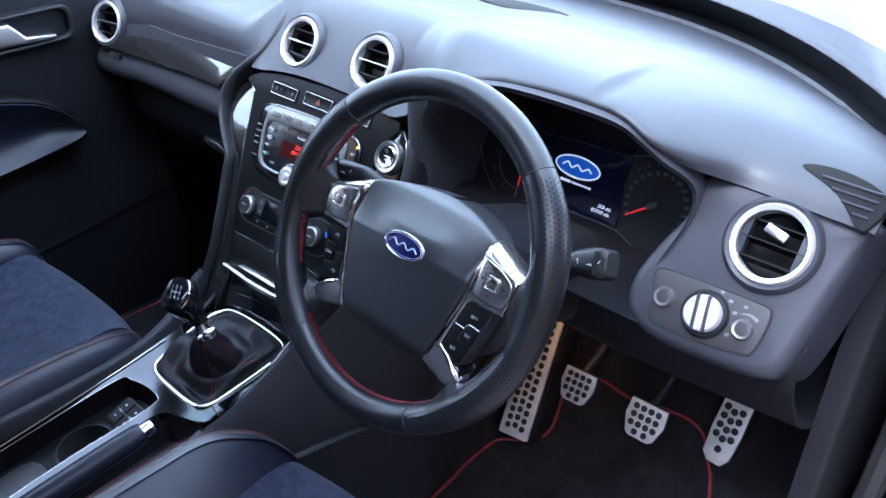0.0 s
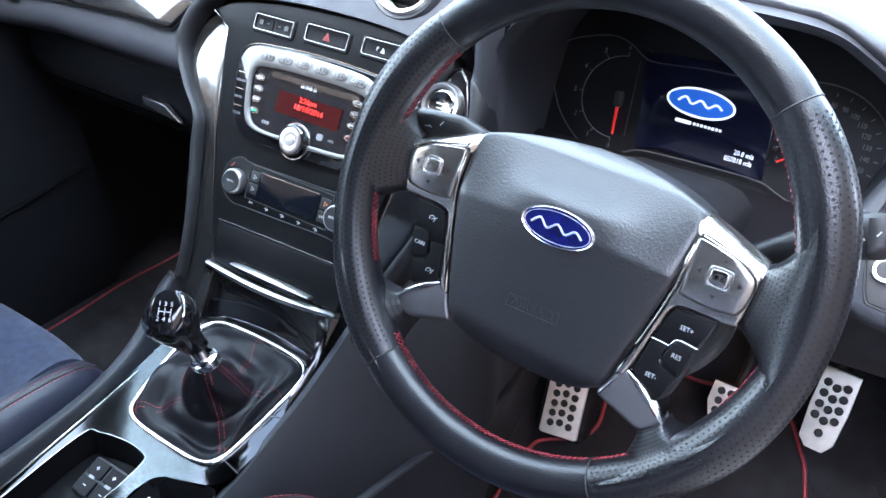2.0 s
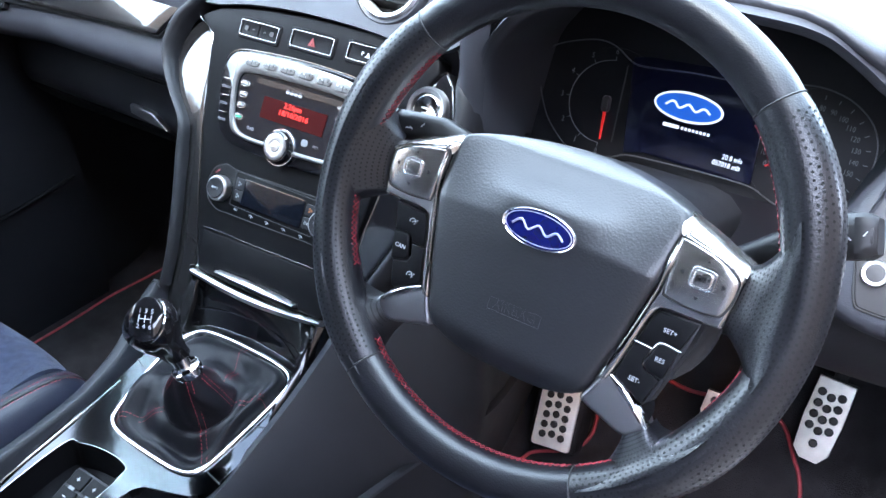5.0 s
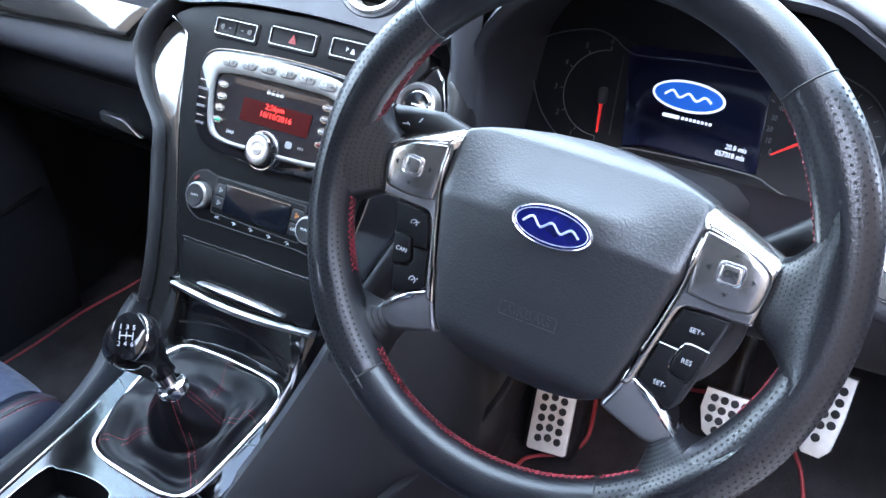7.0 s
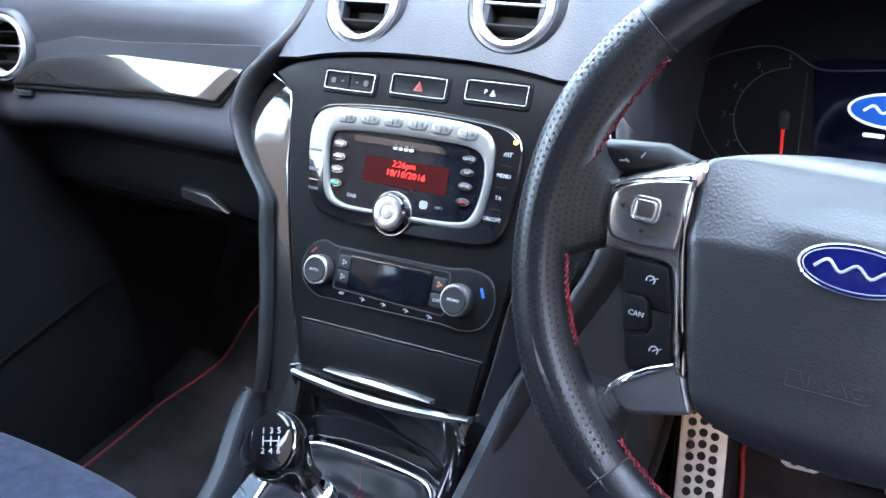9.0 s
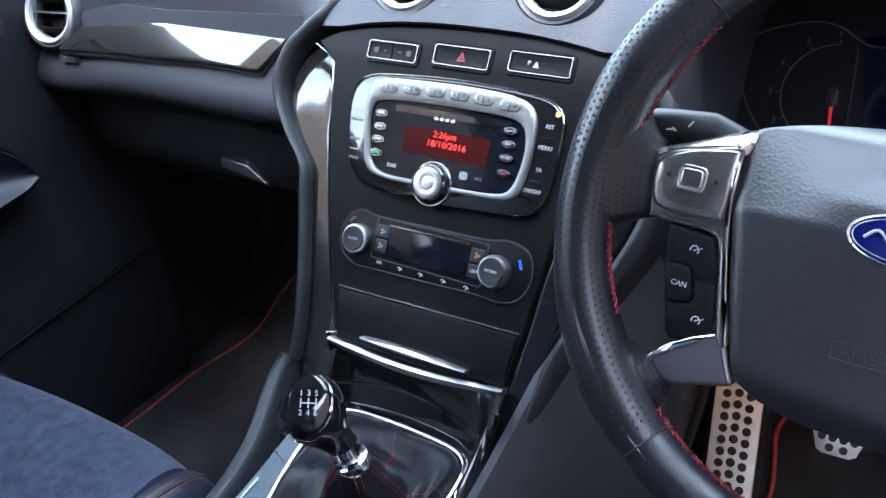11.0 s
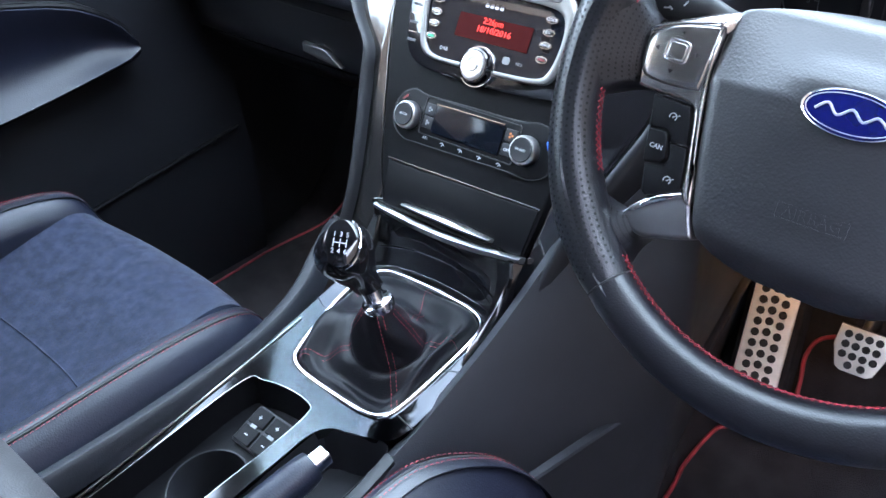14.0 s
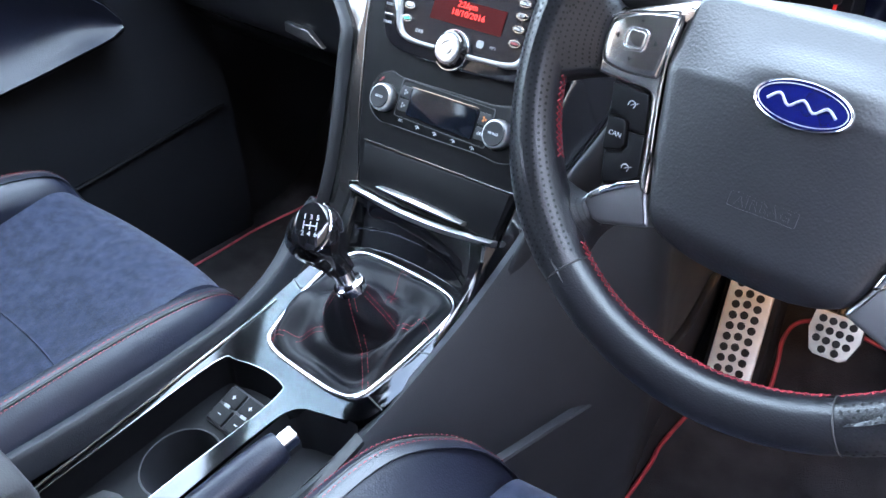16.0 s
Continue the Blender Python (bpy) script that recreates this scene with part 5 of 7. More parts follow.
p = part("perforation", bm, HOLE, sw, flip=False)
p["kind"] = "stuff"
# Crossed red stitching along the inner side of the rim.
for lo, hi in ((139, 168), (182, 206), (228, 296), (298, 312), (334, 358), (372, 404)):
    bm = bmesh.new()
    n = int((hi - lo) / 1.5)
    for phase in (0, 1):
        sweep(bm, [rim_point(lo + 1.5 * k, 182 + (11 if (k + phase) % 2 else -11), 0.0001 + 0.0002 * phase) for k in range(n + 1)], 0.00052, 4)
    part("stitching", bm, RED_THREAD, sw, "crossed red stitching", 60)

def saddle(F, a0, a1, h0, h1, name, label):
    """Leather that flows from the rim's inner side to an edge of the hub, with rounded flanks; perforated."""
    def polar(p):
        return math.degrees(math.atan2(p.y, p.x)) % 360, math.hypot(p.x, p.y)
    def skin(t, f):
        (b0, r0), (b1, r1) = polar(h0), polar(h1)
        flare = (1 - f) ** 1.5
        a = radians(mix(b0 + (a0 - b0) * flare, b1 + (a1 - b1) * flare, t))
        fat = rim_radius(mix(a0, a1, t))
        R = mix(RM + fat * math.cos(radians(95)), mix(r0, r1, t), f)
        z = mix(fat * 1.04 + 0.0004, mix(h0.z, h1.z, t), f ** 1.7)
        z -= 0.009 * abs(2 * t - 1) ** 3 * min(1.0, 2 * f)
        return Vector((R * math.cos(a), R * math.sin(a), z))
    bm = bmesh.new()
    rows = []
    for f in np.linspace(0, 1, 13):
        line = [skin(t, f) for t in np.linspace(0, 1, 15)]
        rows.append([F @ (line[0] + Vector((0, 0, -0.022)))] + [F @ p for p in line] + [F @ (line[-1] + Vector((0, 0, -0.022)))])
    loft(bm, rows)
    part(name, bm, LEATHER, sw, label, 70)
    bm = bmesh.new()
    for i in range(11):
        for j in range(16):
            f, t = 0.04 + 0.088 * i, 0.06 + 0.056 * (j + 0.5 * (i % 2))
            p, u, v = skin(t, f), skin(t + 0.01, f), skin(t, f + 0.01)
            du, dv = (u - p).normalized() * 0.0008, (v - p).normalized() * 0.0008
            p = p + Vector((0, 0, 0.0003))
            bm.faces.new([bm.verts.new(F @ (p + du * math.cos(k * 1.0472) + dv * math.sin(k * 1.0472))) for k in range(6)])
    o = part("perforation", bm, HOLE, sw, flip=False)
    o["kind"] = "stuff"


# The hub sits a little lower than the rim and is turned slightly to the right.
HUB = WHEEL @ Matrix.Translation((-0.0025, 0, 0)) @ Matrix.Rotation(radians(-2.4), 4, "Z")
for s in (-1, 1):
    F = HUB @ Matrix.Diagonal((-s, 1, 1, 1))      # drawn for the left hand, mirrored for the right
    saddle(F, 157, 193, Vector((-0.1300, 0.0290, -0.010)), Vector((-0.1265, -0.0135, -0.0095)), "upper_spoke", "perforated leather upper spoke")
    saddle(F, 205, 238, Vector((-0.1060, -0.0890, -0.010)), Vector((-0.0930, -0.1030, -0.012)), "lower_spoke", "perforated leather lower spoke")
    # Lower spoke plate with its polished upper edge.
    bm = bmesh.new()
    prism(bm, [(p.x, p.y) for p in spline([(-0.1065, -0.0885, 0), (-0.0990, -0.0815, 0), (-0.0900, -0.0745, 0), (-0.0745, -0.0668, 0), (-0.0690, -0.0680, 0), (-0.0640, -0.0800, 0), (-0.0600, -0.0890, 0), (-0.0640, -0.0925, 0), (-0.0800, -0.0975, 0), (-0.0930, -0.1010, 0), (-0.1020, -0.0970, 0)], 4, True)], -0.030, -0.0098, F, 0.0035)
    lower = part("spoke_plate", bm, SPOKE_GREY, sw, "satin grey spoke plate", 50)
    bm = bmesh.new()
    rows = []
    for k, p in enumerate(spline([(-0.1075, -0.0898, -0.0120), (-0.1030, -0.0850, -0.0100), (-0.0960, -0.0788, -0.0088), (-0.0880, -0.0730, -0.0084), (-0.0800, -0.0690, -0.0086), (-0.0752, -0.0664, -0.0096)], 5)):
        f = k / 25
        h = 0.0012 + 0.0026 * math.sin(math.pi * min(1.0, f * 0.85 + 0.12)) ** 0.7
        rows.append([F @ (p + Vector(q)) for q in ((0.0006, -h, -0.004), (0.0004, -h, 0.0), (0.0, -h * 0.5, 0.0012), (-0.0002, 0.0, 0.0008), (-0.0004, h * 0.35, -0.0008), (-0.0006, h * 0.5, -0.006))])
    loft(bm, rows, True, False, True)
    part("spoke_edge", bm, CHROME, lower, "polished edge of the spoke plate", 50)
    bm = bmesh.new()
    sheet(bm, [[F @ Vector(q) for q in ((-0.1060, -0.0872, -0.012), (-0.1030, -0.0850, -0.034), (-0.0990, -0.0830, -0.046))], [F @ Vector(q) for q in ((-0.0760, -0.0668, -0.011), (-0.0800, -0.0690, -0.034), (-0.0820, -0.0700, -0.046))]], 0.002)
    part("spoke_flank", bm, GLOSS, lower, "glossy inner flank of the spoke")
    # Carrier between airbag and keys.
    bm = bmesh.new()
    prism(bm, [(p.x, p.y) for p in spline([(-0.1300, 0.0220, 0), (-0.1180, 0.0275, 0), (-0.1000, 0.0320, 0), (-0.0880, 0.0345, 0), (-0.0866, 0.0300, 0), (-0.0845, 0.0020, 0), (-0.0800, -0.0200, 0), (-0.0740, -0.0465, 0), (-0.0670, -0.0700, 0), (-0.0715, -0.0720, 0), (-0.0752, -0.0664, 0), (-0.0805, -0.0440, 0), (-0.0858, -0.0215, 0), (-0.0890, -0.0160, 0), (-0.0960, -0.0142, 0), (-0.1120, -0.0140, 0), (-0.1235, -0.0135, 0), (-0.1280, -0.0110, 0), (-0.1302, 0.0040, 0), (-0.1310, 0.0150, 0)], 3, True)], -0.030, -0.0078, F, 0.0028)
    part("carrier", bm, SILVER_SATIN, sw, "polished grey metal-look carrier", 50)
    pad = spline([(-0.1285, 0.0165, 0), (-0.1230, 0.0215, 0), (-0.1120, 0.0268, 0), (-0.0985, 0.0300, 0), (-0.0885, 0.0315, 0), (-0.0868, 0.0295, 0), (-0.0870, 0.0120, 0), (-0.0880, -0.0030, 0), (-0.0900, -0.0062, 0), (-0.1060, -0.0078, 0), (-0.1200, -0.0068, 0), (-0.1255, -0.0040, 0), (-0.1285, 0.0050, 0)], 4, True)
    bm = bmesh.new()
    frame_ring(bm, [(-0.1080 + (p.x + 0.1080) * 1.035, 0.0115 + (p.y - 0.0115) * 1.04) for p in pad], [(p.x, p.y) for p in pad], -0.012, -0.0072, F)
    part("key_gap", bm, RUBBER, sw)
    bm = bmesh.new()
    prism(bm, [(p.x, p.y) for p in pad], -0.013, -0.0062, F, 0.0014, lift=lambda x, y: 0.0018 - 4.0 * ((x + 0.1080) ** 2 + 0.8 * (y - 0.0115) ** 2))
    keypad = part("menu_pad", bm, SILVER_SATIN, sw, "polished metal four-way pad", 50)
    okx, oky = -0.1080, 0.0118
    bm = bmesh.new()
    frame_ring(bm, rrect(okx - 0.0080, oky - 0.0070, okx + 0.0080, oky + 0.0070, 0.0036), rrect(okx - 0.0064, oky - 0.0056, okx + 0.0064, oky + 0.0056, 0.003), -0.0066, -0.0034, F, 0.001)
    part("ok_rim", bm, CHROME, keypad)
    bm = bmesh.new()
    prism(bm, rrect(okx - 0.0062, oky - 0.0054, okx + 0.0062, oky + 0.0054, 0.003), -0.007, -0.0036, F, 0.0012)
    part("ok_key", bm, SILVER_SATIN, keypad)
    bm = bmesh.new()
    for x, y, a in ((okx, oky + 0.0105, 0), (okx, oky - 0.0120, 180), (okx - 0.0130, oky - 0.0005, 90), (okx + 0.0130, oky + 0.0005, -90)):
        prism(bm, [(-0.0018, -0.001), (0.0018, -0.001), (0, 0.0016)], 0, 0.0004, at(F, x, y, -0.0052, a))
    bar(bm, F, okx + 0.002, oky + 0.0152, 0.008, 0.0009, -0.0056, 12)
    part("mark", bm, HOLE, keypad)
    if s > 0:
        lettering("OK", 0.0058, at(HUB, -okx, oky, -0.0033), HOLE, keypad)
    # Small polished fillet between pad and airbag cover.
    bm = bmesh.new()
    sweep(bm, spline([F @ Vector(p) for p in ((-0.0872, 0.0330, -0.0105), (-0.0862, 0.0160, -0.0062), (-0.0852, 0.0060, -0.0060), (-0.0838, -0.0060, -0.0074), (-0.0800, -0.0250, -0.0078), (-0.0742, -0.0480, -0.0080))], 5), lambda t: 0.0007 + 0.0014 * math.exp(-((t - 0.2) / 0.14) ** 2), 8)
    part("carrier_edge", bm, SILVER_SATIN, sw, "polished edge beside the airbag cover", 60)
    # Key block below it.
    keys = [(-0.1160, -0.0145), (-0.0890, -0.0155), (-0.0858, -0.0225), (-0.0800, -0.0450), (-0.0755, -0.0655), (-0.0790, -0.0690), (-0.0990, -0.0775), (-0.1030, -0.0735), (-0.1075, -0.0560), (-0.1125, -0.0365)]
    bm = bmesh.new()
    prism(bm, keys, -0.030, -0.0125, F, 0.002)
    block = part("key_block", bm, PLASTIC, sw, "black cruise control key block")
    for k, (poly, word, wx, wy) in enumerate((([(-0.1150, -0.0160), (-0.0898, -0.0168), (-0.0868, -0.0235), (-0.0828, -0.0392), (-0.0935, -0.0398), (-0.0960, -0.0358), (-0.1000, -0.0340), (-0.1098, -0.0350)], "SET+", -0.1005, -0.0265),
                                              ([(-0.1095, -0.0360), (-0.0995, -0.0352), (-0.0965, -0.0368), (-0.0925, -0.0500), (-0.0945, -0.0535), (-0.1050, -0.0562), (-0.1065, -0.0550)], "CAN" if s < 0 else "RES", -0.1008, -0.0452),
                                              ([(-0.0824, -0.0408), (-0.0930, -0.0412), (-0.0908, -0.0500), (-0.0930, -0.0548), (-0.1045, -0.0578), (-0.1000, -0.0745), (-0.0975, -0.0758), (-0.0790, -0.0672), (-0.0770, -0.0645)], "SET-", -0.0900, -0.0635))):
        bm = bmesh.new()
        prism(bm, poly, -0.018, -0.0092 if k != 1 else -0.0078, F, 0.0012)
        key = part("key", bm, FASCIA, block)
        top = -0.0090 if k != 1 else -0.0076
        if s > 0 or k == 1:
            lettering(word, 0.0042, at(HUB, -wx * s if s > 0 else wx, wy, top, 0), WHITE_PRINT, key)
        else:
            bm = bmesh.new()
            M = at(F, wx + 0.003, wy + 0.001, top)
            sweep(bm, [M @ Vector((0.0024 * math.cos(radians(a)), 0.0024 * math.sin(radians(a)), 0.0002)) for a in range(-40, 230, 30)], 0.0003, 5)
            bar(bm, M, 0.0006, 0.0004, 0.0028, 0.0005, 0, 35)
            bar(bm, M, 0.0034, 0.0016, 0.0014, 0.0005, 0, 35)
            part("mark", bm, WHITE_PRINT, key)
    bm = bmesh.new()
    sweep(bm, [F @ Vector(p) for p in ((-0.0945, -0.0405, -0.0090), (-0.0822, -0.0400, -0.0088))], 0.0004, 5)
    part("key_line", bm, GUNMETAL, block)
    if s > 0:
        bm = bmesh.new()
        sweep(bm, spline([F @ Vector(p) for p in ((-0.1110, -0.0355, -0.0085), (-0.1000, -0.0346, -0.0082), (-0.0955, -0.0372, -0.0084), (-0.0918, -0.0500, -0.0086), (-0.0940, -0.0542, -0.0086), (-0.1050, -0.0570, -0.0088))], 4), 0.0004, 5)
        part("key_line", bm, GUNMETAL, block)

# Airbag cover with a crease below the upper face.
def cover_edge(a):
    """Half-width outline of the cover by height."""
    return interp(a, [-0.1000, -0.0985, -0.095, -0.0887, -0.080, -0.063, -0.046, -0.032, 0.002, 0.031, 0.040, 0.046, 0.0515, 0.0555, 0.0590, 0.0610], [0.020, 0.034, 0.047, 0.0590, 0.0640, 0.0688, 0.0736, 0.0768, 0.0842, 0.0868, 0.0866, 0.0845, 0.070, 0.054, 0.032, 0.006])


bm = bmesh.new()
rows = []
ys = [mix(-0.100, -0.004, 0.5 - 0.5 * math.cos(math.pi * k / 26)) for k in range(26)] + [mix(-0.004, 0.061, k / 32) for k in range(33)]
for y in ys:
    w = cover_edge(y)
    line = []
    for j in range(-20, 21):
        t = math.sin(math.pi / 2 * j / 20)
        x = w * t
        up = (y - 0.0042 + 0.003 * (x / 0.085) ** 2) / 0.055
        top = max(0.0, up)
        z = 0.0010 - 0.029 * (1 - 0.5 * (x / 0.085) ** 2) * top - 0.004 * top ** 3 - 0.010 * max(0.0, (top - 0.8) / 0.2) ** 2 if top > 0 else 0.0010 + 0.003 * up
        z += -0.0045 * (x / 0.085) ** 2
        oval = math.exp(-((x / 0.040) ** 4 + ((y - 0.0042) / 0.023) ** 4))
        z = mix(z, 0.0010, oval * 0.8)
        z -= 0.016 * max(0.0, (-0.078 - y) / 0.024) ** 2
        z -= 0.006 * abs(t) ** 40
        line.append(HUB @ Vector((x, y, z)))
    rows.append(line)
deep = WHEEL.to_3x3() @ Vector((0, 0, -0.03))
rows = [[p + deep for p in rows[0]]] + rows
loft(bm, [[r[0] + deep] + r + [r[-1] + deep] for r in rows])
part("airbag_cover", bm, AIRBAG, sw, "grained dark grey airbag cover", 55)
# Shoulders of the hub, which carry the arch of the cover on over the key pads.
for s in (-1, 1):
    bm = bmesh.new()
    rows = []
    for t in np.linspace(0, 1, 13):
        x = mix(0.0830, 0.1310, t)
        yc = interp(x, [0.080, 0.0868, 0.100, 0.118, 0.131], [0.0340, 0.0335, 0.0312, 0.0268, 0.0205])
        yt = interp(x, [0.080, 0.0868, 0.102, 0.118, 0.131], [0.0485, 0.0460, 0.0405, 0.0335, 0.0290])
        sunk = max(0.0, (0.0868 - x) / 0.0038)
        rows.append([HUB @ Vector((s * x, mix(yc, yt, f), z - 0.006 * sunk * max(0.0, 1 - f))) for f, z in ((-0.3, -0.0100), (0.10, -0.0082), (0.45, -0.0125), (0.8, -0.021), (1.0, -0.031), (0.9, -0.045))])
    loft(bm, rows)
    part("hub_shoulder", bm, SILVER_SATIN, sw, "satin silver shoulder above the key pad", 60)
badge = HUB @ Matrix.Translation((0.0004, 0.0043, 0.0014))
bm = bmesh.new()
lathe(bm, [(1.0, -0.004), (1.0, 0.001), (0.97, 0.0018), (0.93, 0.0012)], badge @ Matrix.Diagonal((0.0274, 0.0128, 1, 1)), 44, False)
bd = part("badge", bm, CHROME, sw, "oval chrome-rimmed badge", 50)
bm = bmesh.new()
lathe(bm, [(0.95, -0.001), (0.93, 0.0012), (0.5, 0.0017), (0.0, 0.0019)], badge @ Matrix.Diagonal((0.0274, 0.0128, 1, 1)), 44, False)
part("badge_field", bm, BLUE_ENAMEL, bd, "deep blue enamel", 50)
bm = bmesh.new()
frame_ring(bm, disc(0, 0, 0.0246, 0.0104, 44), disc(0, 0, 0.0240, 0.0099, 44), 0.0010, 0.0018, badge)
part("badge_line", bm, BRIGHT_RING, bd)
waves(badge, 0.0262, 0.0122, 0.0008, 0.0018, BRIGHT_RING, bd, "badge_wave")
AB = at(HUB, 0.0010, -0.0545, -0.0024, 1.6)
lettering("AIRBAG", 0.0082, AB, AIRBAG, sw, squeeze=1.15, depth=0.0006)
bm = bmesh.new()
frame_ring(bm, rrect(-0.0200, -0.0046, 0.0200, 0.0046, 0.0012), rrect(-0.0193, -0.0039, 0.0193, 0.0039, 0.0010), -0.001, 0.0006, AB)
part("airbag_frame", bm, AIRBAG, sw)
for s in (-1, 1):
    bm = bmesh.new()
    M = at(HUB, 0.0685 * s, 0.0150, -0.0084)
    sweep(bm, [M @ Vector(p) for p in ((-0.0036, 0.0012, 0.0004), (0.003, 0.0020, 0), (0.0036, -0.003, 0.002))], 0.0003, 5)
    sweep(bm, [M @ Vector(p) for p in ((-0.003, -0.0014, 0.0014), (0.002, -0.0014, 0.0014))], 0.0003, 5)
    part("horn_mark", bm, HOLE, sw)

# ---- column and stalks ----
col = thing("steering_column", "black plastic steering column shroud", "steering column", (0.371, 0.1, 0.56))
bm = bmesh.new()
rows = []
for t, w, h, lift in ((0.028, 0.048, 0.046, -0.012), (0.045, 0.060, 0.052, -0.012), (0.09, 0.066, 0.055, -0.012), (0.15, 0.070, 0.058, -0.010), (0.26, 0.072, 0.060, 0.0)):
    rows.append([WHEEL @ Vector((w * max(-1, min(1, 1.25 * math.cos(a))), lift + h * max(-1, min(1, 1.2 * math.sin(a))), -t)) for a in [2 * math.pi * k / 28 for k in range(28)]])
loft(bm, rows, True, False, True)
part("shroud", bm, PLASTIC, col, "black grained shroud", 50)
bm = bmesh.new()
lathe(bm, [(0.052, -0.066), (0.058, -0.060), (0.058, -0.048), (0.050, -0.040)], at(WHEEL, 0.060, -0.025), 40)
part("clock_spring", bm, PLASTIC, col, "round black hub housing", 50)
for s, tip, root, label in ((-1, WHEEL @ Vector((-0.155, 0.0405, -0.030)), WHEEL @ Vector((-0.050, 0.022, -0.074)), "black indicator stalk with white symbols"), (1, WHEEL @ Vector((0.1850, 0.0600, -0.058)), WHEEL @ Vector((0.060, -0.020, -0.092)), "black wiper stalk with white symbols")):
    stalk = thing("column_stalk", label, "stalk", tip, "column stalks")
    p0, p1 = root, Vector(tip)
    bend = WHEEL @ (Vector((-0.110, 0.0470, -0.036)) if s < 0 else Vector((0.152, 0.0500, -0.064)))
    bm = bmesh.new()
    d = (p1 - bend).normalized()
    rows = []
    for t, w, h in ((0.0, 0.010, 0.010), (0.25, 0.010, 0.010), (0.42, 0.012, 0.0085 if s < 0 else 0.012), (0.70, 0.013, 0.0105 if s < 0 else 0.015), (0.92, 0.013, 0.011 if s < 0 else 0.0145), (1.0, 0.011, 0.008 if s < 0 else 0.012)):
        c = p0.lerp(bend, t / 0.42) if t < 0.42 else bend.lerp(p1, (t - 0.42) / 0.58)
        up = (WHEEL.to_3x3() @ Vector((0, 1, 0)))
        side = d.cross(up).normalized()
        up = side.cross(d)
        rows.append([c + side * w * max(-1, min(1, 1.08 * math.cos(2 * math.pi * k / 20))) + up * h * max(-1, min(1, 1.08 * math.sin(2 * math.pi * k / 20))) for k in range(20)])
    loft(bm, rows, True, False, True)
    part("lever", bm, STALK_BLACK, stalk, "black lever", 40)
    bm = bmesh.new()
    e = p1 - d * 0.010
    rows = [[e + d * o + side * w * max(-1, min(1, 1.3 * math.cos(2 * math.pi * k / 20))) + up * h * max(-1, min(1, 1.3 * math.sin(2 * math.pi * k / 20))) for k in range(20)] for o, w, h in ((0.0, 0.0135, 0.0108 if s < 0 else 0.0142), (0.006, 0.0135, 0.0108 if s < 0 else 0.0142), (0.012, 0.009, 0.008 if s < 0 else 0.0110))]
    loft(bm, rows, True, False, True)
    part("end_cap", bm, STALK_BLACK, stalk, "", 40)
    nz = side if side.y < 0 else -side
    M = Matrix.Translation(bend.lerp(p1, 0.55) + nz * 0.0136) @ Matrix((( d.x * s, up.x, nz.x, 0), (d.y * s, up.y, nz.y, 0), (d.z * s, up.z, nz.z, 0), (0, 0, 0, 1)))
    bm = bmesh.new()
    for x, y, w, h, a in ((-0.013, 0.002, 0.0035, 0.0008, 30), (-0.012, 0.0, 0.0008, 0.004, 0), (0.001, -0.002, 0.005, 0.0009, 0), (0.003, -0.002, 0.0009, 0.003, 45), (0.012, 0.001, 0.0008, 0.004, -40)):
        bar(bm, M, x, y, w, h, 0, a)
    part("mark", bm, WHITE_PRINT, stalk)

# ---- centre console ----
CON = Matrix(((1, 0, 0, 0), (0, 0.993, -0.12, -0.1), (0, 0.12, 0.993, 0.28), (0, 0, 0, 1)))
con = thing("centre_console", "gloss black centre console with chrome edging", "centre console", (0, -0.1, 0.0))
# Sides down to the floor, driver's side flaring out ahead into the knee panel.
bm = bmesh.new()
rows = []
for y, x, z, bulge in ((-0.60, 0.125, 0.27, 0.012), (-0.40, 0.122, 0.268, 0.012), (-0.25, 0.116, 0.268, 0.012), (-0.12, 0.112, 0.274, 0.014), (-0.05, 0.112, 0.292, 0.016), (0.00, 0.119, 0.320, 0.018), (0.042, 0.1275, 0.354, 0.020), (0.09, 0.139, 0.40, 0.022), (0.14, 0.155, 0.46, 0.022), (0.19, 0.165, 0.52, 0.02), (0.28, 0.158, 0.52, 0.004), (0.42, 0.148, 0.52, -0.004), (0.60, 0.145, 0.52, -0.004)):
    foot = 0.06 * max(0.0, min(1.0, (0.34 - y) / 0.3))
    rows.append([(x - 0.009, y, z - 0.022), (x - 0.008, y, z - 0.004), (x - 0.003, y, z - 0.001), (x, y, z - 0.006), (x + bulge, y, z - 0.05), (x + bulge * 1.6 + 0.01, y, z - 0.14), (x + bulge * 1.7 + 0.015, y, mix(z - 0.2, 0.05, 0.5)), (x + foot, y, FLOOR)])
rows = [[tuple(v) for v in col] for col in zip(*[spline(list(c), 3) for c in zip(*rows)])]
sheet(bm, rows, 0.004)
CONSOLE_SIDE = material("console_side_plastic", (0.028, 0.029, 0.034), 0.5, cell=(1000, 0.0003), stain=(10, 0.14), spec=0.32)
side = part("driver_side", bm, CONSOLE_SIDE, con, "dark grey driver's side of the console", 60)
bm = bmesh.new()
sweep(bm, spline([(0.1262, 0.043, 0.3535), (0.1312, 0.0435, 0.346), (0.1490, 0.046, 0.304), (0.1688, 0.05, 0.225), (0.1745, 0.05, 0.16)], 4), 0.0017, 6)
part("side_seam", bm, HOLE, side)
bm = bmesh.new()
sweep(bm, spline([(0.176, 0.46, 0.16), (0.183, 0.40, 0.165), (0.188, 0.31, 0.135), (0.191, 0.21, 0.150), (0.190, 0.07, 0.195), (0.176, -0.06, 0.215)], 6), 0.0055, 8, flat=0.6)
part("side_edge", bm, CONSOLE_SIDE, side, "raised edge of the side panel")
bm = bmesh.new()
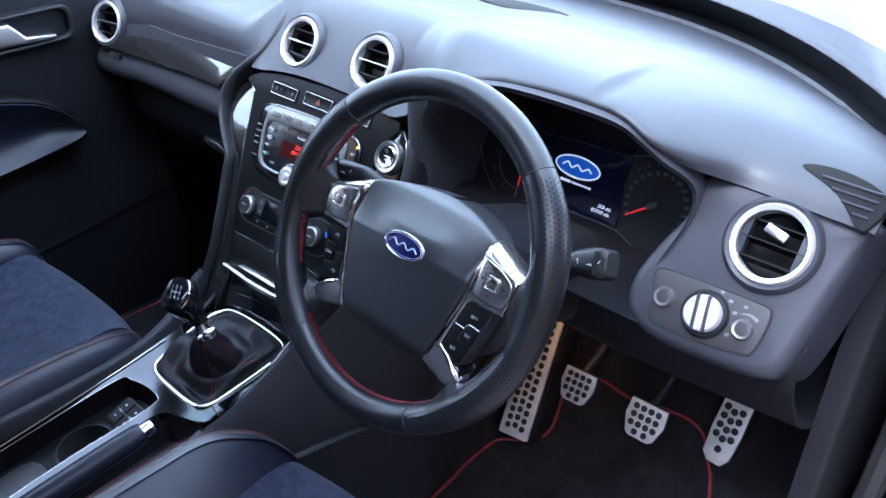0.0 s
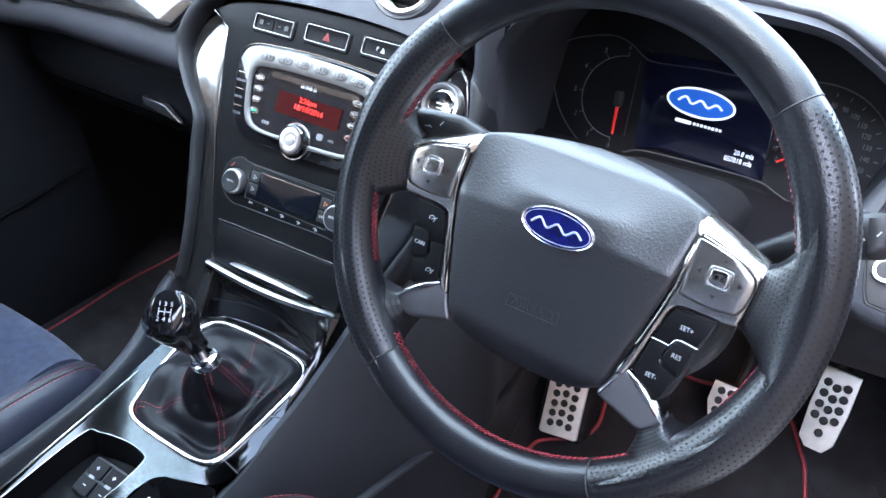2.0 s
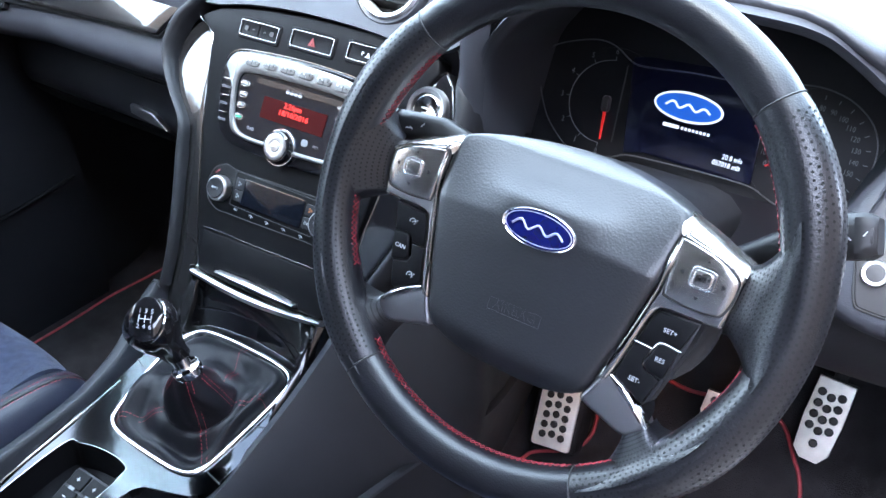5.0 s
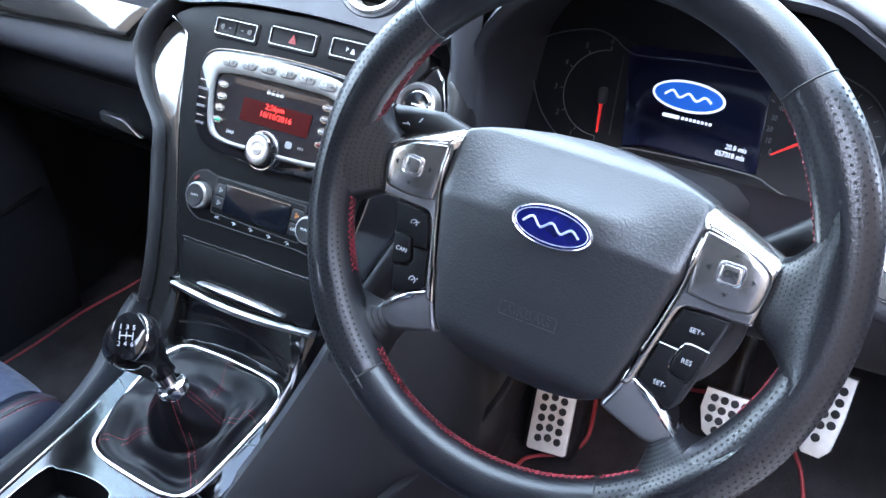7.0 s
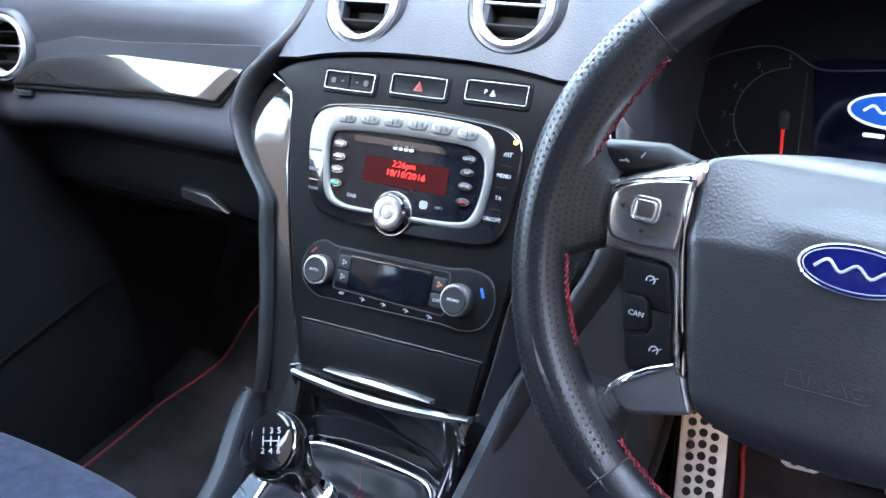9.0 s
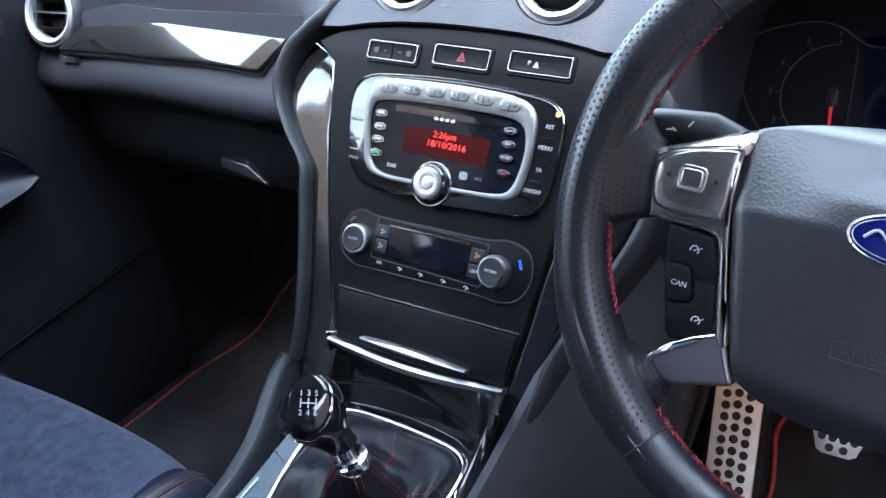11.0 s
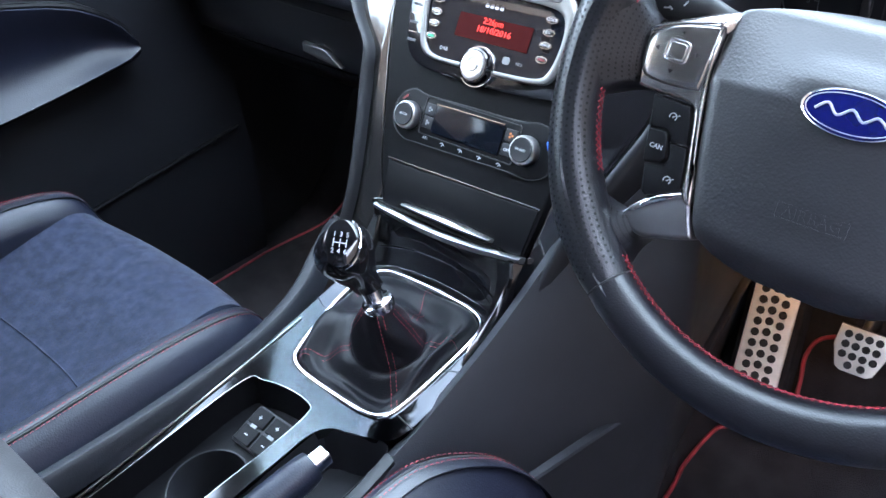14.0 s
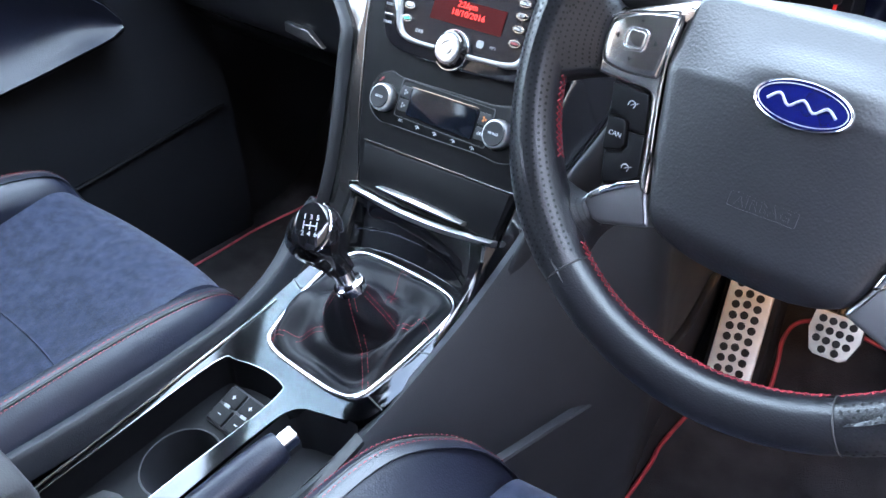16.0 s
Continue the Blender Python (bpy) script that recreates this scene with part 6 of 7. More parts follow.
rows = [[(-0.088, y, z), (-0.104, y, z - 0.03), (-0.112, y, z - 0.12), (-0.13, y, FLOOR)] for y, z in ((-0.6, 0.26), (-0.3, 0.262), (-0.1, 0.268), (0.0, 0.29), (0.06, 0.33), (0.12, 0.38))]
sheet(bm, [r[::-1] for r in rows], 0.004)
part("passenger_side", bm, PLASTIC, con, "dark passenger side of the console", 60)
# Rail along the passenger edge, running up into the dash moulding.
bm = bmesh.new()
rail_way = spline([(-0.1245, 0.046, 0.333), (-0.1250, 0.034, 0.3215), (-0.121, 0.010, 0.306), (-0.1085, -0.03, 0.288), (-0.098, -0.08, 0.278), (-0.092, -0.14, 0.274), (-0.092, -0.25, 0.271), (-0.101, -0.40, 0.269), (-0.107, -0.60, 0.269)], 6)
facets = [(-0.012, -0.012), (-0.0135, 0.003), (-0.0125, 0.0075), (-0.010, 0.0098), (-0.001, 0.0128), (0.0015, 0.0128), (0.0035, 0.0112), (0.0050, 0.0085), (0.0110, -0.005), (0.011, -0.012)]
rows = []
for k, p in enumerate(rail_way):
    go = (rail_way[min(k + 1, len(rail_way) - 1)] - rail_way[max(k - 1, 0)]).normalized()
    across = Vector((0, 0, 1)).cross(go).normalized() * -1
    if across.x < 0:
        across = -across
    over = across.cross(go)
    if over.z < 0:
        over = -over
    f = 1.0 - 0.22 * max(0.0, 1 - 7 * k / (len(rail_way) - 1))
    rows.append([p + across * (px * f) + over * (pz * f) for px, pz in facets])
loft(bm, rows, True, False, True)
part("rail", bm, material("rail_plastic", (0.014, 0.015, 0.019), 0.45, cell=(1000, 0.0003), stain=(12, 0.12), spec=0.30), con, "faceted dark grey rail", 24)
bm = bmesh.new()
sweep(bm, [(-0.1335, 0.0370, 0.3335), (-0.1275, 0.0372, 0.3405), (-0.1195, 0.0372, 0.3345)], 0.0010, 6)
part("rail_joint", bm, RUBBER, con)


# Top plate with its openings for boot, tray and handbrake.
def strip(points_a, points_b, z0, z1, name, mat, label="", steps=5, bev=0.0):
    """A band between two lines drawn on the console's top."""
    bm = bmesh.new()
    a, b = spline([(x, y, 0) for x, y in points_a], steps), spline([(x, y, 0) for x, y in points_b], steps)
    sheet(bm, [[CON @ Vector((p.x, p.y, z0)), CON @ Vector((p.x, p.y, z1)), CON @ Vector(((p.x + q.x) / 2, (p.y + q.y) / 2, z1 + bev)), CON @ Vector((q.x, q.y, z1)), CON @ Vector((q.x, q.y, z0))] for p, q in zip(a, b)], 0.0015)
    return part(name, bm, mat, con, label, 50)


boot_o = spline([(-0.054, 0.012, 0), (-0.045, -0.003, 0), (-0.022, -0.0105, 0), (0.025, -0.0125, 0), (0.060, -0.0115, 0), (0.078, -0.004, 0), (0.0845, 0.020, 0), (0.0860, 0.070, 0), (0.0850, 0.118, 0), (0.0770, 0.138, 0), (0.055, 0.146, 0), (0.0, 0.148, 0), (-0.050, 0.144, 0), (-0.068, 0.132, 0), (-0.0735, 0.105, 0), (-0.066, 0.055, 0)], 4, True)
boot_i = [Vector((0.006 + (p.x - 0.006) * 0.93, 0.067 + (p.y - 0.067) * 0.94, 0)) for p in boot_o]
bm = bmesh.new()
frame_ring(bm, [(p.x, p.y) for p in boot_o], [(p.x, p.y) for p in boot_i], -0.012, 0.0045, CON, 0.002)
part("boot_ring", bm, CHROME, con, "chrome ring around the gear lever boot", 60)
# One polished plate round the boot and the tray.
def holed_plate(outer, holes, z0, z1, name, mat, label):
    """A flat plate with openings; its edges go down to z0."""
    bm = bmesh.new()
    edges = []
    for loop in [outer] + holes:
        top = [bm.verts.new(CON @ Vector((x, y, z1))) for x, y in loop]
        low = [bm.verts.new(CON @ Vector((x, y, z0))) for x, y in loop]
        n = len(loop)
        edges += [bm.edges.new((top[i], top[(i + 1) % n])) for i in range(n)]
        for i in range(n):
            bm.faces.new((top[i], top[(i + 1) % n], low[(i + 1) % n], low[i]))
    bmesh.ops.triangle_fill(bm, use_beauty=True, edges=edges)
    return part(name, bm, mat, con, label, 30)


tray = [(p.x, p.y) for p in spline([(-0.066, -0.050, 0), (-0.050, -0.036, 0), (-0.020, -0.029, 0), (0.008, -0.030, 0), (0.016, -0.040, 0), (0.016, -0.08, 0), (0.010, -0.16, 0), (0.006, -0.30, 0), (-0.01, -0.33, 0), (-0.060, -0.33, 0), (-0.075, -0.30, 0), (-0.071, -0.16, 0)], 4, True)]
outer = [(p.x, p.y) for p in spline([(-0.088, 0.150, 0), (-0.090, 0.10, 0), (-0.086, 0.04, 0), (-0.084, -0.02, 0), (-0.084, -0.10, 0), (-0.085, -0.20, 0), (-0.088, -0.33, 0), (-0.090, -0.45, 0)], 5)]
outer += [(p.x, p.y) for p in spline([(0.022, -0.45, 0), (0.025, -0.33, 0), (0.030, -0.16, 0), (0.033, -0.08, 0), (0.036, -0.052, 0), (0.046, -0.038, 0), (0.066, -0.031, 0), (0.092, -0.021, 0), (0.103, -0.006, 0), (0.105, 0.030, 0), (0.105, 0.075, 0), (0.101, 0.110, 0), (0.094, 0.150, 0)], 5)]
top = holed_plate(outer, [[(p.x, p.y) for p in boot_o], tray], -0.010, 0.0012, "top_plate", DARK_CHROME, "polished dark metal-look top plate")
for line, r in ((((-0.0895, 0.072), (-0.0705, 0.064)), 0.0007), (((0.0850, 0.006), (0.1055, 0.002)), 0.0009), (((0.0865, 0.070), (0.1065, 0.078)), 0.0007)):
    bm = bmesh.new()
    sweep(bm, [CON @ Vector((x, y, 0.0011)) for x, y in line], r, 6)
    part("plate_joint", bm, RUBBER, top)
bm = bmesh.new()
sweep(bm, [CON @ Vector((x, y, 0.0008)) for x, y in tray], 0.0006, 6, True)
part("tray_edge", bm, GUNMETAL, top, "fine bright edge of the tray")
bm = bmesh.new()
sweep(bm, spline([CON @ Vector((x, y, 0.0022)) for x, y in ((-0.0800, 0.04), (-0.0785, -0.02), (-0.0785, -0.10), (-0.0795, -0.20), (-0.083, -0.33), (-0.086, -0.44))], 5), 0.0013, 6)
part("plate_edge", bm, GUNMETAL, top, "bright edge of the plate beside the rail")
# Hollow of the boot well and the gloss sweep up to the stack.
bm = bmesh.new()
rows = []
for t in np.linspace(-0.4, 1, 13):
    w = mix(0.086, 0.100, t)
    y, z = mix(0.045, 0.062, t ** 2) + 0.010 * math.sin(math.pi * t), mix(0.298, 0.368, t)
    rows.append([(-0.078 - 0.008 * t, y - 0.004, z)] + [(x * w, y + 0.012 * math.cos(x * 1.5), z) for x in (-0.7, -0.35, 0.0, 0.35, 0.7)] + [(0.086 + 0.012 * t, y - 0.008, z), (0.098 + 0.016 * t, y - 0.030, z)])
sheet(bm, rows, 0.003)
part("gloss_sweep", bm, GLOSS, con, "gloss black panel between flap and gear lever", 60)
bm = bmesh.new()
sweep(bm, spline([(-0.074, 0.048, 0.318), (-0.04, 0.060, 0.320), (0.0, 0.064, 0.321), (0.04, 0.060, 0.320), (0.078, 0.044, 0.316)], 5), 0.0007, 6)
part("sweep_line", bm, GUNMETAL, con)
bm = bmesh.new()
loft(bm, [[CON @ Vector(p) for p in ((0.088, 0.10 + d, 0.0 + h), (0.094, 0.105 + d, 0.012 + h), (0.102, 0.11 + d, 0.010 + h), (0.106, 0.11 + d, -0.004 + h))] for d, h in ((-0.025, -0.012), (-0.012, -0.001), (0.0, 0.006), (0.03, 0.018), (0.05, 0.034), (0.062, 0.05))])
part("corner_blade", bm, GLOSS, con, "gloss corner blade beside the boot", 60)
# Tray ahead of the cup holder, with the seat-heat keys.
def well(outline, depth, name, mat, label, slope=0.9, hole=None):
    bm = bmesh.new()
    n = len(outline)
    cx, cy = sum(p[0] for p in outline) / n, sum(p[1] for p in outline) / n
    rows = [[CON @ Vector((x, y, 0.0)) for x, y in outline]]
    for d in (0.3, 0.8, 1.0):
        f = mix(1.0, slope, d)
        rows.append([CON @ Vector((cx + (x - cx) * f, cy + (y - cy) * f, -depth * d)) for x, y in outline])
    loft(bm, rows, True)
    bm.verts.ensure_lookup_table()
    low = list(bm.verts)[-n:]
    if hole:
        # The floor is cut open round the cup holder.
        rim = [bm.verts.new(CON @ Vector((x, y, -depth))) for x, y in disc(*hole, seg=40)]
        edges = [bm.edges.get((low[k], low[(k + 1) % n])) for k in range(n)] + [bm.edges.new((rim[k], rim[(k + 1) % 40])) for k in range(40)]
        bmesh.ops.triangle_fill(bm, use_beauty=True, use_dissolve=False, edges=edges)
    else:
        bm.faces.new(low)
    return part(name, bm, mat, con, label, 50)


well(tray, 0.030, "tray", FASCIA, "black tray in the console", 0.94, (-0.024, -0.132, 0.0365))
bm = bmesh.new()
lathe(bm, [(0.0380, -0.0302), (0.0376, -0.0292), (0.0362, -0.0294), (0.0352, -0.0330), (0.0330, -0.085), (0.0, -0.085)], CON @ Matrix.Translation((-0.024, -0.132, 0.0)), 40, False)
part("cup_holder", bm, PLASTIC, con, "deep round black cup holder", 50)
bm = bmesh.new()
bar(bm, CON, -0.028, -0.235, 0.07, 0.10, -0.0299, 0, 0.001)
part("tray_mat", bm, RUBBER, con)
well([(p.x, p.y) for p in spline([(0.036, -0.06, 0), (0.042, -0.040, 0), (0.065, -0.032, 0), (0.092, -0.022, 0), (0.103, -0.030, 0), (0.105, -0.08, 0), (0.102, -0.2, 0), (0.100, -0.40, 0), (0.07, -0.42, 0), (0.03, -0.40, 0), (0.032, -0.2, 0)], 4, True)], 0.05, "handbrake_well", PLASTIC, "dark well around the handbrake", 0.95)
strip([(0.103, -0.028), (0.106, -0.08), (0.103, -0.2), (0.101, -0.40)], [(0.114, -0.030), (0.117, -0.08), (0.118, -0.2), (0.124, -0.40)], -0.01, 0.0, "top_right", PLASTIC, "dark grey driver's edge", 6, 0.002)

keys = thing("seat_heater_keys", "four dark seat-heater keys in the tray", "switch", CON @ Vector((-0.008, -0.064, -0.03)))
KB = CON @ Matrix.Translation((-0.018, -0.068, -0.020)) @ Matrix.Rotation(radians(12), 4, "X") @ Matrix.Scale(1.05, 4)
bm = bmesh.new()
prism(bm, rrect(-0.024, -0.020, 0.022, 0.018, 0.003), -0.008, 0.0, KB, 0.001)
part("bezel", bm, PLASTIC, keys)
for i in (0, 1):
    for j in (0, 1):
        x, y = -0.012 + 0.0225 * i, -0.0105 + 0.0185 * j
        bm = bmesh.new()
        prism(bm, rrect(x - 0.0098, y - 0.0082, x + 0.0098, y + 0.0082, 0.001), -0.002, 0.0022, KB, 0.0008)
        key = part("key", bm, FASCIA, keys)
        bm = bmesh.new()
        bar(bm, KB, x, y, 0.004, 0.0008, 0.0023)
        if j:
            bar(bm, KB, x, y, 0.0008, 0.004, 0.0023)
        part("mark", bm, WHITE_PRINT, key)
    bm = bmesh.new()
    bar(bm, KB, -0.012 + 0.0225 * i, -0.001, 0.007, 0.007, 0.0018)
    part("symbol", bm, LIT_DIM, keys)

# ---- gear lever ----
gl = thing("gear_lever", "gear lever with gloss black knob and red-stitched leather boot", "gear lever", CON @ Vector((0.01, 0.07, 0)))
collar = Vector((0.032, -0.056, 0.357))
top = Vector((0.014, -0.070, 0.425))
bm = bmesh.new()
n, rows = len(boot_i), []
skirt = Vector((0.027, -0.044, 0.300))
for k in range(27):
    row = []
    for i, p in enumerate(boot_i):
        a = math.atan2(p.y - 0.067, p.x - 0.006)
        e = CON @ Vector((p.x, p.y, -0.002))
        ring = skirt + Vector((0.036 * math.cos(a), 0.036 * math.sin(a), 0.004 * math.sin(2 * a + 0.5)))
        neck = collar + Vector((0.0135 * math.cos(a), 0.0135 * math.sin(a), -0.004))
        if k <= 15:
            t = k / 15
            q = e.lerp(ring, t)
            fold = 0.5 + 0.5 * math.sin(2 * a + 0.6 + 1.4 * t)
            crimp = math.sin(5 * a + 4.0 * t + 1.3) * math.sin(math.pi * t)
            q.z += math.sin(math.pi * t ** 0.62) * (0.003 + 0.018 * fold ** 1.8) - 0.008 * math.sin(math.pi * t) ** 4 + 0.0042 * crimp
        else:
            t = (k - 15) / 11
            q = ring.lerp(neck, t)
            belly = math.sin(math.pi * t) * (0.0018 + 0.0022 * math.sin(3 * a + 4 * t)) + 0.0018 * math.sin(7 * a + 7 * t) * (1 - t)
            q += Vector((math.cos(a), math.sin(a), 0)) * belly
        row.append(q)
    rows.append(row)
rows = [[v for v in r] for r in zip(*[spline(list(c), 2) for c in zip(*rows)])]
loft(bm, rows, True)
boot = part("boot", bm, BOOT_LEATHER, gl, "black leather boot", 70)
up = lambda q: (q - Vector((0.01, -0.03, 0.20)))
for i0 in (4, 22, 30, 44, 56):
    path = [rows[k][i0 % n] + up(rows[k][i0 % n]).normalized() * 0.0006 for k in range(len(rows))]
    stitches(path, up, RED_THREAD, boot, 0.0026, 0.0013, 0.0006, two=0.005)
d = (top - collar).normalized()
tilt = d.to_track_quat("Z", "Y").to_matrix().to_4x4()
M = Matrix.Translation(collar) @ tilt
bm = bmesh.new()
lathe(bm, [(0.0140, -0.006), (0.0148, -0.001), (0.0140, 0.003), (0.0105, 0.0045), (0.0092, 0.008), (0.0092, 0.030)], M, 32)
part("collar", bm, CHROME, gl, "chrome collar", 50)
bm = bmesh.new()
K = Matrix.Translation(collar + d * 0.018) @ tilt
rows = []
for t in [math.sin(math.pi / 2 * k / 18) for k in range(19)]:
    h = t * 0.067
    w = mix(0.0118, 0.0250, soft(t / 0.62)) if t < 0.62 else 0.0250 * math.sqrt(max(0.01, 1 - ((t - 0.62) / 0.385) ** 2))
    rows.append([K @ Vector((w * 0.92 * math.cos(a), w * 1.08 * math.sin(a) - 0.006 * math.sin(math.pi * t), h)) for a in [2 * math.pi * k / 32 for k in range(32)]])
loft(bm, rows, True, False, True)
kn = part("knob", bm, GLOSS, gl, "gloss black pear-shaped knob", 60)
# Shift pattern plate facing the driver.
face = (Vector((0.45, -0.62, 0.75))).normalized()
right = Vector((0.83, 0.52, -0.1))
right = (right - face * right.dot(face)).normalized()
upv = face.cross(right)
GP = Matrix.Translation(K @ Vector((0, -0.003, 0.042)) + face * 0.0250 + upv * 0.002) @ Matrix(((right.x, upv.x, face.x, 0), (right.y, upv.y, face.y, 0), (right.z, upv.z, face.z, 0), (0, 0, 0, 1)))
bm = bmesh.new()
lathe(bm, [(1.0, -0.006), (0.98, -0.001), (0.7, 0.0008), (0.0, 0.0014)], GP @ Matrix.Diagonal((0.0150, 0.0205, 1, 1)), 40, False)
plate_ob = part("pattern_plate", bm, GLOSS, kn, "black shift pattern plate", 60)
bm = bmesh.new()
pts = [GP @ Vector((0.0162 * math.cos(a), 0.0222 * math.sin(a), -0.0030 - 0.004 * abs(math.sin(a)) ** 3)) for a in [radians(-66 + 5 * k) for k in range(28)]]
sweep(bm, pts, lambda t: 0.0003 + 0.0011 * math.sin(math.pi * t) ** 0.6, 8)
part("plate_rim", bm, CHROME, kn, "chrome edge along the plate")
bm = bmesh.new()
bar(bm, GP, 0.0, 0.0, 0.0118, 0.0008, 0.0014)
for x in (-0.0055, 0.0, 0.0055):
    bar(bm, GP, x, 0.0, 0.0008, 0.0070, 0.0014)
part("pattern", bm, WHITE_PRINT, plate_ob)
for word, x, y in (("1", -0.0055, 0.0070), ("3", 0.0, 0.0070), ("5", 0.0055, 0.0070), ("2", -0.0055, -0.0070), ("4", 0.0, -0.0070), ("6", 0.0055, -0.0070)):
    lettering(word, 0.0060, at(GP, x, y, 0.0013), WHITE_PRINT, plate_ob)

# ---- handbrake ----
hb = thing("handbrake", "black leather handbrake lever with chrome button", "handbrake", (0.08, -0.40, 0.22))
a, b = Vector((0.0945, -0.196, 0.3150)), Vector((0.072, -0.40, 0.278))
bm = bmesh.new()
sweep(bm, spline([a, a.lerp(b, 0.08), a.lerp(b, 0.35), a.lerp(b, 0.7), b, b + Vector((-0.01, -0.08, -0.04))], 6), lambda t: 0.0100 + 0.0055 * math.sin(math.pi * min(1, 0.12 + t * 0.75)) ** 0.8, 16)
part("grip", bm, SEAT_LEATHER, hb, "black leather grip", 60)
bm = bmesh.new()
d = (a - b).normalized()
prism(bm, rrect(-0.0075, -0.0068, 0.0075, 0.0068, 0.0035), -0.008, 0.0145, Matrix.Translation(a) @ d.to_track_quat("Z", "Y").to_matrix().to_4x4(), 0.0015)
part("button", bm, CHROME, hb, "chrome release button", 40)
bm = bmesh.new()
sweep(bm, [b + Vector((0, 0.004, 0)), b + Vector((-0.004, -0.03, -0.012)), b + Vector((-0.008, -0.07, -0.05))], lambda t: 0.0165 + 0.010 * t, 14)
part("gaiter", bm, BOOT_LEATHER, hb, "leather gaiter at its foot", 60)

# ---- armrest between the seats ----
bm = bmesh.new()
rows = []
for y, z, h, w in ((-0.358, 0.405, 0.010, 0.055), (-0.364, 0.430, 0.018, 0.066), (-0.39, 0.447, 0.03, 0.074), (-0.46, 0.454, 0.05, 0.078), (-0.58, 0.456, 0.05, 0.080), (-0.72, 0.45, 0.05, 0.080)):
    rows.append([(0.018 + w * max(-1, min(1, 1.12 * math.cos(t))), y, z - h + h * max(-1, min(1, 1.12 * math.sin(t)))) for t in [2 * math.pi * k / 28 for k in range(28)]])
loft(bm, [[tuple(v) for v in r] for r in rows], True, False, True)
part("armrest_lid", bm, material("armrest_vinyl", (0.034, 0.033, 0.035), 0.58, cell=(800, 0.0003), stain=(14, 0.15), spec=0.35), con, "grey-black padded armrest lid", 60)
bm = bmesh.new()
prism(bm, rrect(-0.05, -0.72, 0.085, -0.42, 0.02), 0.14, 0.375, Matrix(), 0.01)
part("armrest_box", bm, PLASTIC, con, "black armrest box")

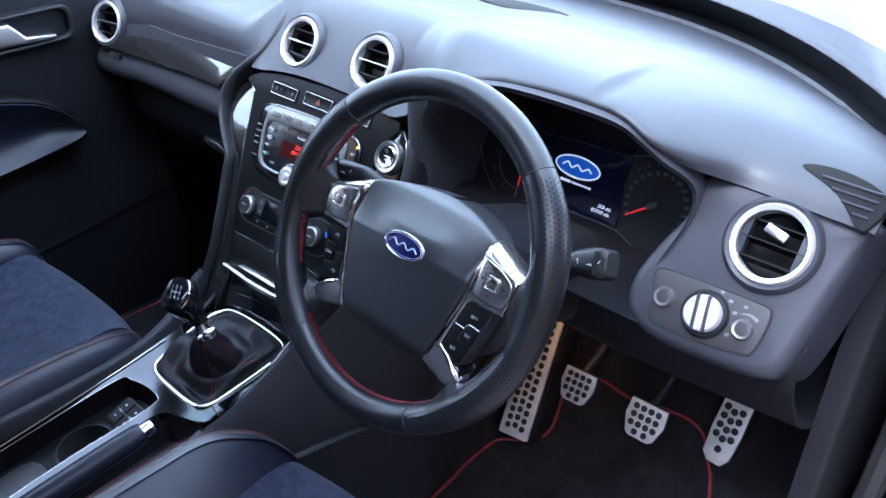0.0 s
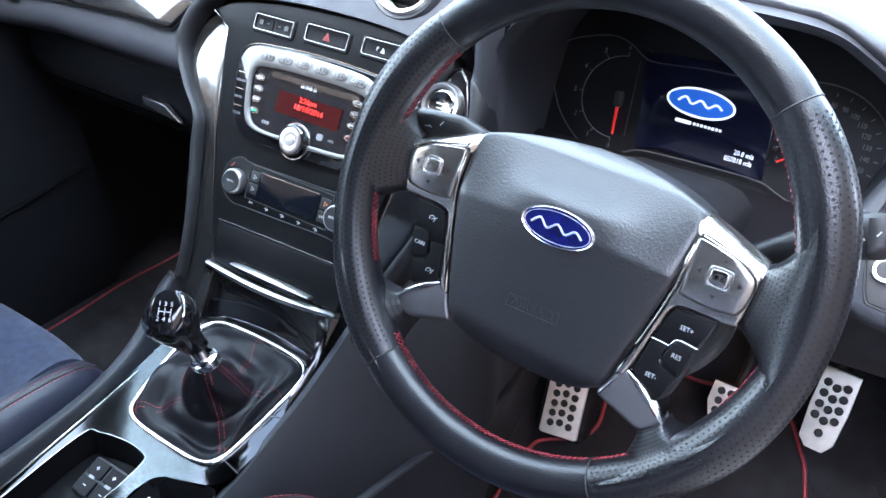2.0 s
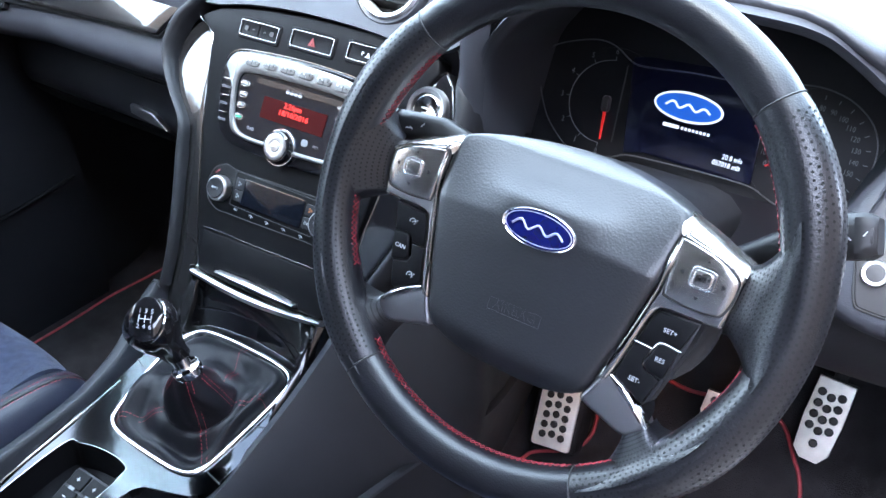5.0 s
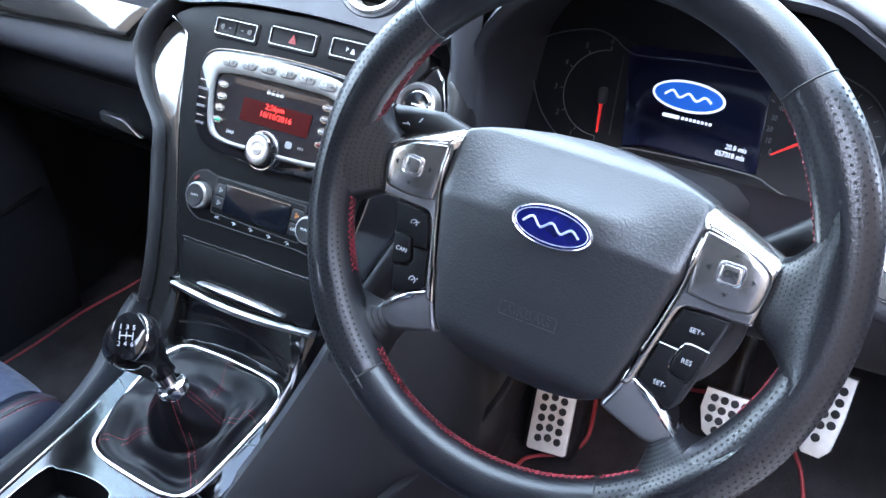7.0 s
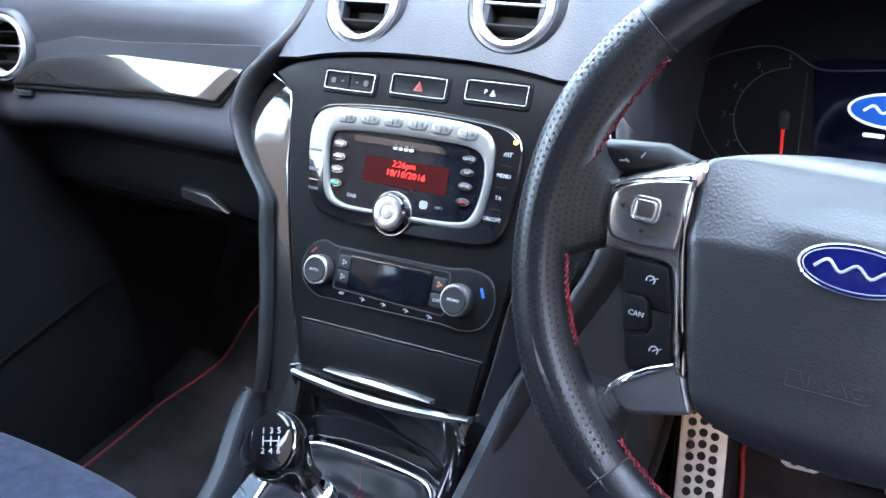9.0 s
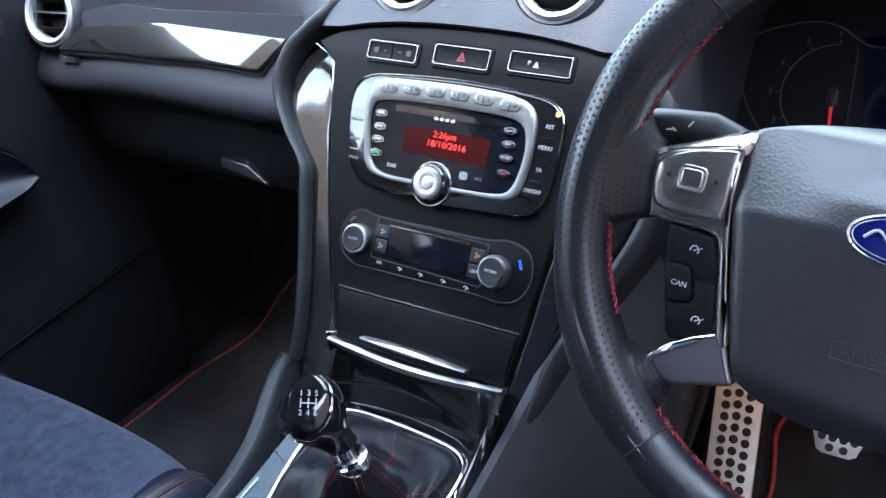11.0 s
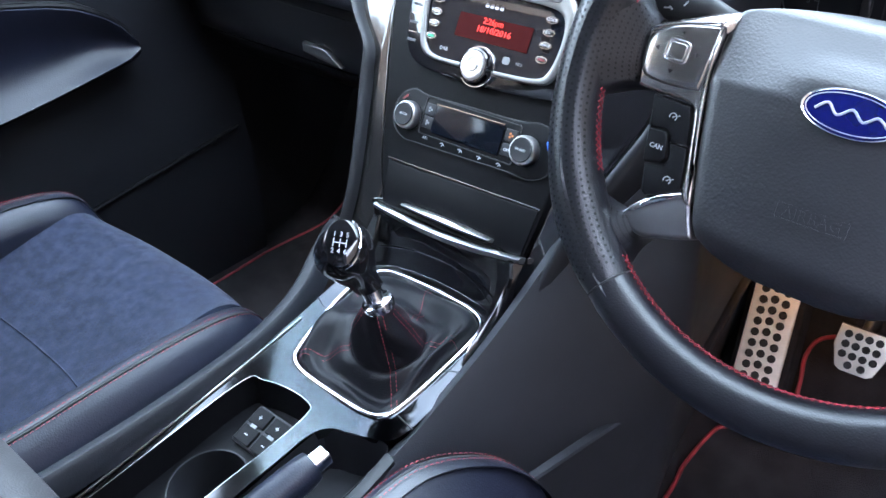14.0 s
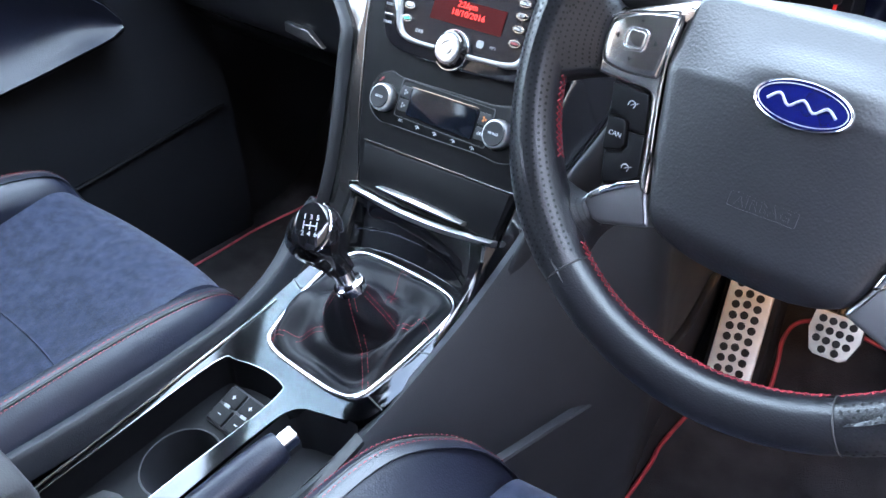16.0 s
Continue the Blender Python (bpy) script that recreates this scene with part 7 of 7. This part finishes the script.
# ---- front seats ----
def seat(cx, label, half=0.152, fat=1.0, crest_lift=0.0):
    """A sports seat; its cushion lies between two rolled leather bolsters."""
    st = thing("sports_seat", label, "seat", (cx, -0.35, FLOOR), "front seats")
    # Suede cushion centre with a soft rolled front.
    bm = bmesh.new()
    rows = []
    for k in range(17):
        x = -half + 2 * half * k / 16
        dip = 0.016 * (abs(x) / half) ** 4
        prof = [(-0.50, 0.205), (-0.40, 0.215), (-0.28, 0.238), (-0.17, 0.262), (-0.105, 0.272), (-0.072, 0.268), (-0.052, 0.250), (-0.044, 0.215), (-0.050, 0.16), (-0.07, 0.10)]
        rows.append([(cx + x, v.x - 0.02 * (abs(x) / half) ** 3, v.y + dip) for v in spline([(y, z, 0) for y, z in prof], 4)])
    sheet(bm, rows, 0.02)
    cush = part("cushion", bm, SUEDE, st, "dark blue-grey suede cushion centre", 60)
    # Quilted perforation rows in the suede.
    bm = bmesh.new()
    for i in range(60):
        for j in range(42):
            x, y = -half * 0.855 + half * 0.0408 * j + 0.003 * (i % 2), -0.42 + 0.0046 * i
            if abs(y + 0.235) < 0.004:
                continue
            z = interp(y, [-0.50, -0.40, -0.28, -0.17, -0.105], [0.205, 0.215, 0.238, 0.262, 0.272]) + 0.016 * (abs(x) / half) ** 4 + 0.0012
            yy = y - 0.02 * (abs(x) / half) ** 3
            bm.faces.new([bm.verts.new((cx + x + 0.0007 * math.cos(q * 1.2566), yy + 0.0007 * math.sin(q * 1.2566), z)) for q in range(5)])
    p = part("perforation", bm, HOLE, cush, flip=False)
    p["kind"] = "stuff"
    for yl in (-0.235,):
        z = interp(yl, [-0.50, -0.40, -0.28, -0.17, -0.105], [0.205, 0.215, 0.238, 0.262, 0.272])
        bm = bmesh.new()
        sweep(bm, [(cx + x, yl - 0.02 * (abs(x) / half) ** 3, z + 0.016 * (abs(x) / half) ** 4 + 0.0004) for x in np.linspace(-half * 0.967, half * 0.967, 15)], 0.0012, 5)
        part("seam", bm, SUEDE, cush)
    for s in (-1, 1):
        bm = bmesh.new()
        rows, crest = [], []
        for y, wide, high in ((-0.052, 0.040, 0.205), (-0.060, 0.056, 0.244), (-0.076, 0.068, 0.272), (-0.105, 0.075, 0.288), (-0.16, 0.080, 0.297), (-0.24, 0.082, 0.300), (-0.34, 0.084, 0.30), (-0.46, 0.086, 0.31), (-0.55, 0.086, 0.31)):
            x0, wide, knot = half - 0.006, wide * fat, 12
            if s < 0 and not crest_lift:
                high += 0.020 * interp(y, [-0.16, -0.076, -0.052], [1.0, 0.9, 0.4])
            if crest_lift:
                wide *= interp(y, [-0.16, -0.115, -0.085, -0.055], [1.0, 0.88, 0.68, 0.5])
                high += crest_lift * interp(y, [-0.16, -0.115, -0.085, -0.055], [1.0, 0.75, 0.35, 0.0])
            prof = [(x0, 0.10), (x0 - 0.004, high - 0.05), (x0 + 0.002, high - 0.018), (x0 + 0.016, high - 0.003), (x0 + wide * 0.40, high), (x0 + wide * 0.60, high - 0.016), (x0 + wide * 0.79, high - 0.050), (x0 + wide * 0.92, high - 0.100), (x0 + wide * 0.9, 0.10)]
            if crest_lift:
                knot = 15
                prof = [(x0, 0.10), (x0 - 0.004, high - 0.080), (x0 + 0.004, high - 0.052), (x0 + 0.018, high - 0.034), (x0 + wide * 0.45, high - 0.011), (x0 + wide * 0.70, high), (x0 + wide * 0.86, high - 0.022), (x0 + wide * 0.95, high - 0.095), (x0 + wide * 0.9, 0.10)]
            line = spline([(cx + s * px, y, pz) for px, pz in prof], 3)
            rows.append(line)
            crest.append(line[knot] + Vector((0, 0, 0.0006)))
        cols = [spline([r[i] for r in rows], 3) for i in range(len(rows[0]))]
        loft(bm, [[c[k] for c in cols] for k in range(len(cols[0]))], False, False)
        bol = part("bolster", bm, SEAT_LEATHER, st, "black leather side bolster", 70)
        seam = spline(crest, 5)
        bm = bmesh.new()
        sweep(bm, seam, 0.0012, 5)
        part("piping", bm, RUBBER, bol)
        # The sheen on the crest, laid on as a band of paler leather.
        bm = bmesh.new()
        sheet(bm, [[p + Vector((-s * d, 0, 0.0004 - 12 * (d - 0.004) ** 2)) for d in (0.001, 0.004, 0.008, 0.012, 0.0145)] for p in seam], 0.0012)
        part("crest_sheen_band", bm, SHEEN_LEATHER, bol, "leather band along the crest, its sheen put in as a paler tone", 60)
        stitches([p + Vector((s * 0.0045, 0, 0.0006)) for p in seam], lambda q: Vector((0, 0.1, 1)), RED_THREAD, bol, 0.0030, 0.0020, 0.0008)
        stitches([p + Vector((-s * 0.0050, 0, 0.0016)) for p in seam], lambda q: Vector((0, 0.1, 1)), RED_THREAD, bol, 0.0030, 0.0020, 0.0008)
    # Red piping across, base and backrest.
    bm = bmesh.new()
    prism(bm, rrect(-0.225, -0.52, 0.225, -0.09, 0.05), FLOOR + 0.04, 0.14, Matrix.Translation((cx, 0, 0)), 0.02)
    part("base", bm, PLASTIC, st, "black seat base")
    for s in (-1, 1):
        bm = bmesh.new()
        prism(bm, rrect(s * 0.20 - 0.018, -0.56, s * 0.20 + 0.018, -0.06, 0.006), FLOOR, FLOOR + 0.045, Matrix.Translation((cx, 0, 0)), 0.006)
        part("runner", bm, PLASTIC, st, "black seat runner")
    bm = bmesh.new()
    rows = []
    for t, w, d in ((0.0, 0.20, 0.05), (0.12, 0.235, 0.065), (0.35, 0.25, 0.07), (0.6, 0.245, 0.065), (0.85, 0.21, 0.055), (0.97, 0.17, 0.035), (1.0, 0.12, 0.01)):
        c = Vector((cx, -0.56, 0.20)).lerp(Vector((cx, -0.82, 0.84)), t)
        rows.append([c + Vector((w * max(-1, min(1, 1.15 * math.cos(a))), d * 0.93 * math.sin(a) + 0.03 * abs(math.cos(a)) ** 3, 0.36 * d * math.sin(a))) for a in [2 * math.pi * k / 32 for k in range(32)]])
    cols = [spline([r[i] for r in rows], 3) for i in range(32)]
    loft(bm, [[c[k] for c in cols] for k in range(len(cols[0]))], True, False, True)
    part("backrest", bm, SEAT_LEATHER, st, "black leather backrest", 60)
    bm = bmesh.new()
    c = Vector((cx, -0.87, 0.96))
    rows = [[c + Vector((w * max(-1, min(1, 1.2 * math.cos(a))), 0.045 * math.sin(a), z)) for a in [2 * math.pi * k / 24 for k in range(24)]] for z, w in ((-0.08, 0.09), (-0.06, 0.115), (0.0, 0.125), (0.06, 0.115), (0.08, 0.08))]
    loft(bm, rows, True, False, True)
    part("headrest", bm, SEAT_LEATHER, st, "black leather headrest", 60)
    return st


seat(-0.315, "dark sports seat with suede centre and red-stitched leather bolsters, passenger side")
seat(0.356, "dark sports seat with red-stitched leather bolster beside the handbrake, driver side", 0.118, 1.36, 0.034)

# ---- pedals ----
def pad_with_holes(m, outline, holes, r, name_parent):
    """An alloy pad with rubber studs standing in its holes."""
    bm = bmesh.new()
    prism(bm, outline, -0.006, 0.0, m, 0.0018)
    ob = part("alloy_pad", bm, ALLOY, name_parent, "brushed alloy pad", 40)
    for x, y in holes:
        bm = bmesh.new()
        lathe(bm, [(r, -0.003), (r, 0.0008), (r * 0.7, 0.0012), (r * 0.62, 0.0004), (0.0, 0.0004)], at(m, x, y), 14, False)
        part("rubber_stud", bm, RUBBER, ob, "", 40)
    return ob


def pedal_arm(p, q, parent):
    bm = bmesh.new()
    sweep(bm, spline([p, p.lerp(q, 0.4) + Vector((0, 0.03, 0)), q], 5), 0.009, 8)
    part("arm", bm, PLASTIC, parent, "black steel arm", 60)


REST = Matrix.Translation((0.2085, 0.454, 0.075)) @ basis((0, 0, 0), 55) @ Matrix.Rotation(radians(7), 4, "Z")
ft = thing("footrest", "long alloy footrest plate with black rubber studs", "footrest", REST.translation, "pedal set")
pad_with_holes(REST, rrect(-0.0295, -0.122, 0.0295, 0.122, 0.005), [(x, -0.104 + 0.0147 * k + (0.0030 if x == 0 else 0)) for k in range(15) for x in (-0.0145, 0, 0.0145)], 0.0054, ft)
bm = bmesh.new()
prism(bm, rrect(-0.038, -0.125, 0.038, 0.122, 0.01), -0.05, -0.006, REST, 0.006)
part("base", bm, CARPET, ft, "carpeted base")


def pedal(name, m, outline, holes, label):
    t = thing(name, label, "pedal", m.translation, "pedal set")
    pad_with_holes(m, outline, holes, 0.0056, t)
    bm = bmesh.new()
    prism(bm, [(x * 1.03, y * 1.03) for x, y in outline], -0.016, -0.006, m, 0.003)
    part("rubber_back", bm, RUBBER, t, "black rubber backing")
    pedal_arm(m @ Vector((0, 0.01, -0.012)), m @ Vector((0, 0.17, -0.10)), t)
    return t


trap = [(-0.034, 0.030), (0.034, 0.030), (0.036, 0.0), (0.026, -0.030), (0.018, -0.035), (-0.018, -0.035), (-0.026, -0.030), (-0.036, 0.0)]
rows4 = [(x, 0.019) for x in (-0.021, -0.007, 0.007, 0.021)] + [(x, 0.004) for x in (-0.021, -0.007, 0.007, 0.021)] + [(x, -0.011) for x in (-0.021, -0.007, 0.007, 0.021)] + [(x, -0.025) for x in (-0.009, 0.009)]
pedal("clutch_pedal", Matrix.Translation((0.330, 0.407, 0.142)) @ Matrix.Rotation(radians(4), 4, "Z") @ basis((0, 0, 0), 58) @ Matrix.Scale(0.81, 4), trap, rows4, "alloy clutch pedal with black rubber studs")
pedal("brake_pedal", Matrix.Translation((0.442, 0.432, 0.120)) @ Matrix.Rotation(radians(2), 4, "Z") @ basis((0, 0, 0), 58) @ Matrix.Scale(0.91, 4), trap, rows4, "alloy brake pedal with black rubber studs")
acc = [(-0.022, 0.055), (0.024, 0.055), (0.025, 0.0), (0.022, -0.042), (0.012, -0.056), (-0.010, -0.056), (-0.021, -0.045), (-0.024, 0.0)]
pedal("accelerator_pedal", Matrix.Translation((0.547, 0.500, 0.119)) @ Matrix.Rotation(radians(-3), 4, "Z") @ basis((0, 0, 0), 60), acc, [(x, 0.036 - 0.0155 * k - (0.004 if x == 0 else 0)) for k in range(4) for x in (-0.0125, 0, 0.0125)] + [(0, -0.032)], "long alloy accelerator pedal with black rubber studs")

# ---- floor mats ----
def floor_mat(outline, label, cord=0.0030, z=FLOOR + 0.004):
    mt = thing("floor_mat", label, "floor mat", (outline[0][0], outline[0][1], z), "floor mats")
    o = spline([(x, y, 0) for x, y in outline], 5, True)
    def hgt(y):
        return interp(y, [p[0] for p in floor_line], [p[1] for p in floor_line])
    bm = bmesh.new()
    n = len(o)
    c = Vector((sum(p.x for p in o) / n, sum(p.y for p in o) / n, 0))
    rows = [[Vector((q.x, q.y, hgt(q.y) + 0.010)) for q in [c.lerp(p, f) for p in o]] for f in (1.0, 0.85, 0.65, 0.45, 0.25, 0.08)]
    loft(bm, [[p - Vector((0, 0, 0.008)) for p in rows[0]]] + rows, True)
    part("mat", bm, CARPET, mt, "black carpet mat", 60)
    bm = bmesh.new()
    sweep(bm, [Vector((p.x, p.y, hgt(p.y) + 0.0105)) for p in o], cord, 8, True)
    part("piping", bm, RED_PIPING, mt, "red edge piping", 60)


floor_mat([(0.200, -0.10), (0.204, 0.10), (0.196, 0.25), (0.189, 0.30), (0.192, 0.365), (0.205, 0.388), (0.245, 0.412), (0.264, 0.440), (0.259, 0.474), (0.252, 0.498), (0.262, 0.517), (0.304, 0.527), (0.372, 0.524), (0.44, 0.532), (0.495, 0.530), (0.528, 0.505), (0.555, 0.470), (0.610, 0.34), (0.64, 0.10), (0.64, -0.15), (0.40, -0.18)], "black driver's floor mat with red edge piping")
floor_mat([(-0.20, -0.10), (-0.20, 0.10), (-0.205, 0.30), (-0.23, 0.42), (-0.27, 0.52), (-0.34, 0.58), (-0.48, 0.57), (-0.585, 0.50), (-0.615, 0.40), (-0.638, 0.30), (-0.632, 0.18), (-0.63, 0.0), (-0.60, -0.12), (-0.40, -0.16)], "black passenger's floor mat with red edge piping", 0.0024)

# ---- footwell lamps ----
for x, y, z in ((0.258, 0.470, 0.318), (-0.33, 0.385, 0.285)):
    fl = thing("footwell_lamp", "small amber footwell lamp under the dashboard", "lamp", (x, y, z), "footwell lamps")
    bm = bmesh.new()
    prism(bm, rrect(-0.014, -0.008, 0.014, 0.008, 0.004), -0.006, 0.0, Matrix.Translation((x, y, z)), 0.002)
    part("lens", bm, AMBER if x > 0 else AMBER_DIM, fl, "glowing amber lens")
    bm = bmesh.new()
    prism(bm, rrect(-0.020, -0.013, 0.020, 0.013, 0.005), 0.0, 0.014, Matrix.Translation((x, y, z)), 0.002)
    frame_ring(bm, rrect(-0.019, -0.013, 0.019, 0.013, 0.005), rrect(-0.0155, -0.0095, 0.0155, 0.0095, 0.004), -0.020, 0.0, Matrix.Translation((x, y, z)))
    part("housing", bm, PLASTIC, fl, "black lamp housing")

# ---- passenger door ----
door = thing("door_1", "closed blue-black passenger door panel with padded armrest", "door", (-0.68, -0.2, 0.0), "", "structure")
DX = Matrix(((0, 0, 1, -0.66), (1, 0, 0, 0), (0, 1, 0, 0), (0, 0, 0, 1)))
bm = bmesh.new()
rows = []
for y in np.linspace(-0.80, 0.30, 23):
    prof = [(0.0, FLOOR), (0.012, 0.05), (0.010, 0.20), (0.0, 0.32), (0.004, 0.42), (0.0, 0.52), (0.004, 0.60), (-0.006, 0.70), (-0.035, 0.765)]
    rows.append([(-0.664 + v.x, y, v.y) for v in spline([(a, b, 0) for a, b in prof], 3)])
sheet(bm, rows, 0.05)
part("panel", bm, material("blue_black_door_plastic", (0.0085, 0.0095, 0.0125), 0.5, cell=(1100, 0.0003), stain=(10, 0.15), spec=0.35), door, "dark blue-black door panel", 60)
arm = spline([(-0.62, 0.53, 0), (-0.30, 0.535, 0), (-0.12, 0.520, 0), (-0.034, 0.500, 0), (0.012, 0.489, 0), (0.055, 0.474, 0), (0.097, 0.447, 0), (0.118, 0.422, 0), (0.130, 0.395, 0), (0.128, 0.383, 0), (0.116, 0.377, 0), (0.084, 0.371, 0), (-0.004, 0.360, 0), (-0.084, 0.352, 0), (-0.30, 0.345, 0), (-0.62, 0.34, 0)], 5, True)
# The armrest stands out of the panel; its padded face is scooped, deepest near the upper edge.
n_arm = len(arm)
loops = []
for inset, z in ((0.0, -0.012), (0.0, 0.030), (0.0012, 0.040), (0.0035, 0.0455), (0.0065, 0.046), (0.009, 0.043)):
    loop = []
    for k, p in enumerate(arm):
        d = (arm[(k + 1) % n_arm] - arm[k - 1]).normalized()
        q = p + Vector((d.y, -d.x, 0)) * inset
        loop.append(DX @ Vector((q.x, q.y, z)))
    loops.append(loop)
bm = bmesh.new()
loft(bm, loops, True)
part("armrest_shell", bm, FASCIA, door, "black armrest shell", 60)
rows = []
for y in np.linspace(-0.60, 0.124, 40):
    up = interp(y, [-0.62, -0.30, -0.12, -0.034, 0.012, 0.055, 0.097, 0.118, 0.128], [0.53, 0.535, 0.520, 0.500, 0.489, 0.474, 0.447, 0.422, 0.398]) - 0.007
    lo = interp(y, [-0.62, -0.30, -0.084, -0.004, 0.084, 0.116, 0.128], [0.34, 0.345, 0.352, 0.360, 0.371, 0.377, 0.386]) + 0.008
    line = []
    for f in np.linspace(0, 1, 15):
        deep = 0.030 * math.sin(math.pi * min(1.0, f ** 0.75)) ** 1.2 * min(1.0, max(0.0, (0.128 - y) / 0.05))
        line.append(DX @ Vector((y, mix(lo, up, f), 0.0455 - deep + 0.006 * (1 - f))))
    rows.append(line)
bm = bmesh.new()
sheet(bm, rows, -0.003)
part("armrest_pad", bm, SEAT_LEATHER, door, "padded blue-black leather armrest", 60)
bm = bmesh.new()
sweep(bm, [loops[2][k] for k in range(n_arm)], 0.0014, 6, True)
part("armrest_edge", bm, FASCIA, door, "thin black edge", 60)
bm = bmesh.new()
frame_ring(bm, rrect(-0.10, 0.555, 0.165, 0.62, 0.02), rrect(-0.09, 0.563, 0.155, 0.612, 0.015), -0.004, 0.012, DX, 0.004)
part("handle_bezel", bm, PLASTIC, door, "dark recess around the door handle")
bm = bmesh.new()
prism(bm, [(-0.09, 0.571), (0.128, 0.563), (0.128, 0.571), (0.075, 0.578), (0.050, 0.606), (-0.09, 0.610)], 0.0, 0.014, DX, 0.005)
part("handle", bm, SATIN, door, "bright silver door handle", 50)
bm = bmesh.new()
sweep(bm, [DX @ Vector(p) for p in ((-0.6, 0.165, 0.012), (0.0, 0.17, 0.012), (0.28, 0.20, 0.012))], 0.0035, 6)
part("pocket_edge", bm, FASCIA, door, "edge of the door pocket")
